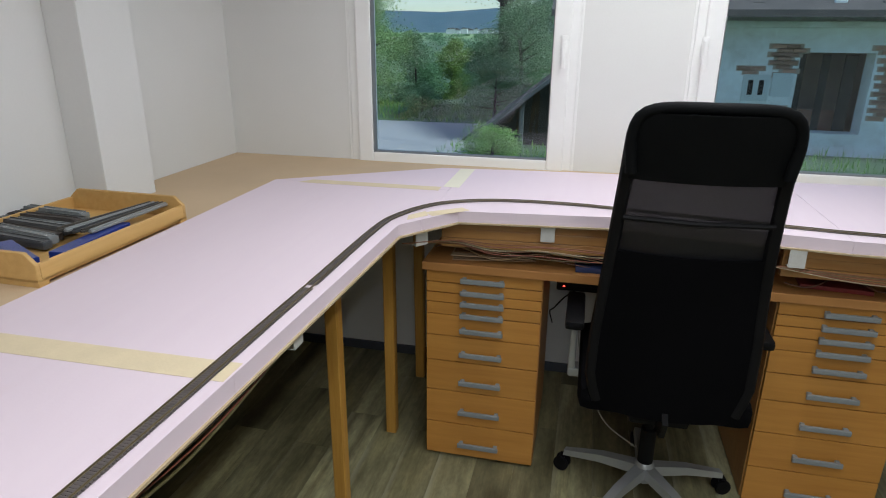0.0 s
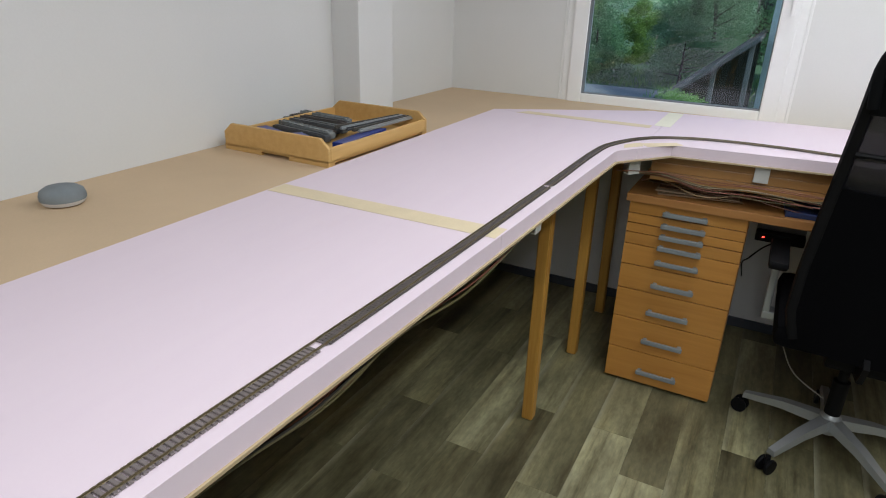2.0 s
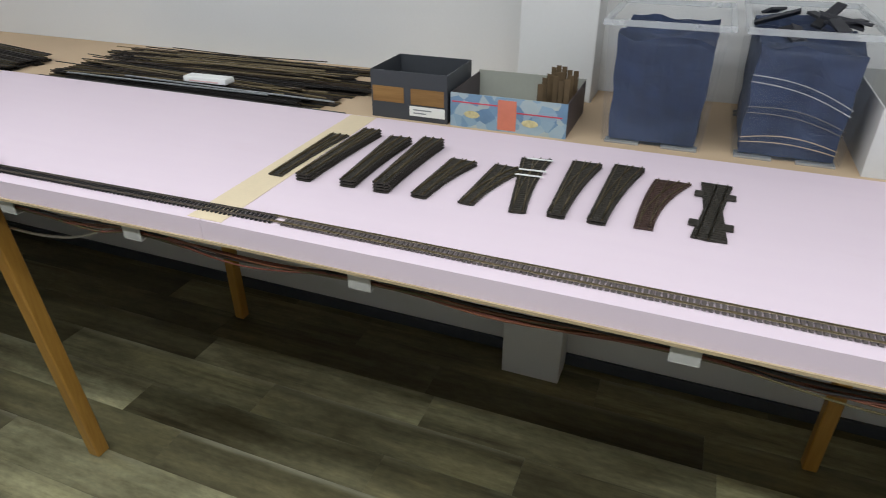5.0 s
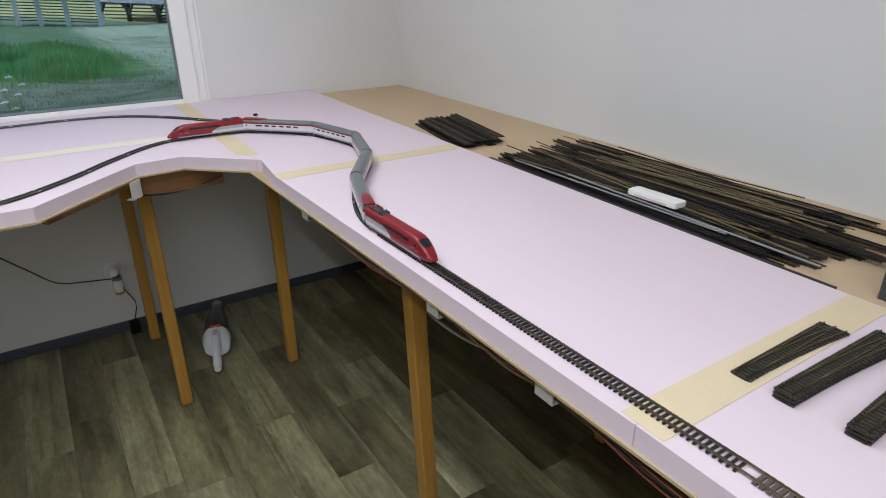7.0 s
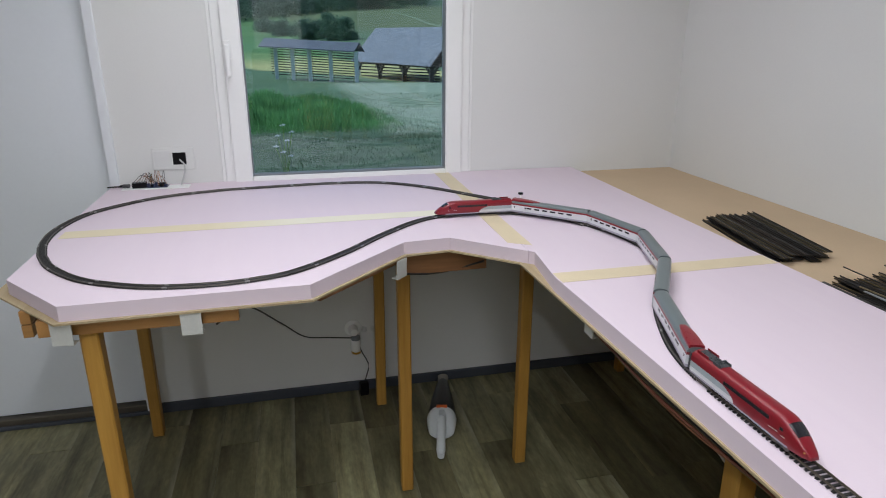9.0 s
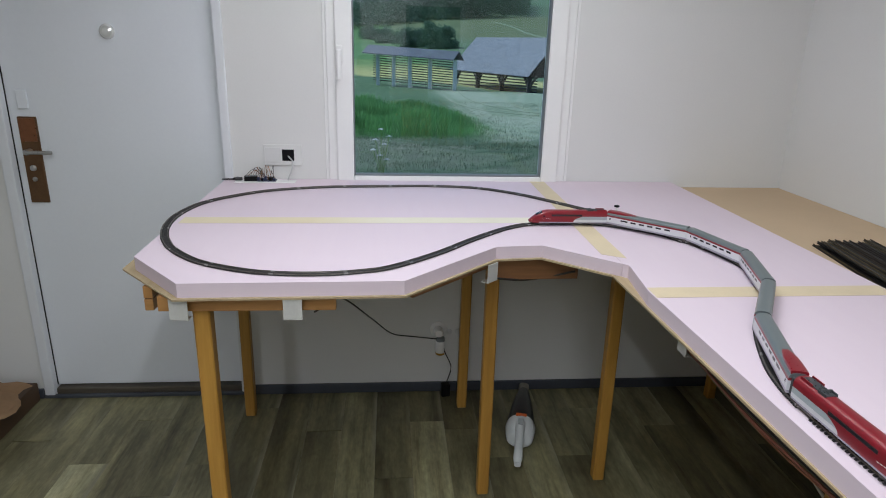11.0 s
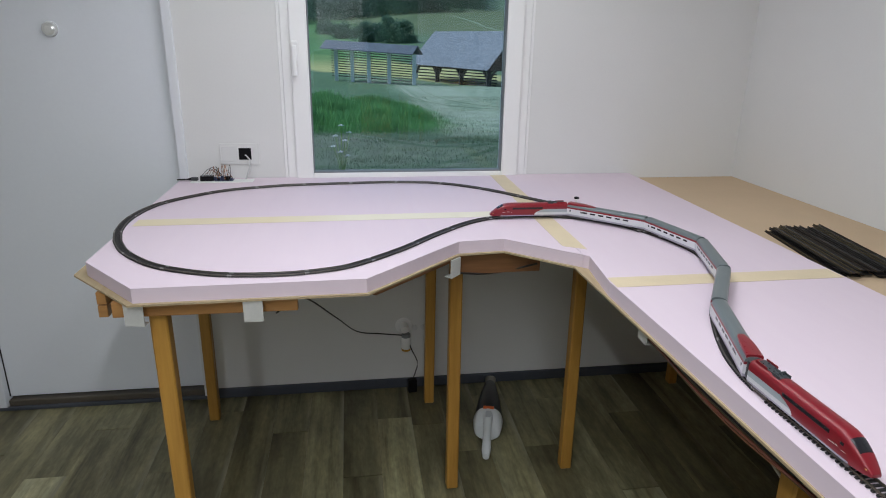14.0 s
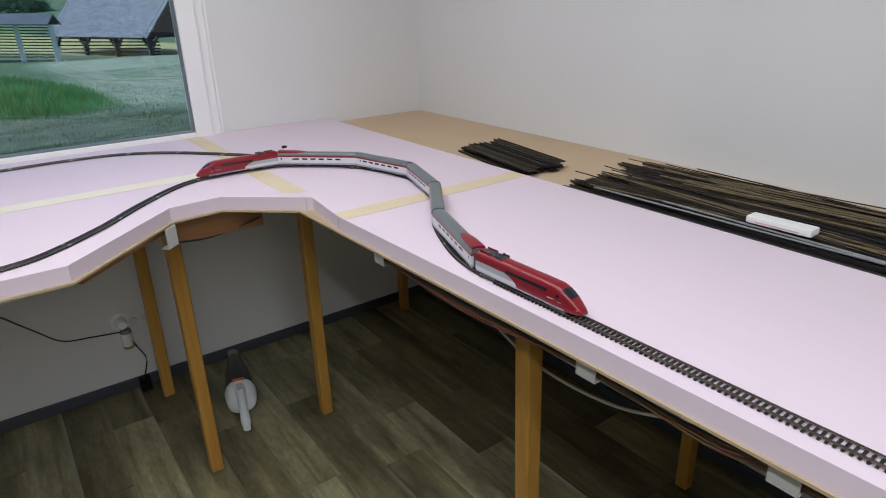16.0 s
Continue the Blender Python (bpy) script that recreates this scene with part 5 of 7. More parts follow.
def picture_box():
    x0, x1, y0, y1, h = 0.215, 0.425, 2.708, 2.985, 0.080
    b = thing("picture_box", "open cardboard toy box with a faded blue picture side", "cardboard box", at=((x0 + x1) / 2, (y0 + y1) / 2, SHELF), turn=0.0)
    w, l = (x1 - x0) / 2, (y1 - y0) / 2
    inside = surf("grey_green_card", (0.36, 0.37, 0.32), 0.06, 0.85)
    m, nt, p = material("printed_picture")
    v = nt.nodes.new("ShaderNodeTexVoronoi")
    v.inputs["Scale"].default_value = 38
    tc = nt.nodes.new("ShaderNodeTexCoord")
    nt.links.new(tc.outputs["Object"], v.inputs["Vector"])
    col = ramp(nt, v.outputs["Color"], [(0.1, (0.05, 0.10, 0.22)), (0.4, (0.16, 0.27, 0.38)), (0.65, (0.42, 0.50, 0.52)), (0.85, (0.62, 0.58, 0.38)), (1.0, (0.10, 0.14, 0.22))])
    col = mixed(nt, noise_tex(nt, 18, 5), col, (0.20, 0.34, 0.48))
    nt.links.new(col, p.inputs["Base Color"])
    p.inputs["Roughness"].default_value = 0.45
    part("front_panel", box(NB(), (w - 0.003, -l, 0), (w, l, h), 0.0006), m, b, "faded blue printed front")
    part("back_panel", box(NB(), (-w, -l, 0), (-w + 0.003, l, h + 0.004), 0.0006), inside, b)
    # the shadow on the box's sides is put into their dark card colour
    for s in (-1, 1):
        part("side_panel", box(NB(), (-w + 0.003, s * l, 0), (w - 0.003, s * (l - 0.003), h), 0.0006), surf("shaded_printed_card", (0.06, 0.045, 0.05), 0.3, 0.5, 20, 90, 0.05), b, "printed side with its shade in the dark colour")
    part("bottom", box(NB(), (-w + 0.003, -l + 0.003, 0), (w - 0.003, l - 0.003, 0.003)), inside, b)
    part("printed_patch", box(NB(), (w + 0.0002, -0.022, 0.004), (w + 0.0008, 0.022, h - 0.006)), surf("coral_print", (0.62, 0.20, 0.13), 0.1, 0.5), b, "coral red printed patch")
    part("printed_line", box(NB(), (w + 0.0002, -l + 0.004, h - 0.022), (w + 0.0006, -0.023, h - 0.019)), surf("red_print", (0.6, 0.06, 0.10), 0.1, 0.5), b)
    part("printed_line", box(NB(), (w + 0.0002, 0.023, h - 0.034), (w + 0.0006, l - 0.01, h - 0.031)), surf("red_print", (0.6, 0.06, 0.10), 0.1, 0.5), b)
    for y0p, z0p in ((-0.085, 0.020), (0.055, 0.014)):
        bm = NB()
        bmesh.ops.create_icosphere(bm, subdivisions=2, radius=0.5, matrix=Matrix.Translation((w + 0.0004, y0p, z0p + 0.012)) @ Matrix.Diagonal((0.001, 0.040, 0.018, 1)))
        part("printed_blot", bm, surf("sand_print", (0.58, 0.52, 0.28), 0.3, 0.5, 60), b)


picture_box()
r9 = random.Random(9)
for k in range(16):
    bm = NB()
    box(bm, (-0.006, -0.0012, 0), (0.006, 0.0012, r9.uniform(0.106, 0.124)), 0.0004)
    ob = whole("upright_track", bm, surf("rusty_track", (0.10, 0.065, 0.03), 0.3, 0.7, 40, 300, 0.2), "upright brown track piece standing in the toy box", "track", "upright track pieces",
               at=(0.265 + 0.009 * k, 2.912 + 0.015 * (k % 5) + 0.003 * r9.random(), SHELF + 0.004), turn=r9.uniform(60, 120))


def black_box():
    x0, x1, y0, y1, h = 0.255, 0.425, 2.500, 2.700, 0.116
    b = thing("black_box", "open dark grey box with two wood-print labels", "box", at=((x0 + x1) / 2, (y0 + y1) / 2, SHELF))
    w, l = (x1 - x0) / 2, (y1 - y0) / 2
    dk = surf("dark_card", (0.045, 0.05, 0.058), 0.12, 0.6, 8, 120, 0.1)
    for s, nm in ((-1, "back_panel"), (1, "front_panel")):
        part(nm, box(NB(), (s * w, -l, 0), (s * (w - 0.003), l, h), 0.0008), dk, b)
        part("side_panel", box(NB(), (-w + 0.003, s * l, 0), (w - 0.003, s * (l - 0.003), h), 0.0008), dk, b)
    part("bottom", box(NB(), (-w + 0.003, -l + 0.003, 0), (w - 0.003, l - 0.003, 0.003)), dk, b)
    for ya, yb in ((-0.095, -0.012), (0.006, 0.092)):
        part("wood_label", box(NB(), (w + 0.0002, ya, 0.040), (w + 0.0012, yb, 0.078), 0.0003), wood("label_wood", (0.22, 0.11, 0.03), (0.42, 0.24, 0.08), "Y", 30, 0.6), b, "brown wood-look label")
    part("white_label", box(NB(), (w + 0.0002, 0.002, 0.012), (w + 0.0012, 0.094, 0.036), 0.0003), PAPER, b, "white label with grey bars")
    for k in range(2):
        part("label_bar", box(NB(), (w + 0.0013, 0.012, 0.026 - 0.008 * k), (w + 0.0016, 0.060 - 0.014 * k, 0.029 - 0.008 * k)), GREYMET, b)


black_box()

# ---- piles of loose rails on the shelf ----
rr = random.Random(21)
RAILMATS = [surf("rail_black", (0.014, 0.012, 0.011), 0.3, 0.5, 30, 300, 0.1), surf("rail_brown", (0.040, 0.028, 0.018), 0.3, 0.5, 30, 300, 0.1), surf("rail_olive", (0.13, 0.10, 0.05), 0.3, 0.4, 30, 300, 0.1, 0.5)]


BRIGHTR = surf("bright_old_rail", (0.26, 0.205, 0.115), 0.3, 0.4, 30, 300, 0.1, 0.4)


def flex_track(at, turn, L, mat, label, group, tilt=0.0):
    """A length of flexible track: a sleeper strip with two rails."""
    t = thing("flex_track", label, "model track", group)
    t.matrix_world = pose(*at, tilt, 0, turn)
    bm = NB()
    n = int(L / 0.0078)
    vs, fs = [], []
    for k in range(n):
        y = -L / 2 + (k + 0.5) * L / n
        b = len(vs)
        vs += [(sx * 0.0148, y + sy * 0.0029, z) for z in (0, 0.0026) for sx, sy in ((-1, -1), (1, -1), (1, 1), (-1, 1))]
        fs += [(b + 4, b + 5, b + 6, b + 7)] + [(b + i, b + (i + 1) % 4, b + 4 + (i + 1) % 4, b + 4 + i) for i in range(4)]
    me = bpy.data.meshes.new("sleeper_strip")
    me.from_pydata(vs, [], fs)
    me.materials.append(mat)
    ob = new("sleeper_strip", me)
    ob.parent = t
    tagged(ob, kind="stuff")
    for s in (-1, 1):
        part("rail", box(NB(), (s * 0.0090 - 0.0006, -L / 2 - 0.006, 0.0024), (s * 0.0090 + 0.0006, L / 2 + 0.006, 0.0056)), RAILMATS[rr.randrange(3)], t)


for k in range(30):
    L = rr.uniform(0.80, 0.95)
    layer = k // 11
    x = 0.452 - 0.036 * (k % 11) - 0.012 * layer
    y = 1.88 + rr.uniform(-0.10, 0.10) + (0.0 if x > 0.1 else 0.05)
    flex_track((max(x, 0.040 + 0.02 * layer), y, SHELF + 0.0005 + 0.0062 * layer), rr.uniform(-0.7, 0.7) if layer == 0 else rr.uniform(-3.0, 2.0), L, RAILMATS[0 if k % 3 else 1], "length of dark flexible track lying on the shelf", "loose flexible tracks")
whole("edge_strip", box(NB(), (-0.010, -0.52, 0), (0.010, 0.52, 0.015), 0.001), RAILMATS[0], "long black plastic strip along the shelf edge", "strip", at=(0.4795, 1.93, SHELF), turn=0)
for k in range(18):
    flex_track((0.425 - 0.019 * (k % 9) - 0.004 * (k // 9), 1.055 + rr.uniform(-0.025, 0.025), SHELF + 0.0005 + 0.0062 * (k % 2) + 0.0125 * (k // 9)), -10 + rr.uniform(-1.6, 1.6), 0.40, RAILMATS[0], "short black track length stacked on the shelf", "short black tracks")
for k in range(34):
    L = rr.uniform(0.5, 0.95)
    bm = box(NB(), (-0.0012, -L / 2, 0), (0.0012, L / 2, 0.0028), 0.0003)
    whole("loose_rail", bm, (RAILMATS[0], BRIGHTR, RAILMATS[1], BRIGHTR)[k % 4], "single loose brown rail on the track pile", "rail", "loose rails",
          at=(rr.uniform(0.10, 0.40), rr.uniform(1.80, 2.0), SHELF + 0.0195 + 0.0004 * k), turn=rr.uniform(-10, 6))
for k in range(2):
    bm = box(NB(), (-0.0022, -0.35, 0), (0.003, 0.35, 0.003), 0.0005)
    whole("rod", bm, ALU, "thin pale metal rod on the track pile", "rod", "metal rods", at=(0.442 - 0.012 * k, 1.85 + 0.2 * k, SHELF + 0.022 + 0.003 * k), turn=1 - 2 * k)
pk = thing("paper_packet", "white paper packet with a pink printed edge on the rails", "packet", at=(0.405, 1.985, SHELF + 0.030), turn=2)
bm = box(NB(), (-0.020, -0.070, 0), (0.020, 0.070, 0.016), 0.004)
part("packet", bm, PAPER, pk, smooth=True)
part("printed_bar", box(NB(), (0.0202, -0.050, 0.004), (0.0207, 0.045, 0.007)), surf("pale_pink_print", (0.7, 0.45, 0.45), 0.05, 0.6), pk)


# ---- turnouts laid out on the foam ----
def turnout(at, turn, L, spread, n_stack, kind, mat):
    """A turnout: a straight and a curved leg on fanning sleepers. spread: sideways offset of the branch."""
    names = {"turnout": "dark brown model turnout lying on the foam", "stack": "stack of dark straight tracks lying on the foam", "curve": "reddish-brown curved model turnout lying on the foam", "cross": "dark double-slip crossing lying on the foam"}
    t = thing("turnout" if kind != "stack" else "track_stack", names[kind], "model track", "loose turnouts", at=at, turn=turn)
    n = max(8, int(L / 0.0080))
    for s in range(n_stack):
        bm = NB()
        z0 = 0.0056 * s
        for k in range(n):
            f = (k + 0.5) / n
            x = -L / 2 + f * L
            off = spread * f * f
            bend = 0.5 * spread * f * f if kind == "curve" else 0.0
            lo, hi = min(-0.015, off - 0.015) + bend, max(0.015, off + 0.015) + bend
            if kind == "cross":
                w = 0.015 + 0.012 * abs(2 * f - 1)
                lo, hi = -w, w
            if kind == "stack":
                lo, hi = -0.015, 0.015
            box(bm, (x - 0.0028, lo, z0), (x + 0.0028, hi, z0 + 0.0030))
        box(bm, (-L / 2, -0.011, z0), (L / 2, 0.011, z0 + 0.0018)) if kind != "curve" else None
        part("sleeper_bed", bm, mat, t, kind="stuff")
        tracks = [0.0] if kind == "stack" else [0.0, spread]
        for tr in tracks:
            for g2 in (-0.0087, 0.0087):
                pts = []
                for k in range(9):
                    f = k / 8
                    y = g2 + tr * f * f + (0.5 * spread * f * f if kind == "curve" else 0)
                    if kind == "cross":
                        y = g2 + (0.010 if tr else -0.010) * (2 * f - 1)
                    pts.append((-L / 2 + L * f, y, z0 + 0.0030))
                part("rail", sweep(NB(), pts, [(-0.0007, 0), (0.0007, 0), (0.0006, 0.0024), (-0.0006, 0.0024)]), RAILMATS[2 if s == n_stack - 1 else 0], t)
    if kind == "cross":
        for x in (-0.06, 0.06):
            for s in (-1, 1):
                part("switch_lug", box(NB(), (x - 0.010, s * 0.018, 0), (x + 0.010, s * 0.034, 0.004), 0.001), mat, t)


DK = surf("turnout_brown_black", (0.026, 0.022, 0.016), 0.3, 0.65, 40, 300, 0.15)
RB = surf("turnout_red_brown", (0.050, 0.026, 0.020), 0.25, 0.6, 40, 300, 0.15)
# middle (x, y), turn, length, branch, stack, kind
LAID = [(0.758, 2.530, 179.3, 0.242, -0.016, 1, "turnout"), (0.746, 2.595, 178.3, 0.270, -0.014, 3, "turnout"), (0.754, 2.679, 180.9, 0.243, -0.020, 3, "turnout"), (0.752, 2.749, 179.5, 0.246, -0.018, 4, "turnout"),
        (0.782, 2.831, 173.0, 0.179, -0.026, 2, "turnout"), (0.772, 2.920, 171.1, 0.188, -0.040, 1, "turnout"), (0.745, 2.983, 186.5, 0.246, -0.032, 1, "turnout"), (0.740, 3.064, 177.9, 0.241, -0.028, 2, "turnout"),
        (0.734, 3.136, 175.0, 0.250, -0.028, 2, "turnout"), (0.746, 3.214, 171.5, 0.209, -0.036, 1, "curve"), (0.739, 3.299, 178.0, 0.226, 0.0, 1, "cross")]
for x, y, tn, L, sp, ns, kd in LAID:
    drift = sp if kd == "curve" else sp / 2
    turnout((x, y + drift / 2, LEVEL + 0.0013), tn - math.degrees(math.atan2(drift, L)), L, sp, ns, kd, RB if kd == "curve" else DK)
for x in (0.636, 0.694, 0.720):
    bm = box(NB(), (-0.0025, -0.026, 0), (0.0025, 0.026, 0.0012))
    whole("white_tie", bm, PAPER, "white tape band across a turnout", "tape", "white bands", at=(x, 2.978, LEVEL + 0.0075), turn=4)


# ---- wiring under the front edge ----
def wire(pts, r, mat, label):
    whole("wire", tube(NB(), spline(pts, 0.03), r, 6), mat, label, "wire", "wiring", smooth=True)


WIRES = [surf("wire_black", (0.015, 0.013, 0.012), 0.1, 0.5), surf("wire_brown", (0.21, 0.078, 0.036), 0.1, 0.5), surf("wire_red", (0.20, 0.062, 0.036), 0.1, 0.5), surf("wire_olive", (0.12, 0.10, 0.04), 0.1, 0.5)]
rw = random.Random(4)
tabs = [1.42, 2.03, 2.34, 2.80, 3.285, 3.690, 4.22, 4.66, 5.25]
for k in range(8):
    pts = []
    for a, b in zip(tabs, tabs[1:]):
        sag = rw.uniform(0.004, 0.025)
        z = 0.940 - 0.003 * (k % 4)
        pts += [(edge_x(a) - 0.022 - 0.003 * (k % 3), a, z), (edge_x((a + b) / 2) - 0.020 - 0.012 * rw.random(), (a + b) / 2 + rw.uniform(-0.05, 0.05), z - sag)]
    pts.append((edge_x(tabs[-1]) - 0.024, tabs[-1], 0.938))
    wire(pts, 0.0016 if k % 3 else 0.0026, WIRES[k % 4], "thin signal wire hung under the table edge")
for pts, m in (([(1.02, 1.50, 0.93), (0.98, 1.62, 0.88), (0.96, 1.80, 0.80), (0.95, 2.0, 0.80), (0.96, 2.2, 0.88), (1.0, 2.34, 0.93)], surf("wire_white", (0.55, 0.53, 0.48), 0.05, 0.5)),
               ([(1.0, 1.12, 0.94), (0.97, 1.20, 0.885), (1.0, 1.30, 0.875), (1.02, 1.40, 0.93)], WIRES[0]), ([(1.16, 0.875, 0.91), (1.30, 0.868, 0.882), (1.42, 0.90, 0.90)], WIRES[0])):
    wire(pts, 0.0032, m, "cable looped under the table edge")

rw2 = random.Random(12)
for k in range(7):
    pts = [(1.12, 5.93, 0.925), (1.25, 6.06 + 0.006 * k, 0.905 - 0.004 * k)]
    for i in range(5):
        pts.append((1.38 + 0.15 * i, 6.095 - 0.004 * (k % 3), 0.893 - 0.005 * k + rw2.uniform(-0.012, 0.008)))
    pts += [(2.16, 6.065, 0.905), (2.5, 6.06, 0.885 + rw2.uniform(-0.015, 0.01)), (2.9, 6.05, 0.905)]
    wire(pts, 0.0016, [WIRES[1], WIRES[2], WIRES[3], surf("wire_cream", (0.42, 0.36, 0.24), 0.05, 0.5)][k % 4], "thin wire hung along the window-side beam")
for k in range(10):
    x0, y0w = 1.22 + 0.05 * rw2.random(), 6.20 + 0.02 * k
    pts = [(x0, y0w, 0.826), (x0 + 0.18, y0w + rw2.uniform(-0.03, 0.03), 0.836 + 0.02 * rw2.random()), (x0 + 0.36, y0w + rw2.uniform(-0.04, 0.02), 0.822), (x0 + 0.5 + 0.1 * rw2.random(), y0w - 0.03, 0.7985)]
    wire(pts, 0.0016, WIRES[(k * 2 + 1) % 4], "loose thin wire lying on the desk top")

# ---- wall socket, charger and small electronics by the door ----
DULLW = surf("dull_white_plate", (0.66, 0.66, 0.65), 0.03, 0.5)
sk = thing("wall_socket", "white double wall plate with an open black outlet", "socket", at=(2.142, 0, 1.098))
part("plate", box(NB(), (-0.076, 0.0, -0.042), (0.076, 0.006, 0.042), 0.002), WALL, sk)
part("outlet", box(NB(), (-0.045, 0.0062, -0.023), (0.003, 0.0074, 0.023), 0.001), BLACKP, sk, "black open outlet hole")
part("blank_plate", box(NB(), (0.008, 0.0062, -0.030), (0.068, 0.0078, 0.030), 0.001), DULLW, sk)
wire([(2.12, 0.012, 1.095), (2.10, 0.030, 1.075), (2.105, 0.040, 1.04), (2.12, 0.045, 1.004)], 0.0032, surf("wire_grey", (0.5, 0.5, 0.5), 0.05, 0.5), "grey cable from the wall outlet to the table")
sk2 = thing("wall_socket", "white wall socket with a plugged-in charger near the floor", "socket", at=(1.485, 0, 0.30))
part("plate", lathe(NB(), [(0.038, 0), (0.038, 0.004), (0.030, 0.009), (0.0, 0.009)], 24, pose(0.005, 0.0005, 0.012, -90)), WHITE, sk2, "round white socket cover", True)
for dx in (-0.085, -0.045):
    part("outlet", lathe(NB(), [(0.013, 0), (0.013, 0.004), (0.007, 0.006), (0.0, 0.006)], 16, pose(dx, 0.0005, 0, -90)), DULLW, sk2)
part("plug", lathe(NB(), [(0.022, 0), (0.022, 0.03), (0.016, 0.042)], 16, pose(0.005, 0.010, 0.012, -90)), WHITE, sk2, "round white plug", True)
chg = thing("charger", "white charger with a yellow base hanging at the socket", "charger", at=(1.482, 0.010, 0.20))
part("shell", lathe(NB(), [(0.016, 0.0), (0.022, 0.01), (0.022, 0.062), (0.015, 0.070)], 16, pose(0, 0.024, 0.008)), WHITE, chg, "", True)
part("cap", lathe(NB(), [(0.019, 0), (0.021, 0.010), (0.019, 0.022)], 16, pose(0, 0.024, 0.064)), GREYMET, chg, "", True)
part("label_base", lathe(NB(), [(0.012, 0), (0.0205, 0.006), (0.0215, 0.016)], 16, pose(0, 0.024, 0.0)), surf("amber_plastic", (0.45, 0.24, 0.03), 0.1, 0.4), chg, "amber plastic base", True)
whole("adapter", box(NB(), (-0.020, -0.016, 0), (0.020, 0.016, 0.062), 0.006), BLACKP, "black power adapter on the floor by the wall", "adapter", at=(1.455, 0.050, 0.0), turn=8)
wire([(1.90, 1.10, 0.885), (1.86, 0.80, 0.80), (1.78, 0.40, 0.55), (1.70, 0.14, 0.36), (1.60, 0.06, 0.305), (1.50, 0.045, 0.285)], 0.0026, WIRES[0], "black cable hanging from the table to the socket")
wire([(1.475, 0.045, 0.285), (1.462, 0.045, 0.22), (1.430, 0.04, 0.14), (1.450, 0.045, 0.065)], 0.0026, WIRES[0], "black adapter cable at the wall")

el = thing("circuit_board", "small blue circuit board with jumper wires", "circuit board", at=(2.205, 0.050, LEVEL - 0.0018))
part("board", box(NB(), (-0.040, -0.018, 0.004), (0.030, 0.022, 0.0065), 0.0005), surf("pcb_blue", (0.02, 0.035, 0.09), 0.1, 0.4), el)
part("chip", box(NB(), (-0.030, -0.010, 0.0066), (-0.006, 0.010, 0.018), 0.001), BLACKP, el)
part("chip", box(NB(), (0.006, -0.008, 0.0066), (0.024, 0.012, 0.014), 0.001), surf("relay_blue", (0.02, 0.06, 0.20), 0.1, 0.4), el)
rj = random.Random(2)
for k in range(9):
    a, b = (-0.036 + 0.008 * k, 0.0, 0.012), (-0.024 + 0.0075 * k, 0.012, 0.010)
    pts = [a, ((a[0] + b[0]) / 2 + rj.uniform(-0.012, 0.012), 0.006 + rj.uniform(-0.01, 0.01), 0.046 + 0.030 * rj.random()), b]
    part("jumper_wire", tube(NB(), spline(pts, 0.004), 0.0009, 5), [WIRES[1], WIRES[0], surf("wire_orange", (0.4, 0.14, 0.03), 0.1, 0.5), WIRES[3]][k % 4], el)
for k, dx in enumerate((-0.034, -0.019, 0.0, 0.014, 0.027)):
    part("connector", box(NB(), (dx - 0.005, 0.010 + 0.003 * (k % 2), 0.0066), (dx + 0.005, 0.020, 0.016 + 0.004 * (k % 3)), 0.001), BLACKP if k % 2 else surf("navy_plastic", (0.012, 0.02, 0.06), 0.1, 0.4), el)
mod = thing("control_module", "small black control module with wires arching off", "module", at=(2.266, 0.055, LEVEL + 0.0022), turn=8)
part("case", box(NB(), (-0.027, -0.014, 0), (0.024, 0.014, 0.019), 0.002), BLACKP, mod)
for dx in (-0.020, -0.010, 0.002, 0.013):
    part("terminal", box(NB(), (dx - 0.003, 0.004, 0.019), (dx + 0.003, 0.011, 0.024), 0.0008), GREYMET, mod)
for k in range(5):
    pts = [(-0.018 + 0.009 * k, 0.006, 0.021), (-0.032 + 0.005 * k, -0.002, 0.040 + 0.006 * (k % 3)), (-0.050 + 0.004 * k, -0.006, 0.028), (-0.058 + 0.004 * k, -0.008, 0.014)]
    part("lead", tube(NB(), spline(pts, 0.004), 0.0010, 5), WIRES[k % 2], mod)
plug = thing("power_plug", "grey and black power plug lying by the module", "plug", at=(2.312, 0.050, LEVEL + 0.0022), turn=-14)
part("body", box(NB(), (-0.012, -0.007, 0), (0.014, 0.007, 0.013), 0.003), surf("dark_grey_plastic", (0.06, 0.06, 0.062), 0.1, 0.5), plug)
part("collar", box(NB(), (0.014, -0.004, 0.002), (0.024, 0.004, 0.010), 0.002), BLACKP, plug)
wire([(2.334, 0.045, LEVEL + 0.007), (2.350, 0.060, LEVEL + 0.009), (2.372, 0.058, LEVEL + 0.006), (2.378, 0.035, LEVEL + 0.004), (2.350, 0.030, LEVEL + 0.003), (2.330, 0.034, LEVEL + 0.003)], 0.0028, WIRES[0], "short black lead looped at the power plug")
whole("cover_strip", box(NB(), (-0.118, -0.030, 0), (0.118, 0.030, 0.0021), 0.0006), WHITE, "flat white plastic strip under the electronics", "strip", at=(2.205, 0.058, LEVEL))


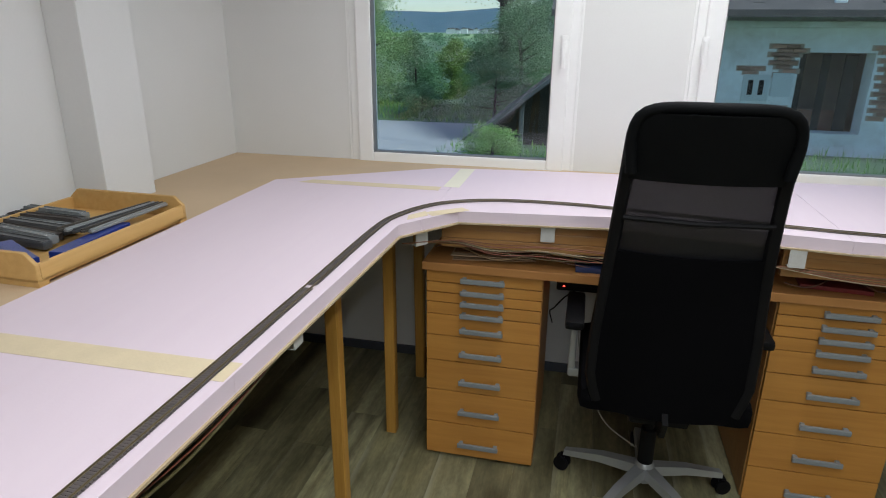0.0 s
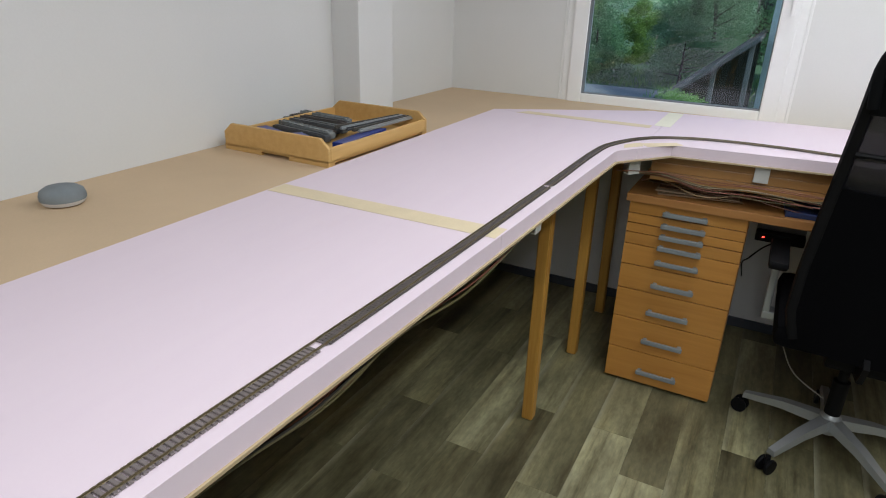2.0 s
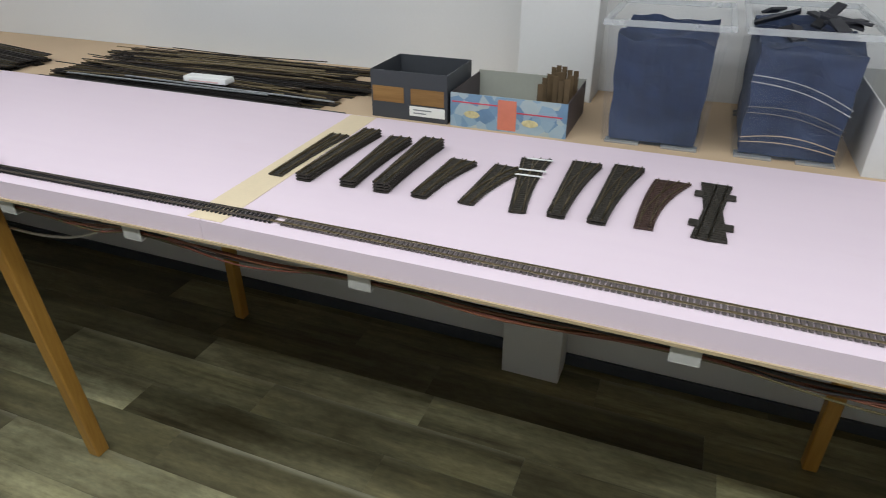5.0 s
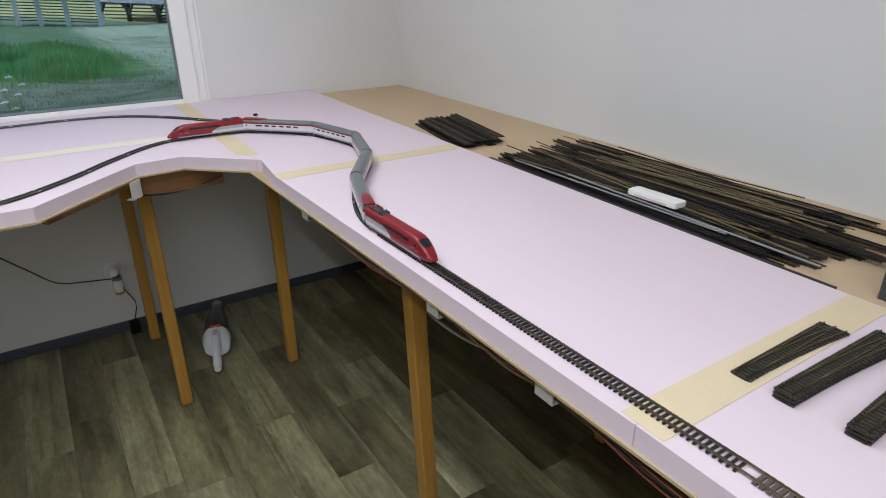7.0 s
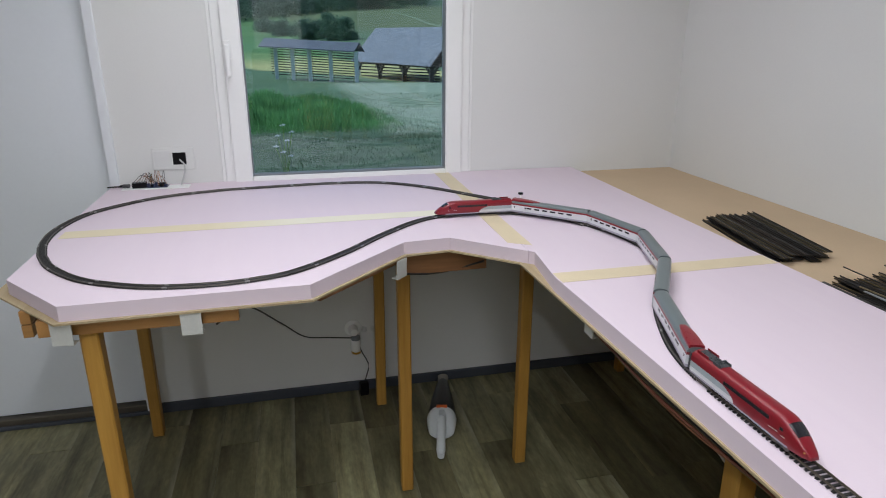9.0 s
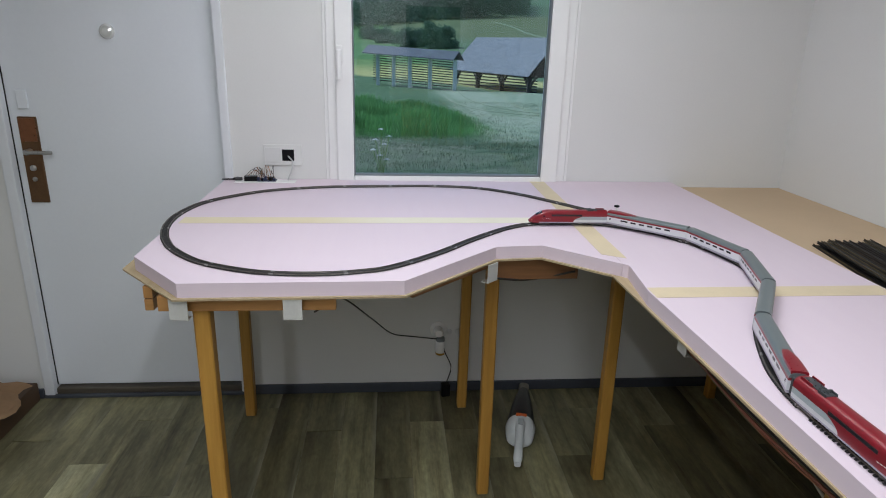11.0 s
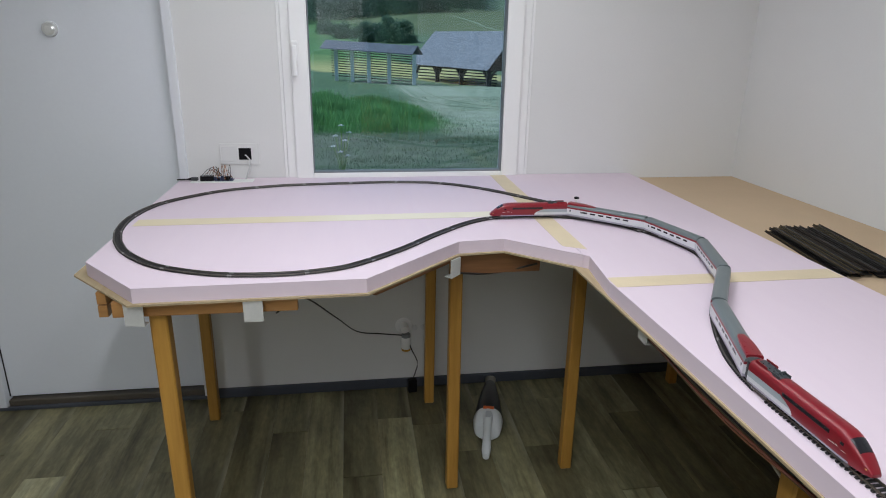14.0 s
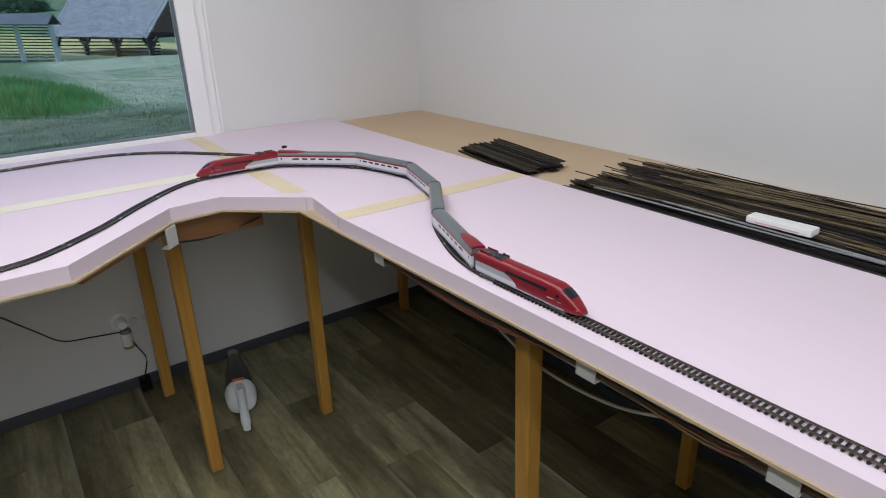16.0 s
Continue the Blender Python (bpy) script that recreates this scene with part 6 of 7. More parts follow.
# ---- hand vacuum cleaner standing against the wall ----
def vacuum():
    v = thing("hand_vacuum", "white and black hand vacuum cleaner lying nose to the wall", "vacuum cleaner", at=(1.166, 0.365, 0.0), turn=-14)
    white = surf("vac_white", (0.62, 0.65, 0.66), 0.03, 0.3, 8, 100, 0.0)
    smoke = surf("vac_smoked", (0.007, 0.007, 0.009), 0.2, 0.35, 8, 100, 0.0)

    def hull(st):
        bm = NB()
        rings = [[bm.verts.new((w * math.cos(a), y, z + h * math.sin(a))) for a in np.linspace(0, 2 * math.pi, 21)[:-1]] for y, w, z, h in st]
        for a, b in zip(rings, rings[1:]):
            for i in range(20):
                bm.faces.new((a[i], a[(i + 1) % 20], b[(i + 1) % 20], b[i]))
        bm.faces.new(rings[0])
        bm.faces.new(rings[-1])
        bmesh.ops.recalc_face_normals(bm, faces=bm.faces)
        return bm

    part("dust_bowl", hull([(-0.27, 0.022, 0.045, 0.020), (-0.21, 0.031, 0.052, 0.030), (-0.10, 0.046, 0.058, 0.046), (0.0, 0.055, 0.060, 0.054), (0.035, 0.057, 0.060, 0.055)]), smoke, v, "smoked dark dust bowl", True)
    part("nozzle", hull([(-0.345, 0.024, 0.032, 0.013), (-0.30, 0.024, 0.038, 0.016), (-0.268, 0.021, 0.045, 0.019)]), surf("vac_grey", (0.30, 0.28, 0.24), 0.1, 0.5), v, "pale grey nozzle", True)
    body = part("motor_body", hull([(0.036, 0.058, 0.060, 0.056), (0.05, 0.061, 0.060, 0.055), (0.085, 0.057, 0.050, 0.046), (0.105, 0.052, 0.043, 0.038), (0.110, 0.046, 0.042, 0.032)]), white, v, "white motor housing", True)
    part("handle", hull([(0.040, 0.022, 0.094, 0.020), (0.075, 0.021, 0.092, 0.020), (0.11, 0.018, 0.084, 0.018), (0.17, 0.016, 0.070, 0.016), (0.235, 0.018, 0.050, 0.017), (0.262, 0.013, 0.040, 0.012)]), white, v, "white handle", True)
    part("button", box(NB(), (-0.011, 0.060, 0.108), (0.011, 0.100, 0.114), 0.003), surf("vac_button", (0.45, 0.48, 0.5), 0.03, 0.3), body, "grey slide switch")
    part("release_catch", box(NB(), (-0.022, 0.030, 0.108), (0.022, 0.046, 0.119), 0.004), surf("vac_orange", (0.65, 0.13, 0.03), 0.05, 0.4), body, "orange release catch")


vacuum()

# ---- box with wrapping paper beside the door ----
bx = thing("wooden_chest", "low dark brown box beside the door", "box", at=(3.62, 0.20, 0.0))
part("body", box(NB(), (-0.37, -0.18, 0.0), (0.34, 0.18, 0.085), 0.004), surf("dark_brown_board", (0.075, 0.042, 0.022), 0.2, 0.6, 6, 90, 0.1), bx)
bm = NB()
gx, gy = 12, 10
grid = [[bm.verts.new((-0.31 + 0.36 * i / gx + 0.03 * math.sin(j * 0.9), -0.10 + 0.30 * j / gy, 0.098 + 0.050 * math.sin(math.pi * min(1, (i + 2) / (gx + 2))) * (1 - 0.75 * j / gy) + 0.014 * abs(math.sin(i * 0.8 + j * 0.5)) + 0.007 * math.cos(j * 1.3 + i))) for j in range(gy + 1)] for i in range(gx + 1)]
for i in range(gx):
    for j in range(gy):
        bm.faces.new((grid[i][j], grid[i + 1][j], grid[i + 1][j + 1], grid[i][j + 1]))
bmesh.ops.solidify(bm, geom=bm.faces[:], thickness=0.0012)
whole("wrapping_paper", bm, surf("kraft_paper", (0.42, 0.27, 0.15), 0.12, 0.75, 6, 60, 0.2), "crumpled brown wrapping paper on the box", "paper", at=(3.51, 0.235, 0.008))
whole("envelope", box(NB(), (-0.05, -0.035, 0), (0.05, 0.035, 0.003), 0.001), PAPER, "white envelope on the wrapping paper", "envelope", at=(3.37, 0.335, 0.137), turn=-25)


# ---- outside: meadow, road, old house, hayrack, hills ----
def land(x, y):
    """Height of the ground: falls off south of the house, then climbs to a wooded ridge; flat valley north."""
    if y < 2.6:
        d = 2.6 - y
        ds = (0.0, 12.0, 20.0, 40.0, 62.0, 80.0, 110.0, 150.0, 220.0, 320.0, 600.0, 1500.0, 4000.0)
        zs = (-0.6, -0.88, -1.15, -1.72, -2.55, -2.15, 0.2, 3.2, 8.4, 19.5, 50.0, 110.0, 110.0)
        z = float(np.interp(d, ds, zs))
        if d > 70:
            az = (1.73 - x) / d
            z += min(1.0, (d - 70) / 40) * 0.008 * d * math.tanh((az - 0.03) * 14)
        return z + 0.05 * math.sin(x * 0.31 + 1) * math.sin(y * 0.27) * min(1, d / 20)
    d = y - 4.2
    ds = (0.0, 20.0, 60.0, 800.0, 1400.0, 2400.0, 3200.0, 4000.0)
    z = float(np.interp(d, ds, (-0.7, -0.75, -1.5, -3.0, -3.0, 62.0, 95.0, 60.0)))
    if d > 1400:
        z += 0.006 * (d - 1400) * (math.sin(x * 0.0042 + 2.2) + 0.6 * math.sin(x * 0.011 + 0.5))
    if y < 7.6:
        z = -0.6 - 0.1 * (y - 2.6) / 5
    return z


def ground_grass():
    m, nt, b = material("meadow_ground")
    tc = nt.nodes.new("ShaderNodeTexCoord")
    sep = nt.nodes.new("ShaderNodeSeparateXYZ")
    nt.links.new(tc.outputs["Object"], sep.inputs[0])
    n1, n2 = noise_tex(nt, 0.09, 5), noise_tex(nt, 2.2, 10, 0.72)

    def op(kind, a, c=0.0):
        nd = nt.nodes.new("ShaderNodeMath")
        nd.operation = kind
        for i, v in enumerate((a, c)):
            if isinstance(v, (int, float)):
                nd.inputs[i].default_value = v
            else:
                nt.links.new(v, nd.inputs[i])
        return nd.outputs[0]

    def band(v, lo, hi, soft):
        out = None
        for edge, sgn in ((lo, 1), (hi, -1)):
            r = nt.nodes.new("ShaderNodeMapRange")
            r.inputs["From Min"].default_value = edge - soft
            r.inputs["From Max"].default_value = edge + soft
            r.inputs["To Min"].default_value, r.inputs["To Max"].default_value = (0, 1) if sgn > 0 else (1, 0)
            nt.links.new(v, r.inputs[0])
            out = r.outputs[0] if out is None else op("MULTIPLY", out, r.outputs[0])
        return out

    y = op("ADD", sep.outputs["Y"], op("MULTIPLY", n1, 6.0))
    x = op("ADD", sep.outputs["X"], op("MULTIPLY", n1, 5.0))
    col = ramp(nt, n1, [(0.3, (0.06, 0.105, 0.055)), (0.5, (0.085, 0.15, 0.08)), (0.7, (0.12, 0.185, 0.105))])
    col = mixed(nt, 0.5, col, ramp(nt, n2, [(0.42, (0.055, 0.095, 0.05)), (0.58, (0.14, 0.205, 0.115))]))
    mown = op("MULTIPLY", band(x, -60.0, 0.6, 1.2), band(y, -52.0, -12.0, 3.0))
    col = mixed(nt, op("MULTIPLY", mown, 0.75), col, ramp(nt, n2, [(0.42, (0.20, 0.25, 0.18)), (0.58, (0.36, 0.41, 0.30))]))
    near = band(y, -13.5, 1.5, 1.6)
    col = mixed(nt, op("MULTIPLY", near, 0.85), col, ramp(nt, n2, [(0.42, (0.040, 0.068, 0.040)), (0.58, (0.095, 0.135, 0.085))]))
    crop = band(op("ADD", y, op("MULTIPLY", x, 1.3)), -86.0, -65.0, 1.5)
    col = mixed(nt, crop, col, ramp(nt, n2, [(0.3, (0.30, 0.29, 0.12)), (0.7, (0.44, 0.42, 0.19))]))
    flank = op("MULTIPLY", band(y, -210.0, -84.0, 6.0), band(op("ADD", x, op("MULTIPLY", y, 0.055)), -6.0, 60.0, 1.5))
    hay = band(y, -230.0, -125.0, 8.0)
    col = mixed(nt, op("MULTIPLY", hay, 0.8), col, ramp(nt, n1, [(0.3, (0.08, 0.105, 0.05)), (0.7, (0.155, 0.175, 0.085))]))
    col = mixed(nt, op("MULTIPLY", flank, 0.8), col, ramp(nt, n1, [(0.3, (0.075, 0.165, 0.06)), (0.7, (0.13, 0.24, 0.085))]))
    valley = band(y, 230.0, 1000.0, 60.0)
    col = mixed(nt, valley, col, ramp(nt, noise_tex(nt, 0.012, 3), [(0.40, (0.12, 0.21, 0.09)), (0.50, (0.30, 0.40, 0.19)), (0.60, (0.20, 0.31, 0.13))]))
    # far northern hills: wooded, with the blue of distance haze mixed into the colour
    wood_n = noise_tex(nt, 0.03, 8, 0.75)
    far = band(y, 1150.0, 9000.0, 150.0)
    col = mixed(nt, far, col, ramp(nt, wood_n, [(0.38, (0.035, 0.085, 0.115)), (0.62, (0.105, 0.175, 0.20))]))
    n3 = noise_tex(nt, 30.0, 6, 0.7)
    col = mixed(nt, 0.6, col, ramp(nt, n3, [(0.38, (0.55, 0.58, 0.55)), (0.5, (1.0, 1.0, 1.0)), (0.62, (1.5, 1.45, 1.4))]), "MULTIPLY")
    nt.links.new(col, b.inputs["Base Color"])
    b.inputs["Roughness"].default_value = 0.9
    b.inputs["Specular IOR Level"].default_value = 0.1
    bumped(nt, b, n2, 0.7, 0.05)
    return m


def leafy(name, c, spread=0.45):
    """Foliage: every blade has its own tint, with a slow drift over the crown."""
    m, nt, b = material(name)
    geo = nt.nodes.new("ShaderNodeNewGeometry")
    lo, hi = tuple(v * (1 - spread) for v in c), tuple(v * (1 + spread) for v in c)
    col = ramp(nt, geo.outputs["Random Per Island"], [(0.0, lo), (0.6, c), (1.0, (hi[0] * 1.15, hi[1], hi[2] * 0.9))])
    col = mixed(nt, 0.45, col, ramp(nt, noise_tex(nt, 0.7, 4), [(0.35, lo), (0.65, hi)]))
    nt.links.new(col, b.inputs["Base Color"])
    b.inputs["Roughness"].default_value, b.inputs["Specular IOR Level"].default_value = 0.8, 0.15
    thin, mx = nt.nodes.new("ShaderNodeBsdfTranslucent"), nt.nodes.new("ShaderNodeMixShader")
    nt.links.new(col, thin.inputs["Color"])
    mx.inputs[0].default_value = 0.45
    nt.links.new(b.outputs[0], mx.inputs[1])
    nt.links.new(thin.outputs[0], mx.inputs[2])
    nt.links.new(mx.outputs[0], nt.nodes["Material Output"].inputs[0])
    return m


ASPHALT = surf("old_asphalt", (0.31, 0.31, 0.305), 0.12, 0.85, 0.6, 60, 0.3)
DIRT = surf("dry_track", (0.175, 0.225, 0.14), 0.2, 0.95, 1.5, 20, 0.4)
LEAF = leafy("leaf_green", (0.26, 0.44, 0.14), 0.3)
LEAFD = leafy("leaf_dark", (0.18, 0.33, 0.17), 0.3)
LEAFW = leafy("leaf_wood", (0.105, 0.185, 0.125))
LEAFL = leafy("leaf_light", (0.24, 0.38, 0.09), 0.3)
LEAFG = leafy("leaf_grey_green", (0.22, 0.35, 0.19), 0.3)
BARK = surf("tree_bark", (0.06, 0.045, 0.035), 0.4, 0.9, 3, 40, 0.6)
GRASSB = leafy("grass_blade", (0.155, 0.34, 0.125), 0.4)
SLATED = surf("dark_slate", (0.085, 0.095, 0.12), 0.25, 0.75, 1.5, 14, 0.2)
PLASTER = surf("crumbling_plaster", (0.90, 0.85, 0.79), 0.25, 0.9, 1.6, 9, 0.6)
BRICK = surf("weathered_brick", (0.56, 0.31, 0.22), 0.3, 0.9, 4, 40, 0.5, alter=0.45)
MORTAR = surf("sandy_mortar", (0.48, 0.36, 0.28), 0.25, 0.95, 3, 40, 0.5)
DARKW = wood("dark_weathered_wood", (0.025, 0.022, 0.02), (0.075, 0.065, 0.055), "X", 5, 0.85)
GREYW = wood("grey_weathered_wood", (0.09, 0.09, 0.085), (0.20, 0.20, 0.19), "Z", 5, 0.85)
SLATE = surf("grey_slate", (0.185, 0.205, 0.24), 0.12, 0.7, 1.2, 6, 0.0, alter=0.32)
LIMEW = surf("whitewashed_concrete", (0.62, 0.64, 0.62), 0.12, 0.85, 2, 20, 0.3)
ROOFT = surf("old_roof_tile", (0.10, 0.085, 0.075), 0.3, 0.85, 2, 20, 0.4)

gx = [-3800, -2600, -1700, -1100, -700, -450, -300, -200, -140, -100, -75] + [-60 + 3 * k for k in range(41)] + [75, 100, 140, 200, 300, 450, 700, 1100, 1700, 2600, 3800]
gy = [-3900, -2600, -1500, -900, -600, -420, -320, -260, -220, -180, -150, -130, -110, -95] + [-85 + 3 * k for k in range(29)] + [2.6, 7.6, 12, 16, 20, 26, 34, 44, 60, 90, 140, 220, 400, 800, 1150, 1400, 1600, 1850, 2100, 2400, 2800, 3200, 3900]
gx = [float(v) for v in gx]
gm = bpy.data.meshes.new("ground")
gm.from_pydata([(x, y, land(x, y)) for y in gy for x in gx], [],
               [(j * len(gx) + i, j * len(gx) + i + 1, (j + 1) * len(gx) + i + 1, (j + 1) * len(gx) + i) for j in range(len(gy) - 1) for i in range(len(gx) - 1)])
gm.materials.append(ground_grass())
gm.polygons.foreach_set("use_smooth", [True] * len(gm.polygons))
ground = tagged(new("ground", gm), "rolling green meadow with a yellow crop strip and haze-tinted far hills", "ground", kind="structure")

b = NB()
box(b, (-0.26, -0.26, -0.95), (4.26, 7.16, -0.12))
whole("plinth", b, PLASTER, "grey rendered plinth under the house walls", "plinth", kind="structure")


def drape(name, line, width, mat, label, category, lift=0.02):
    """A thin strip of road or rut that follows the ground, with sloped shoulders."""
    b = NB()
    pts = spline(line, 0.8)
    rings = []
    for i, p in enumerate(pts):
        d = (pts[min(i + 1, len(pts) - 1)] - pts[max(i - 1, 0)]).normalized()
        s = Vector((d.y, -d.x, 0))
        row = []
        for k, up in ((-0.5, -0.06), (-0.46, lift), (0.0, lift + 0.01), (0.46, lift), (0.5, -0.06)):
            q = p + s * (k * width)
            row.append(b.verts.new((q.x, q.y, max(land(q.x, q.y), land(p.x, p.y) - 0.1) + up)))
        rings.append(row)
    for r, q in zip(rings, rings[1:]):
        for k in range(4):
            b.faces.new((r[k], r[k + 1], q[k + 1], q[k]))
    bmesh.ops.recalc_face_normals(b, faces=b.faces)
    return whole(name, b, mat, label, category, kind="structure")


drape("road", [(-60.0, 18.9), (-30, 18.5), (-12, 18.2), (-5.5, 18.1), (-2.6, 18.1), (-1.0, 18.1)], 4.4, ASPHALT, "worn grey asphalt road past the house", "road", 0.03)
drape("forecourt", [(-2.2, 17.2), (-2.1, 14.0), (-2.0, 9.5)], 3.4, ASPHALT, "worn grey asphalt forecourt beside the house", "road", 0.045)
for off in (-0.75, 0.75):
    drape("dirt_track", [(-3.9 + off, -57.0), (-3.0 + off, -44), (-2.8 + off, -36), (-3.4 + off, -30), (-4.8 + off, -26.5), (-7.5 + off, -24.5)], 0.30, DIRT, "pale dry wheel track through the meadow", "track")
drape("dirt_track", [(-21.0, -222.0), (-25.0, -212.3), (-30.2, -196.1), (-31.2, -171.5), (-30.5, -144.9), (-34.0, -130.0)], 0.7, DIRT, "pale track along the hillside field", "track", 0.05)


def leaves(verts, faces, rnd, centre, r, count, size):
    """Adds a loose clump of leaf blades round a point."""
    for _ in range(count):
        u = Vector((rnd.gauss(0, 1), rnd.gauss(0, 1), rnd.gauss(0, 1))).normalized() * (r * rnd.uniform(0.35, 1.0))
        p = Vector(centre) + Vector((u.x, u.y, u.z * 0.8))
        a = Vector((rnd.gauss(0, 1), rnd.gauss(0, 1), rnd.gauss(0, 0.6))).normalized() * size * rnd.uniform(0.6, 1.3)
        c = a.cross(Vector((rnd.gauss(0, 1), rnd.gauss(0, 1), rnd.gauss(0, 1)))).normalized() * size * rnd.uniform(0.3, 0.6)
        k = len(verts)
        verts += [p - a, p + c, p + a, p - c]
        faces.append((k, k + 1, k + 2, k + 3))


def crown_mesh(name, verts, faces, mat):
    me = bpy.data.meshes.new(name)
    me.from_pydata([tuple(v) for v in verts], [], faces)
    me.materials.append(mat)
    return me


def tree(x, y, tall, wide, mat, label, seed, clumps=26, per=70, leaf=0.16, low=0.3, name="tree", bush=False):
    rnd = random.Random(seed)
    t = thing(name, label, "bush" if bush else "tree", at=(x, y, land(x, y)))
    b = NB()
    r0 = 0.03 * tall if not bush else 0.04
    lean = rnd.uniform(-0.05, 0.05) * tall
    pts = [Vector((lean * f * f, 0, tall * 0.75 * f)) for f in (0, 0.33, 0.66, 1)]
    for p, q, ra, rb in zip(pts, pts[1:], (1.2, 0.9, 0.6), (0.9, 0.6, 0.25)):
        d = q - p
        bmesh.ops.create_cone(b, cap_ends=True, segments=8, radius1=r0 * ra, radius2=r0 * rb, depth=d.length,
                              matrix=Matrix.Translation((p + q) / 2) @ d.to_track_quat("Z", "Y").to_matrix().to_4x4())
    cents = []
    for k in range(clumps):
        f = low + (1 - low) * (k + 0.5) / clumps
        reach = wide / 2 * math.sin(math.pi * min(0.97, 0.12 + 0.88 * (f - low) / (1 - low) * 0.95 + 0.04)) ** 0.6
        a = rnd.uniform(0, 6.28)
        c = Vector((lean * f + math.cos(a) * reach * rnd.uniform(0.3, 0.95), math.sin(a) * reach * rnd.uniform(0.3, 0.95), tall * (f - 0.04)))
        cents.append(c)
        if k % 3 == 0 and f < 0.9:
            s = Vector((lean * f * 0.6, 0, tall * f * 0.7))
            d = c - s
            bmesh.ops.create_cone(b, cap_ends=True, segments=5, radius1=r0 * 0.4, radius2=r0 * 0.1, depth=d.length,
                                  matrix=Matrix.Translation((s + c) / 2) @ d.to_track_quat("Z", "Y").to_matrix().to_4x4())
    part("trunk", b, BARK, t, smooth=True)
    vs, fs = [], []
    for c in cents:
        leaves(vs, fs, rnd, c, wide * rnd.uniform(0.15, 0.26), per, leaf)
    ob = new("crown", crown_mesh("crown", vs, fs, mat))
    ob.parent = t
    tagged(ob)
    return t


# north: roadside trees and bushes
tree(-5.9, 24.5, 5.6, 3.4, LEAF, "broad leafy green tree beyond the road", 1, 90, 520, 0.036, 0.06)
tree(-8.3, 26.5, 6.8, 4.2, LEAF, "tall leafy green tree beyond the road", 2, 90, 520, 0.04, 0.1)
tree(-6.7, 23.6, 3.6, 2.6, LEAF, "leafy green tree beyond the road", 13, 60, 420, 0.036, 0.04)
tree(-4.2, 25.5, 2.2, 2.0, LEAFD, "dark rounded roadside bush", 3, 40, 420, 0.036, 0.04, "bush", True)
tree(-5.3, 22.6, 1.6, 1.5, LEAFD, "low dark roadside bush", 4, 30, 320, 0.032, 0.04, "bush", True)
tree(-3.3, 27.0, 2.0, 1.5, LEAFL, "light green young bush", 5, 34, 360, 0.036, 0.04, "bush", True)
tree(-2.3, 27.5, 1.9, 2.2, LEAFD, "dark green bush below the tall tree", 6, 40, 380, 0.036, 0.04, "bush", True)
tree(-1.7, 29.0, 8.5, 4.2, LEAFD, "tall dark tree with a bare trunk", 7, 60, 420, 0.042, 0.5)
tree(0.3, 31.0, 7.0, 4.4, LEAFD, "dark dense tree behind the old house", 8, 100, 520, 0.045, 0.08)
tree(-0.9, 28.0, 3.4, 3.0, LEAFG, "grey-green young tree behind the old house", 14, 60, 420, 0.036, 0.05)
tree(0.02, 15.2, 0.62, 1.2, LEAF, "low green shrub beside the lean-to", 9, 30, 380, 0.02, 0.05, "bush", True)
tree(-0.9, 21.6, 1.5, 2.2, LEAFG, "grey-green shrub at the roadside", 10, 34, 320, 0.032, 0.05, "bush", True)
tree(-2.9, 21.4, 0.8, 1.5, LEAFG, "low grey-green shrub at the roadside", 12, 22, 240, 0.03, 0.05, "bush", True)

# distant hedges of the valley and the wood on the southern ridge
rnd = random.Random(21)
vs, fs = [], []
for _ in range(60):
    d = rnd.uniform(60, 420)
    x = 1.6 + rnd.uniform(-0.34, 0.02) * d
    for _ in range(3):
        leaves(vs, fs, rnd, (x + rnd.uniform(-2, 2), 4.2 + d, land(x, 4.2 + d) + rnd.uniform(0.4, 1.2)), rnd.uniform(0.8, 1.8), 90, 0.0008 * d + 0.1)
tagged(new("hedge", crown_mesh("hedge", vs, fs, LEAFD)), "green hedges scattered over the valley", "hedge", kind="stuff")
vs, fs = [], []
for _ in range(420):
    az = rnd.uniform(-0.12, 0.205)
    d = rnd.uniform(205, 270)
    d += 25 * az / 0.2
    x, y = 1.73 - az * d, 2.6 - d
    for k in range(4):
        h = 1.5 + k * rnd.uniform(1.8, 2.6)
        leaves(vs, fs, rnd, (x + rnd.uniform(-1, 1), y, land(x, y) + h), 2.6 - 0.35 * k, 60, 0.36)
tagged(new("wood", crown_mesh("wood", vs, fs, LEAFW)), "dark green mixed wood along the ridge", "wood", kind="stuff")
for az, d, tall, wide, seed in ((0.026, 120, 3.2, 5.0, 31), (0.062, 116, 4.2, 4.6, 32), (0.083, 114, 3.4, 4.6, 33), (-0.008, 135, 2.6, 5.5, 34), (0.045, 122, 2.6, 5.0, 35), (-0.03, 150, 2.4, 5.5, 36)):
    tree(1.73 - az * d, 2.6 - d, tall, wide, LEAFW, "dark bushy tree at the foot of the hill", seed, 30, 190, 0.14, 0.05)

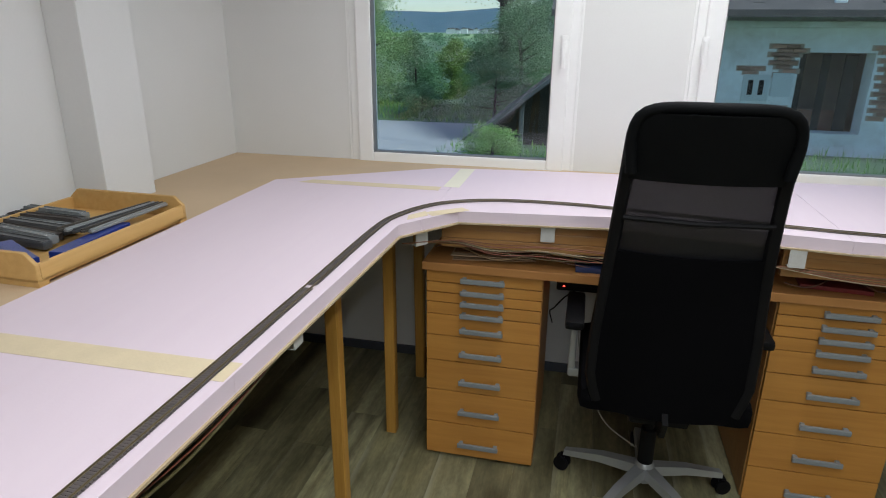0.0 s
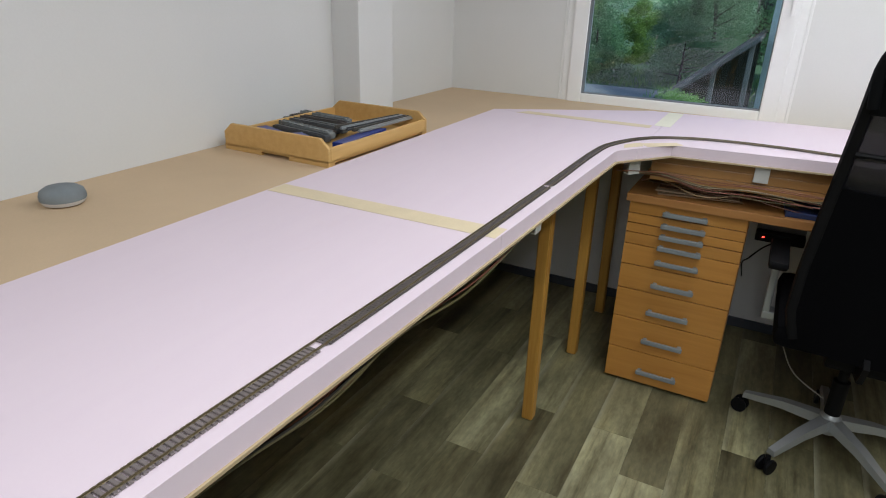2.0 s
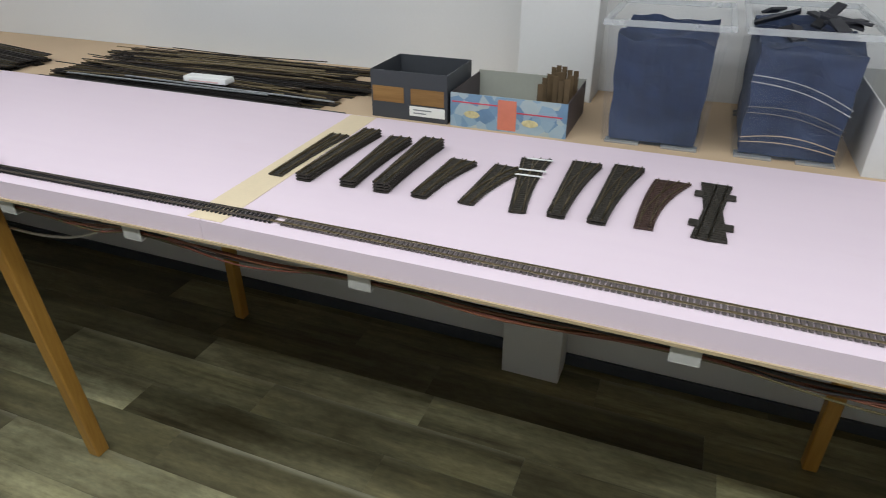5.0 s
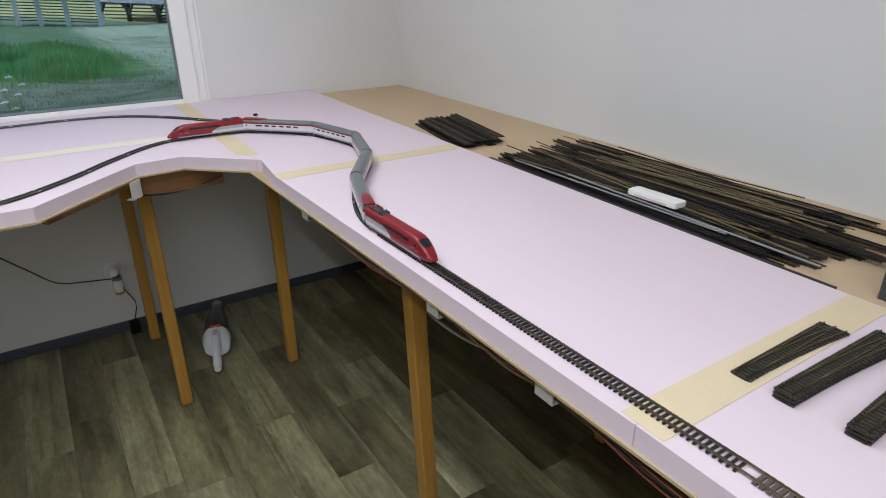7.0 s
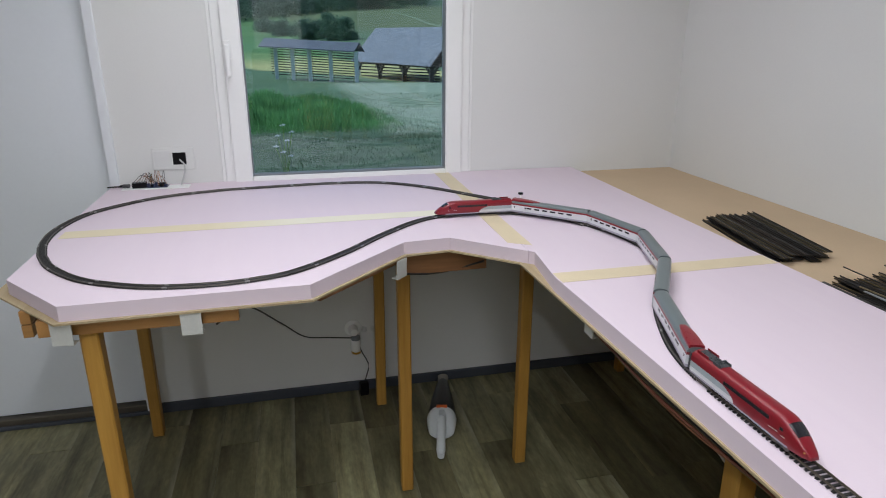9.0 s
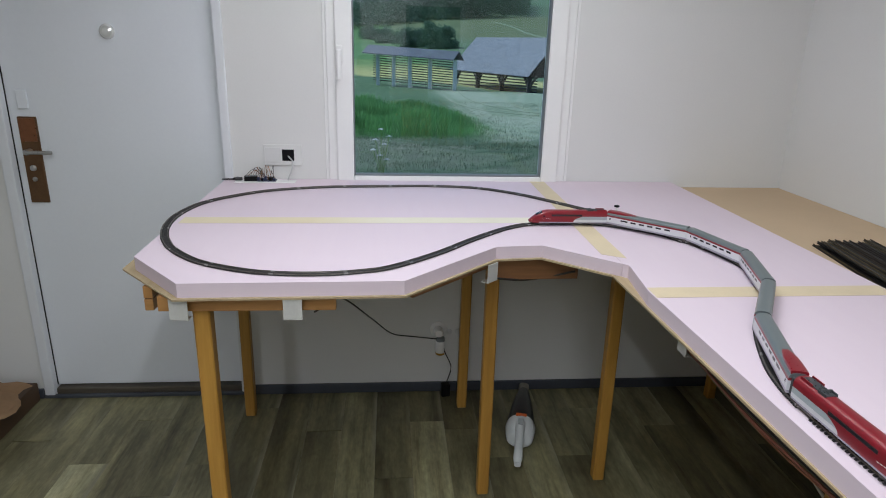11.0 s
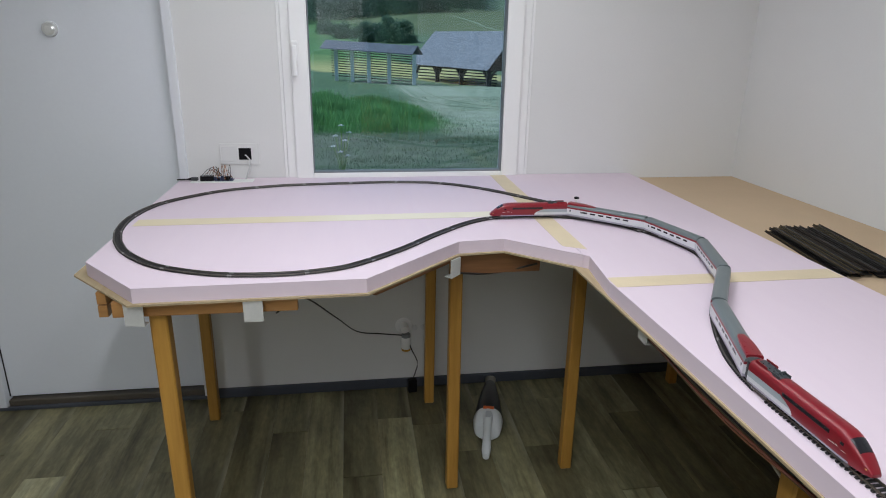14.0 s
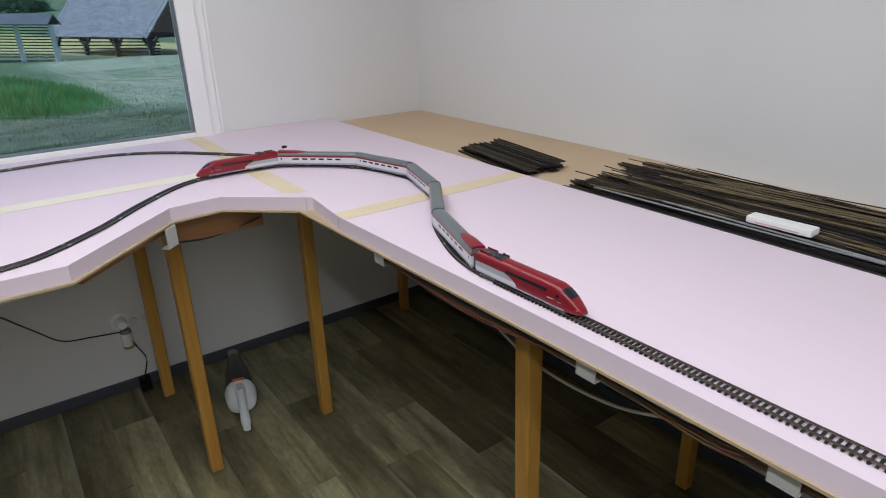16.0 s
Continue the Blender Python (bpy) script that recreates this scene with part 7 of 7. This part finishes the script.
# village far down the valley
b = NB()
rnd = random.Random(5)
for k in range(22):
    x, y = 1.6 + (-0.225 + 0.0036 * k + rnd.uniform(-0.001, 0.001)) * 800, 800 + rnd.uniform(0, 60)
    t = thing("village_house", "small white house far down the valley", "house", "village houses", at=(x, y, land(x, y) - 0.3))
    w, l, h = rnd.uniform(4, 8), rnd.uniform(4, 7), rnd.uniform(4.0, 6.5)
    b2 = NB()
    box(b2, (-w / 2, -l / 2, 0), (w / 2, l / 2, h))
    part("wall", b2, LIMEW, t)
    b2 = NB()
    prism(b2, [(-w / 2 - 0.3, 0), (w / 2 + 0.3, 0), (0, 1.6)], -l / 2 - 0.3, l / 2 + 0.3)
    bmesh.ops.transform(b2, matrix=Matrix.Translation((0, 0, h)) @ Matrix.Rotation(radians(90), 4, "X"), verts=b2.verts)
    part("roof", b2, ROOFT, t)
b.free()

# old house across the yard
FY, FX0, FX1, FZ0, FZ1 = 17.8, 1.1, 12.5, -0.9, 1.86
house = thing("old_house", "old house with crumbling grey plaster and bare brick", "house", at=(0, 0, 0))
DX0, DX1, DZ0, DZ1 = 5.45, 6.72, -0.3, 1.2
b = NB()
for lo, hi in (((FX0, FZ0), (DX0, FZ1)), ((DX1, FZ0), (FX1, FZ1)), ((DX0, DZ1), (DX1, FZ1)), ((DX0, FZ0), (DX1, DZ0))):
    box(b, (lo[0], FY, lo[1]), (hi[0], FY + 0.45, hi[1]))
box(b, (FX0, FY + 0.45, FZ0), (FX0 + 0.45, FY + 7, FZ1))
box(b, (FX1 - 0.45, FY + 0.45, FZ0), (FX1, FY + 7, FZ1))
box(b, (FX0, FY + 7, FZ0), (FX1, FY + 7.4, FZ1))
wall = part("wall", b, PLASTER, house)
b = NB()
box(b, (FX0 + 0.45, FY + 1.6, FZ0), (FX1 - 0.45, FY + 1.7, FZ1))
part("inner_wall", b, MORTAR, house, "bare brown inner wall")
b = NB()
prism(b, [(-0.9, 0.12), (-0.9, 0.0), (3.7, 3.4), (8.3, 0.0), (8.3, 0.12), (3.7, 3.55)], 0, FX1 - FX0 + 0.6)
bmesh.ops.transform(b, matrix=Matrix.Translation((FX0 - 0.3, FY, FZ1 - 0.05)) @ Matrix(((0, 0, 1, 0), (1, 0, 0, 0), (0, 1, 0, 0), (0, 0, 0, 1))), verts=b.verts)
bmesh.ops.recalc_face_normals(b, faces=b.faces)
roof = part("roof", b, ROOFT, house)
b = NB()
box(b, (FX0 - 0.2, FY - 0.16, FZ1 - 0.22), (FX1 + 0.2, FY, FZ1 - 0.1), 0.02)
part("gutter", b, PLASTER, house, "pale eaves board")
rnd = random.Random(8)
for k in range(26):
    b = NB()
    x = FX0 + 0.3 + k * 0.42 + rnd.uniform(-0.1, 0.1)
    box(b, (x, FY - 0.75, FZ1 + 0.10), (x + rnd.uniform(0.08, 0.26), FY - 0.60, FZ1 + rnd.uniform(0.16, 0.24)), 0.02)
    part("rafter_end", b, LIMEW if rnd.random() < 0.55 else DARKW, roof)
for x0, x1, z0, z1, slit in ((4.5, 4.98, 0.28, 0.78, True), (5.02, 5.38, 0.38, 0.82, False)):
    b = NB()
    box(b, (x0, FY - 0.03, z0), (x1, FY + 0.01, z1), 0.006)
    w = part("window", b, LIMEW, house, "small white blocked window")
    if slit:
        for sx in (0.3, 0.7):
            b = NB()
            cx = x0 + (x1 - x0) * sx
            box(b, (cx - 0.045, FY - 0.036, z0 + 0.12), (cx + 0.045, FY - 0.028, z1 - 0.1))
            part("slit", b, BLACKP, w, "dark narrow slit")
b = NB()
box(b, (DX0 + 0.12, FY + 0.9, -0.75), (DX1 - 0.1, FY + 0.96, 0.05))
part("plank", b, BRICK, house, "rusty brown board in the doorway")
for px, pw in ((DX0 + 0.05, 0.2), (DX0 + 0.55, 0.14), (DX0 + 0.95, 0.22)):
    b = NB()
    box(b, (px, FY + 0.5, -0.6), (px + pw, FY + 0.55, 1.15), 0.01)
    part("plank", b, DARKW, house, "dark upright board in the doorway")

# brick patches where the plaster has fallen
bme = mesh_of("brick", box(NB(), (-0.12, 0, -0.0325), (0.12, 0.05, 0.0325), 0.006), BRICK)
rnd = random.Random(3)
mortar = NB()
spots = ((5.20, 1.10, 0.28, 0.32), (6.98, 0.62, 0.30, 0.75), (4.95, 0.10, 0.34, 0.16), (4.62, 0.92, 0.26, 0.10), (3.2, 0.4, 0.3, 0.22), (2.1, 1.1, 0.4, 0.2), (7.9, 0.9, 0.5, 0.3))
for cx, cz, rx, rz in spots:
    for j in range(int(2 * rz / 0.075)):
        z = cz - rz + j * 0.075
        for i in range(int(2 * rx / 0.25) + 1):
            x = cx - rx + i * 0.25 + (0.125 if j % 2 else 0)
            if ((x - cx) / rx) ** 2 + ((z - cz) / rz) ** 2 < rnd.uniform(0.7, 1.3) and not (DX0 - 0.1 < x < DX1 + 0.1 and DZ0 < z < DZ1 + 0.03):
                ob = new("brick", bme)
                ob.parent = wall
                ob.matrix_world = pose(x, FY - rnd.uniform(0.012, 0.03), z, 0, 0, rnd.uniform(-1.5, 1.5))
                e = rnd.uniform(0.0, 0.05)
                box(mortar, (x - 0.14 - e, FY - 0.008, z - 0.05), (x + 0.14 + e, FY + 0.02, z + 0.05))
part("mortar_bed", mortar, MORTAR, wall, "sandy mortar round the bare bricks", kind="stuff")

# lean-to beside the old house
lean = thing("lean_to", "low dark wooden lean-to with a sloping roof", "shed", at=(0, 0, 0))
b = NB()
prism(b, [(-0.45, -0.42), (1.05, 0.78), (1.05, 0.86), (-0.45, -0.34)], -17.7, -15.9)
bmesh.ops.transform(b, matrix=Matrix.Rotation(radians(90), 4, "X"), verts=b.verts)
bmesh.ops.recalc_face_normals(b, faces=b.faces)
lr = part("roof", b, GREYW, lean, "grey weathered roof boards")
for k in range(5):
    b = NB()
    prism(b, [(-0.5, -0.36), (1.05, 0.88), (1.05, 0.93), (-0.5, -0.31)], -16.0 - k * 0.36, -15.92 - k * 0.36)
    bmesh.ops.transform(b, matrix=Matrix.Rotation(radians(90), 4, "X"), verts=b.verts)
    bmesh.ops.recalc_face_normals(b, faces=b.faces)
    part("batten", b, DARKW if k % 2 else GREYW, lr)
for x, z in ((0.95, 0.74), (0.42, 0.3), (-0.1, -0.12)):
    b = NB()
    box(b, (x - 0.04, 16.0, -0.95), (x + 0.04, 16.08, z), 0.006)
    part("post", b, GREYW, lean)
b = NB()
prism(b, [(-0.3, -0.95), (1.0, -0.95), (1.0, 0.72), (-0.3, -0.32)], -17.6, -17.5)
bmesh.ops.transform(b, matrix=Matrix.Rotation(radians(90), 4, "X"), verts=b.verts)
bmesh.ops.recalc_face_normals(b, faces=b.faces)
part("back_wall", b, DARKW, lean)

# hayrack: posts, rails and a narrow roof
rack = thing("hayrack", "open wooden hayrack with white posts and narrow roof", "hayrack", at=(0, 0, 0))
HL, HR = Vector((3.35, -63.0, 0)), Vector((-4.45, -57.6, 0))
for k, f in enumerate((0.06, 0.26, 0.46, 0.70, 0.985)):
    p = HL.lerp(HR, f)
    b = NB()
    box(b, (p.x - 0.17, p.y - 0.17, land(p.x, p.y) - 0.4), (p.x + 0.17, p.y + 0.17, 0.6 - 0.4 * f), 0.03)
    part("post", b, LIMEW, rack)
for k in range(11):
    b = NB()
    f = k / 10
    sweep(b, [(HL.x, HL.y - 0.2, -1.95 + 0.235 * k), (HR.x, HR.y - 0.2, -2.2 + 0.22 * k)], [(-0.03, -0.04), (0.03, -0.04), (0.03, 0.04), (-0.03, 0.04)])
    part("rail", b, DARKW, rack)
b = NB()
dirn = (HR - HL).normalized()
sweep(b, [HL - dirn * 0.6 + Vector((0, 0, 0.55)), HR + dirn * 0.2 + Vector((0, 0, 0.18))],
      [(-1.0, 0.02), (0.0, 0.72), (1.0, 0.02), (1.0, 0.12), (0.0, 0.84), (-1.0, 0.12)])
part("roof", b, SLATED, rack)

# open barn with a slate roof
barn = thing("barn", "open timber barn with a wide grey slate roof", "barn", at=(0, 0, 0))
BA, BB = Vector((-4.85, -67.4, -1.0)), Vector((-10.4, -53.4, -1.0))
along = (BB - BA).normalized()
over = Vector((along.y, -along.x, 0)) * -1.0
if over.x > 0:
    over = -over
RISE, HALF, LEN = 3.3, 3.05, (BB - BA).length
b = NB()
q = [BA + over * 0.25, BB + over * 0.25]
ridge = [BA + over * HALF + Vector((0, 0, RISE)), BB + over * HALF + Vector((0, 0, RISE))]
far = [BA + over * (2 * HALF), BB + over * (2 * HALF)]
for lo in (BA, far[0]):
    v = [b.verts.new(p) for p in (lo, lo + (BB - BA), ridge[1], ridge[0])]
    b.faces.new(v)
bmesh.ops.solidify(b, geom=b.faces, thickness=0.1)
bmesh.ops.recalc_face_normals(b, faces=b.faces)
broof = part("roof", b, DARKW, barn)
slope = (ridge[0] - BA)
sl = slope.length
sdir = slope.normalized()
nrm = along.cross(sdir)
if nrm.z < 0:
    nrm = -nrm
rot = Matrix((along, sdir, nrm)).transposed().to_4x4()
rows, cols = 26, 34
tw, tl = LEN / cols, sl / rows
# second, darker slate tone, dealt out at random over the roof
SLATE_B = surf("grey_slate_darker", (0.125, 0.142, 0.175), 0.12, 0.7, 1.2, 6, 0.0, alter=0.2)
smes = [mesh_of("slate", box(NB(), (-tw * 0.49, 0, 0), (tw * 0.49, tl * 1.15, 0.045)), mt) for mt in (SLATE, SLATE_B)]
rnd = random.Random(2)
for j in range(rows):
    for i in range(cols):
        ob = new("slate", smes[0 if rnd.random() < 0.62 else 1])
        ob.parent = broof
        ob.matrix_world = Matrix.Translation(BA + along * ((i + 0.5) * tw + (0 if i in (0, cols - 1) else tw * (0.25 if j % 2 else -0.25))) + sdir * (j * tl) + nrm * (0.07 + rnd.uniform(0, 0.02))) @ rot @ Matrix.Rotation(radians(9), 4, "X")
for k in range(4):
    p = BA.lerp(BB, 0.03 + 0.31 * k) + over * 0.5
    b = NB()
    g = land(p.x, p.y)
    box(b, (p.x - 0.2, p.y - 0.2, g - 0.3), (p.x + 0.2, p.y + 0.2, -0.75), 0.03)
    part("post", b, LIMEW if k == 0 else DARKW, barn)
    for sg in (-1, 1):
        if 0 < k or sg > 0:
            b = NB()
            sweep(b, [p + Vector((0, 0, -0.95)), p + along * (sg * 1.0) + Vector((0, 0, 0.12))], [(-0.08, -0.08), (0.08, -0.08), (0.08, 0.08), (-0.08, 0.08)])
            part("brace", b, DARKW, barn)
for k in range(6):
    b = NB()
    a0, a1 = BA + over * 0.9, BB + over * 0.9
    sweep(b, [(a0.x, a0.y, -2.75 + 0.32 * k), (a1.x, a1.y, -2.25 + 0.24 * k)], [(-0.05, -0.05), (0.05, -0.05), (0.05, 0.05), (-0.05, 0.05)])
    part("rail", b, DARKW, barn)
b = NB()
v = [b.verts.new(p) for p in (BB + along * -0.3, far[1] + along * -0.3, ridge[1] + along * -0.3)]
b.faces.new(v)
bmesh.ops.solidify(b, geom=b.faces, thickness=0.1)
part("gable", b, DARKW, barn, "dark boarded gable")

# tall grass, tufts and white umbels near the south window
rnd = random.Random(14)


def blades(count, zone, tall, wide):
    vs, fs = [], []
    while len(fs) < count:
        x, y, keep = zone()
        if rnd.random() > keep:
            continue
        h = tall * rnd.uniform(0.5, 1.15) * (0.28 + 0.72 * keep) * (0.85 + 0.5 * noise.noise(Vector((x * 0.9, y * 0.9, 4.0))))
        a = rnd.uniform(0, 6.28)
        s = Vector((math.cos(a), math.sin(a), 0)) * wide
        o = Vector((x, y, land(x, y) - 0.02))
        bend = Vector((rnd.gauss(0, 0.16) * h, rnd.gauss(0, 0.16) * h, 0))
        k = len(vs)
        vs += [o - s, o + s, o + bend * 0.4 + s * 0.7 + Vector((0, 0, h * 0.6)), o + bend + Vector((0, 0, h))]
        fs.append((k, k + 1, k + 2, k + 3))
    return vs, fs


def patch():
    x, y = rnd.uniform(-1.9, 4.5), rnd.uniform(-25.0, -15.5)
    edge = min(1.0, max(0.0, (x + 1.9 - (y + 25) * 0.02) / 2.6)) * min(1.0, (-15.0 - y) / 3.6)
    return x, y, edge


vs, fs = blades(42000, patch, 0.72, 0.005)
tagged(new("tall_grass", crown_mesh("tall_grass", vs, fs, GRASSB)), "tall soft green uncut grass", "grass", kind="stuff")
def lawn():
    x, y = rnd.uniform(-8, 4), -14.0 - 22.0 * rnd.random() ** 1.4
    return x, y, 0.9


vs, fs = blades(30000, lawn, 0.11, 0.007)
tagged(new("meadow_grass", crown_mesh("meadow_grass", vs, fs, leafy("lawn_blade", (0.24, 0.30, 0.20), 0.4))), "short pale green meadow grass", "grass", kind="stuff")


def weeds():
    x, y = rnd.uniform(-5, 4.5), rnd.uniform(-14.5, -6.0)
    return x, y, 0.6 + 0.4 * noise.noise(Vector((x * 0.8, y * 0.8, 1.0)))


vs, fs = blades(16000, weeds, 0.16, 0.004)
tagged(new("near_grass", crown_mesh("near_grass", vs, fs, leafy("weed_blade", (0.085, 0.145, 0.075), 0.4))), "short dark grass below the window", "grass", kind="stuff")
rnd_w = random.Random(33)
for x, y, h in ((3.55, -17.2, 1.25), (3.25, -16.8, 1.0), (3.8, -18.0, 1.1), (2.95, -17.6, 0.9)):
    weed = thing("weed", "tall leafy green weed above the grass", "weed", "tall weeds", at=(x, y, land(x, y)))
    b = NB()
    tube(b, [(0, 0, -0.05), (0.03, 0, h * 0.5), (0.0, 0, h)], 0.008, 5)
    st = part("stem", b, LEAFL, weed)
    vs, fs = [], []
    for k in range(10):
        leaves(vs, fs, rnd_w, (rnd_w.uniform(-0.08, 0.08), 0, h * (0.3 + 0.07 * k)), 0.13, 9, 0.05)
    ob = new("foliage", crown_mesh("foliage", vs, fs, LEAF))
    ob.parent = weed
    tagged(ob)


def verge():
    x, y = rnd.uniform(-12, 12), rnd.uniform(14.0, 24.5)
    return x, y, 0.0 if (x < -1.2 and 14.5 < y < 20.4) else 0.7


vs, fs = blades(8000, verge, 0.3, 0.012)
tagged(new("verge_grass", crown_mesh("verge_grass", vs, fs, LEAF)), "rough green grass beside road and house", "grass", kind="stuff")
plant = thing("wildflower", "tall white umbel wildflower in the grass", "flower", at=(1.86, -8.6, land(1.86, -8.6)))
for k, (dx, h) in enumerate(((0.0, 0.98), (-0.14, 0.86), (0.10, 0.80), (-0.06, 0.72), (0.14, 0.62), (0.02, 0.52), (-0.1, 0.45))):
    b = NB()
    tube(b, [(0, 0, -0.02), (dx * 0.5, 0, h * 0.6), (dx, 0, h)], 0.006, 5)
    st = part("stem", b, LEAFL, plant)
    b = NB()
    for j in range(9):
        a = j * 2.4
        r = 0.017 * math.sqrt(j)
        bmesh.ops.create_icosphere(b, subdivisions=1, radius=0.016, matrix=Matrix.Translation((dx + r * math.cos(a), r * math.sin(a), h + 0.008 * (3 - math.sqrt(j)))) @ Matrix.Diagonal((1, 1, 0.5, 1)))
    part("bloom", b, LIMEW, st, "flat white flower head")


# ---- floor planks, laid along the room ----
PLANK_W, PLANK_L, FIRST = 0.1435, 0.88, -0.099
ENDS = {3: 2.617, 4: 2.967, 5: 2.573, 6: 5.46, 7: 5.80, 8: 5.40, 10: 5.60}    # where a plank of that row ends
plank_meshes = {}


def plank_mesh(w, l):
    key = (round(w, 3), round(l, 3))
    if key not in plank_meshes:
        bm = NB()
        h = 0.0004
        pts = [(0.0002, 0.0002), (w - 0.0002, 0.0002), (w - 0.0002, l - 0.0002), (0.0002, l - 0.0002)]
        lo = [bm.verts.new((x, y, -0.004)) for x, y in pts]
        mid = [bm.verts.new((x, y, -h)) for x, y in pts]
        hi = [bm.verts.new((min(max(x, 0.0007), w - 0.0007), min(max(y, 0.0007), l - 0.0007), 0.0)) for x, y in pts]
        bm.faces.new(hi)
        for a, b in ((lo, mid), (mid, hi)):
            for i in range(4):
                bm.faces.new((a[i], a[(i + 1) % 4], b[(i + 1) % 4], b[i]))
        plank_meshes[key] = mesh_of("plank", bm, VINYL)
    return plank_meshes[key]


rng = random.Random(5)
for row in range(int((RX - FIRST) / PLANK_W) + 1):
    x0, x1 = max(0.0, FIRST + row * PLANK_W), min(RX, FIRST + (row + 1) * PLANK_W)
    y = (ENDS[row] if row in ENDS else row * 0.33 + 0.2 * rng.random()) % PLANK_L - PLANK_L
    while y < RY and x1 - x0 > 0.02:
        a, b = max(y, 0.0), min(y + PLANK_L, RY)
        if b - a > 0.02:
            p = new("plank", plank_mesh(round(x1 - x0, 4), round(b - a, 2)))
            p.matrix_world = pose(x0, a, 0)
            p.parent = floor
        y += PLANK_L
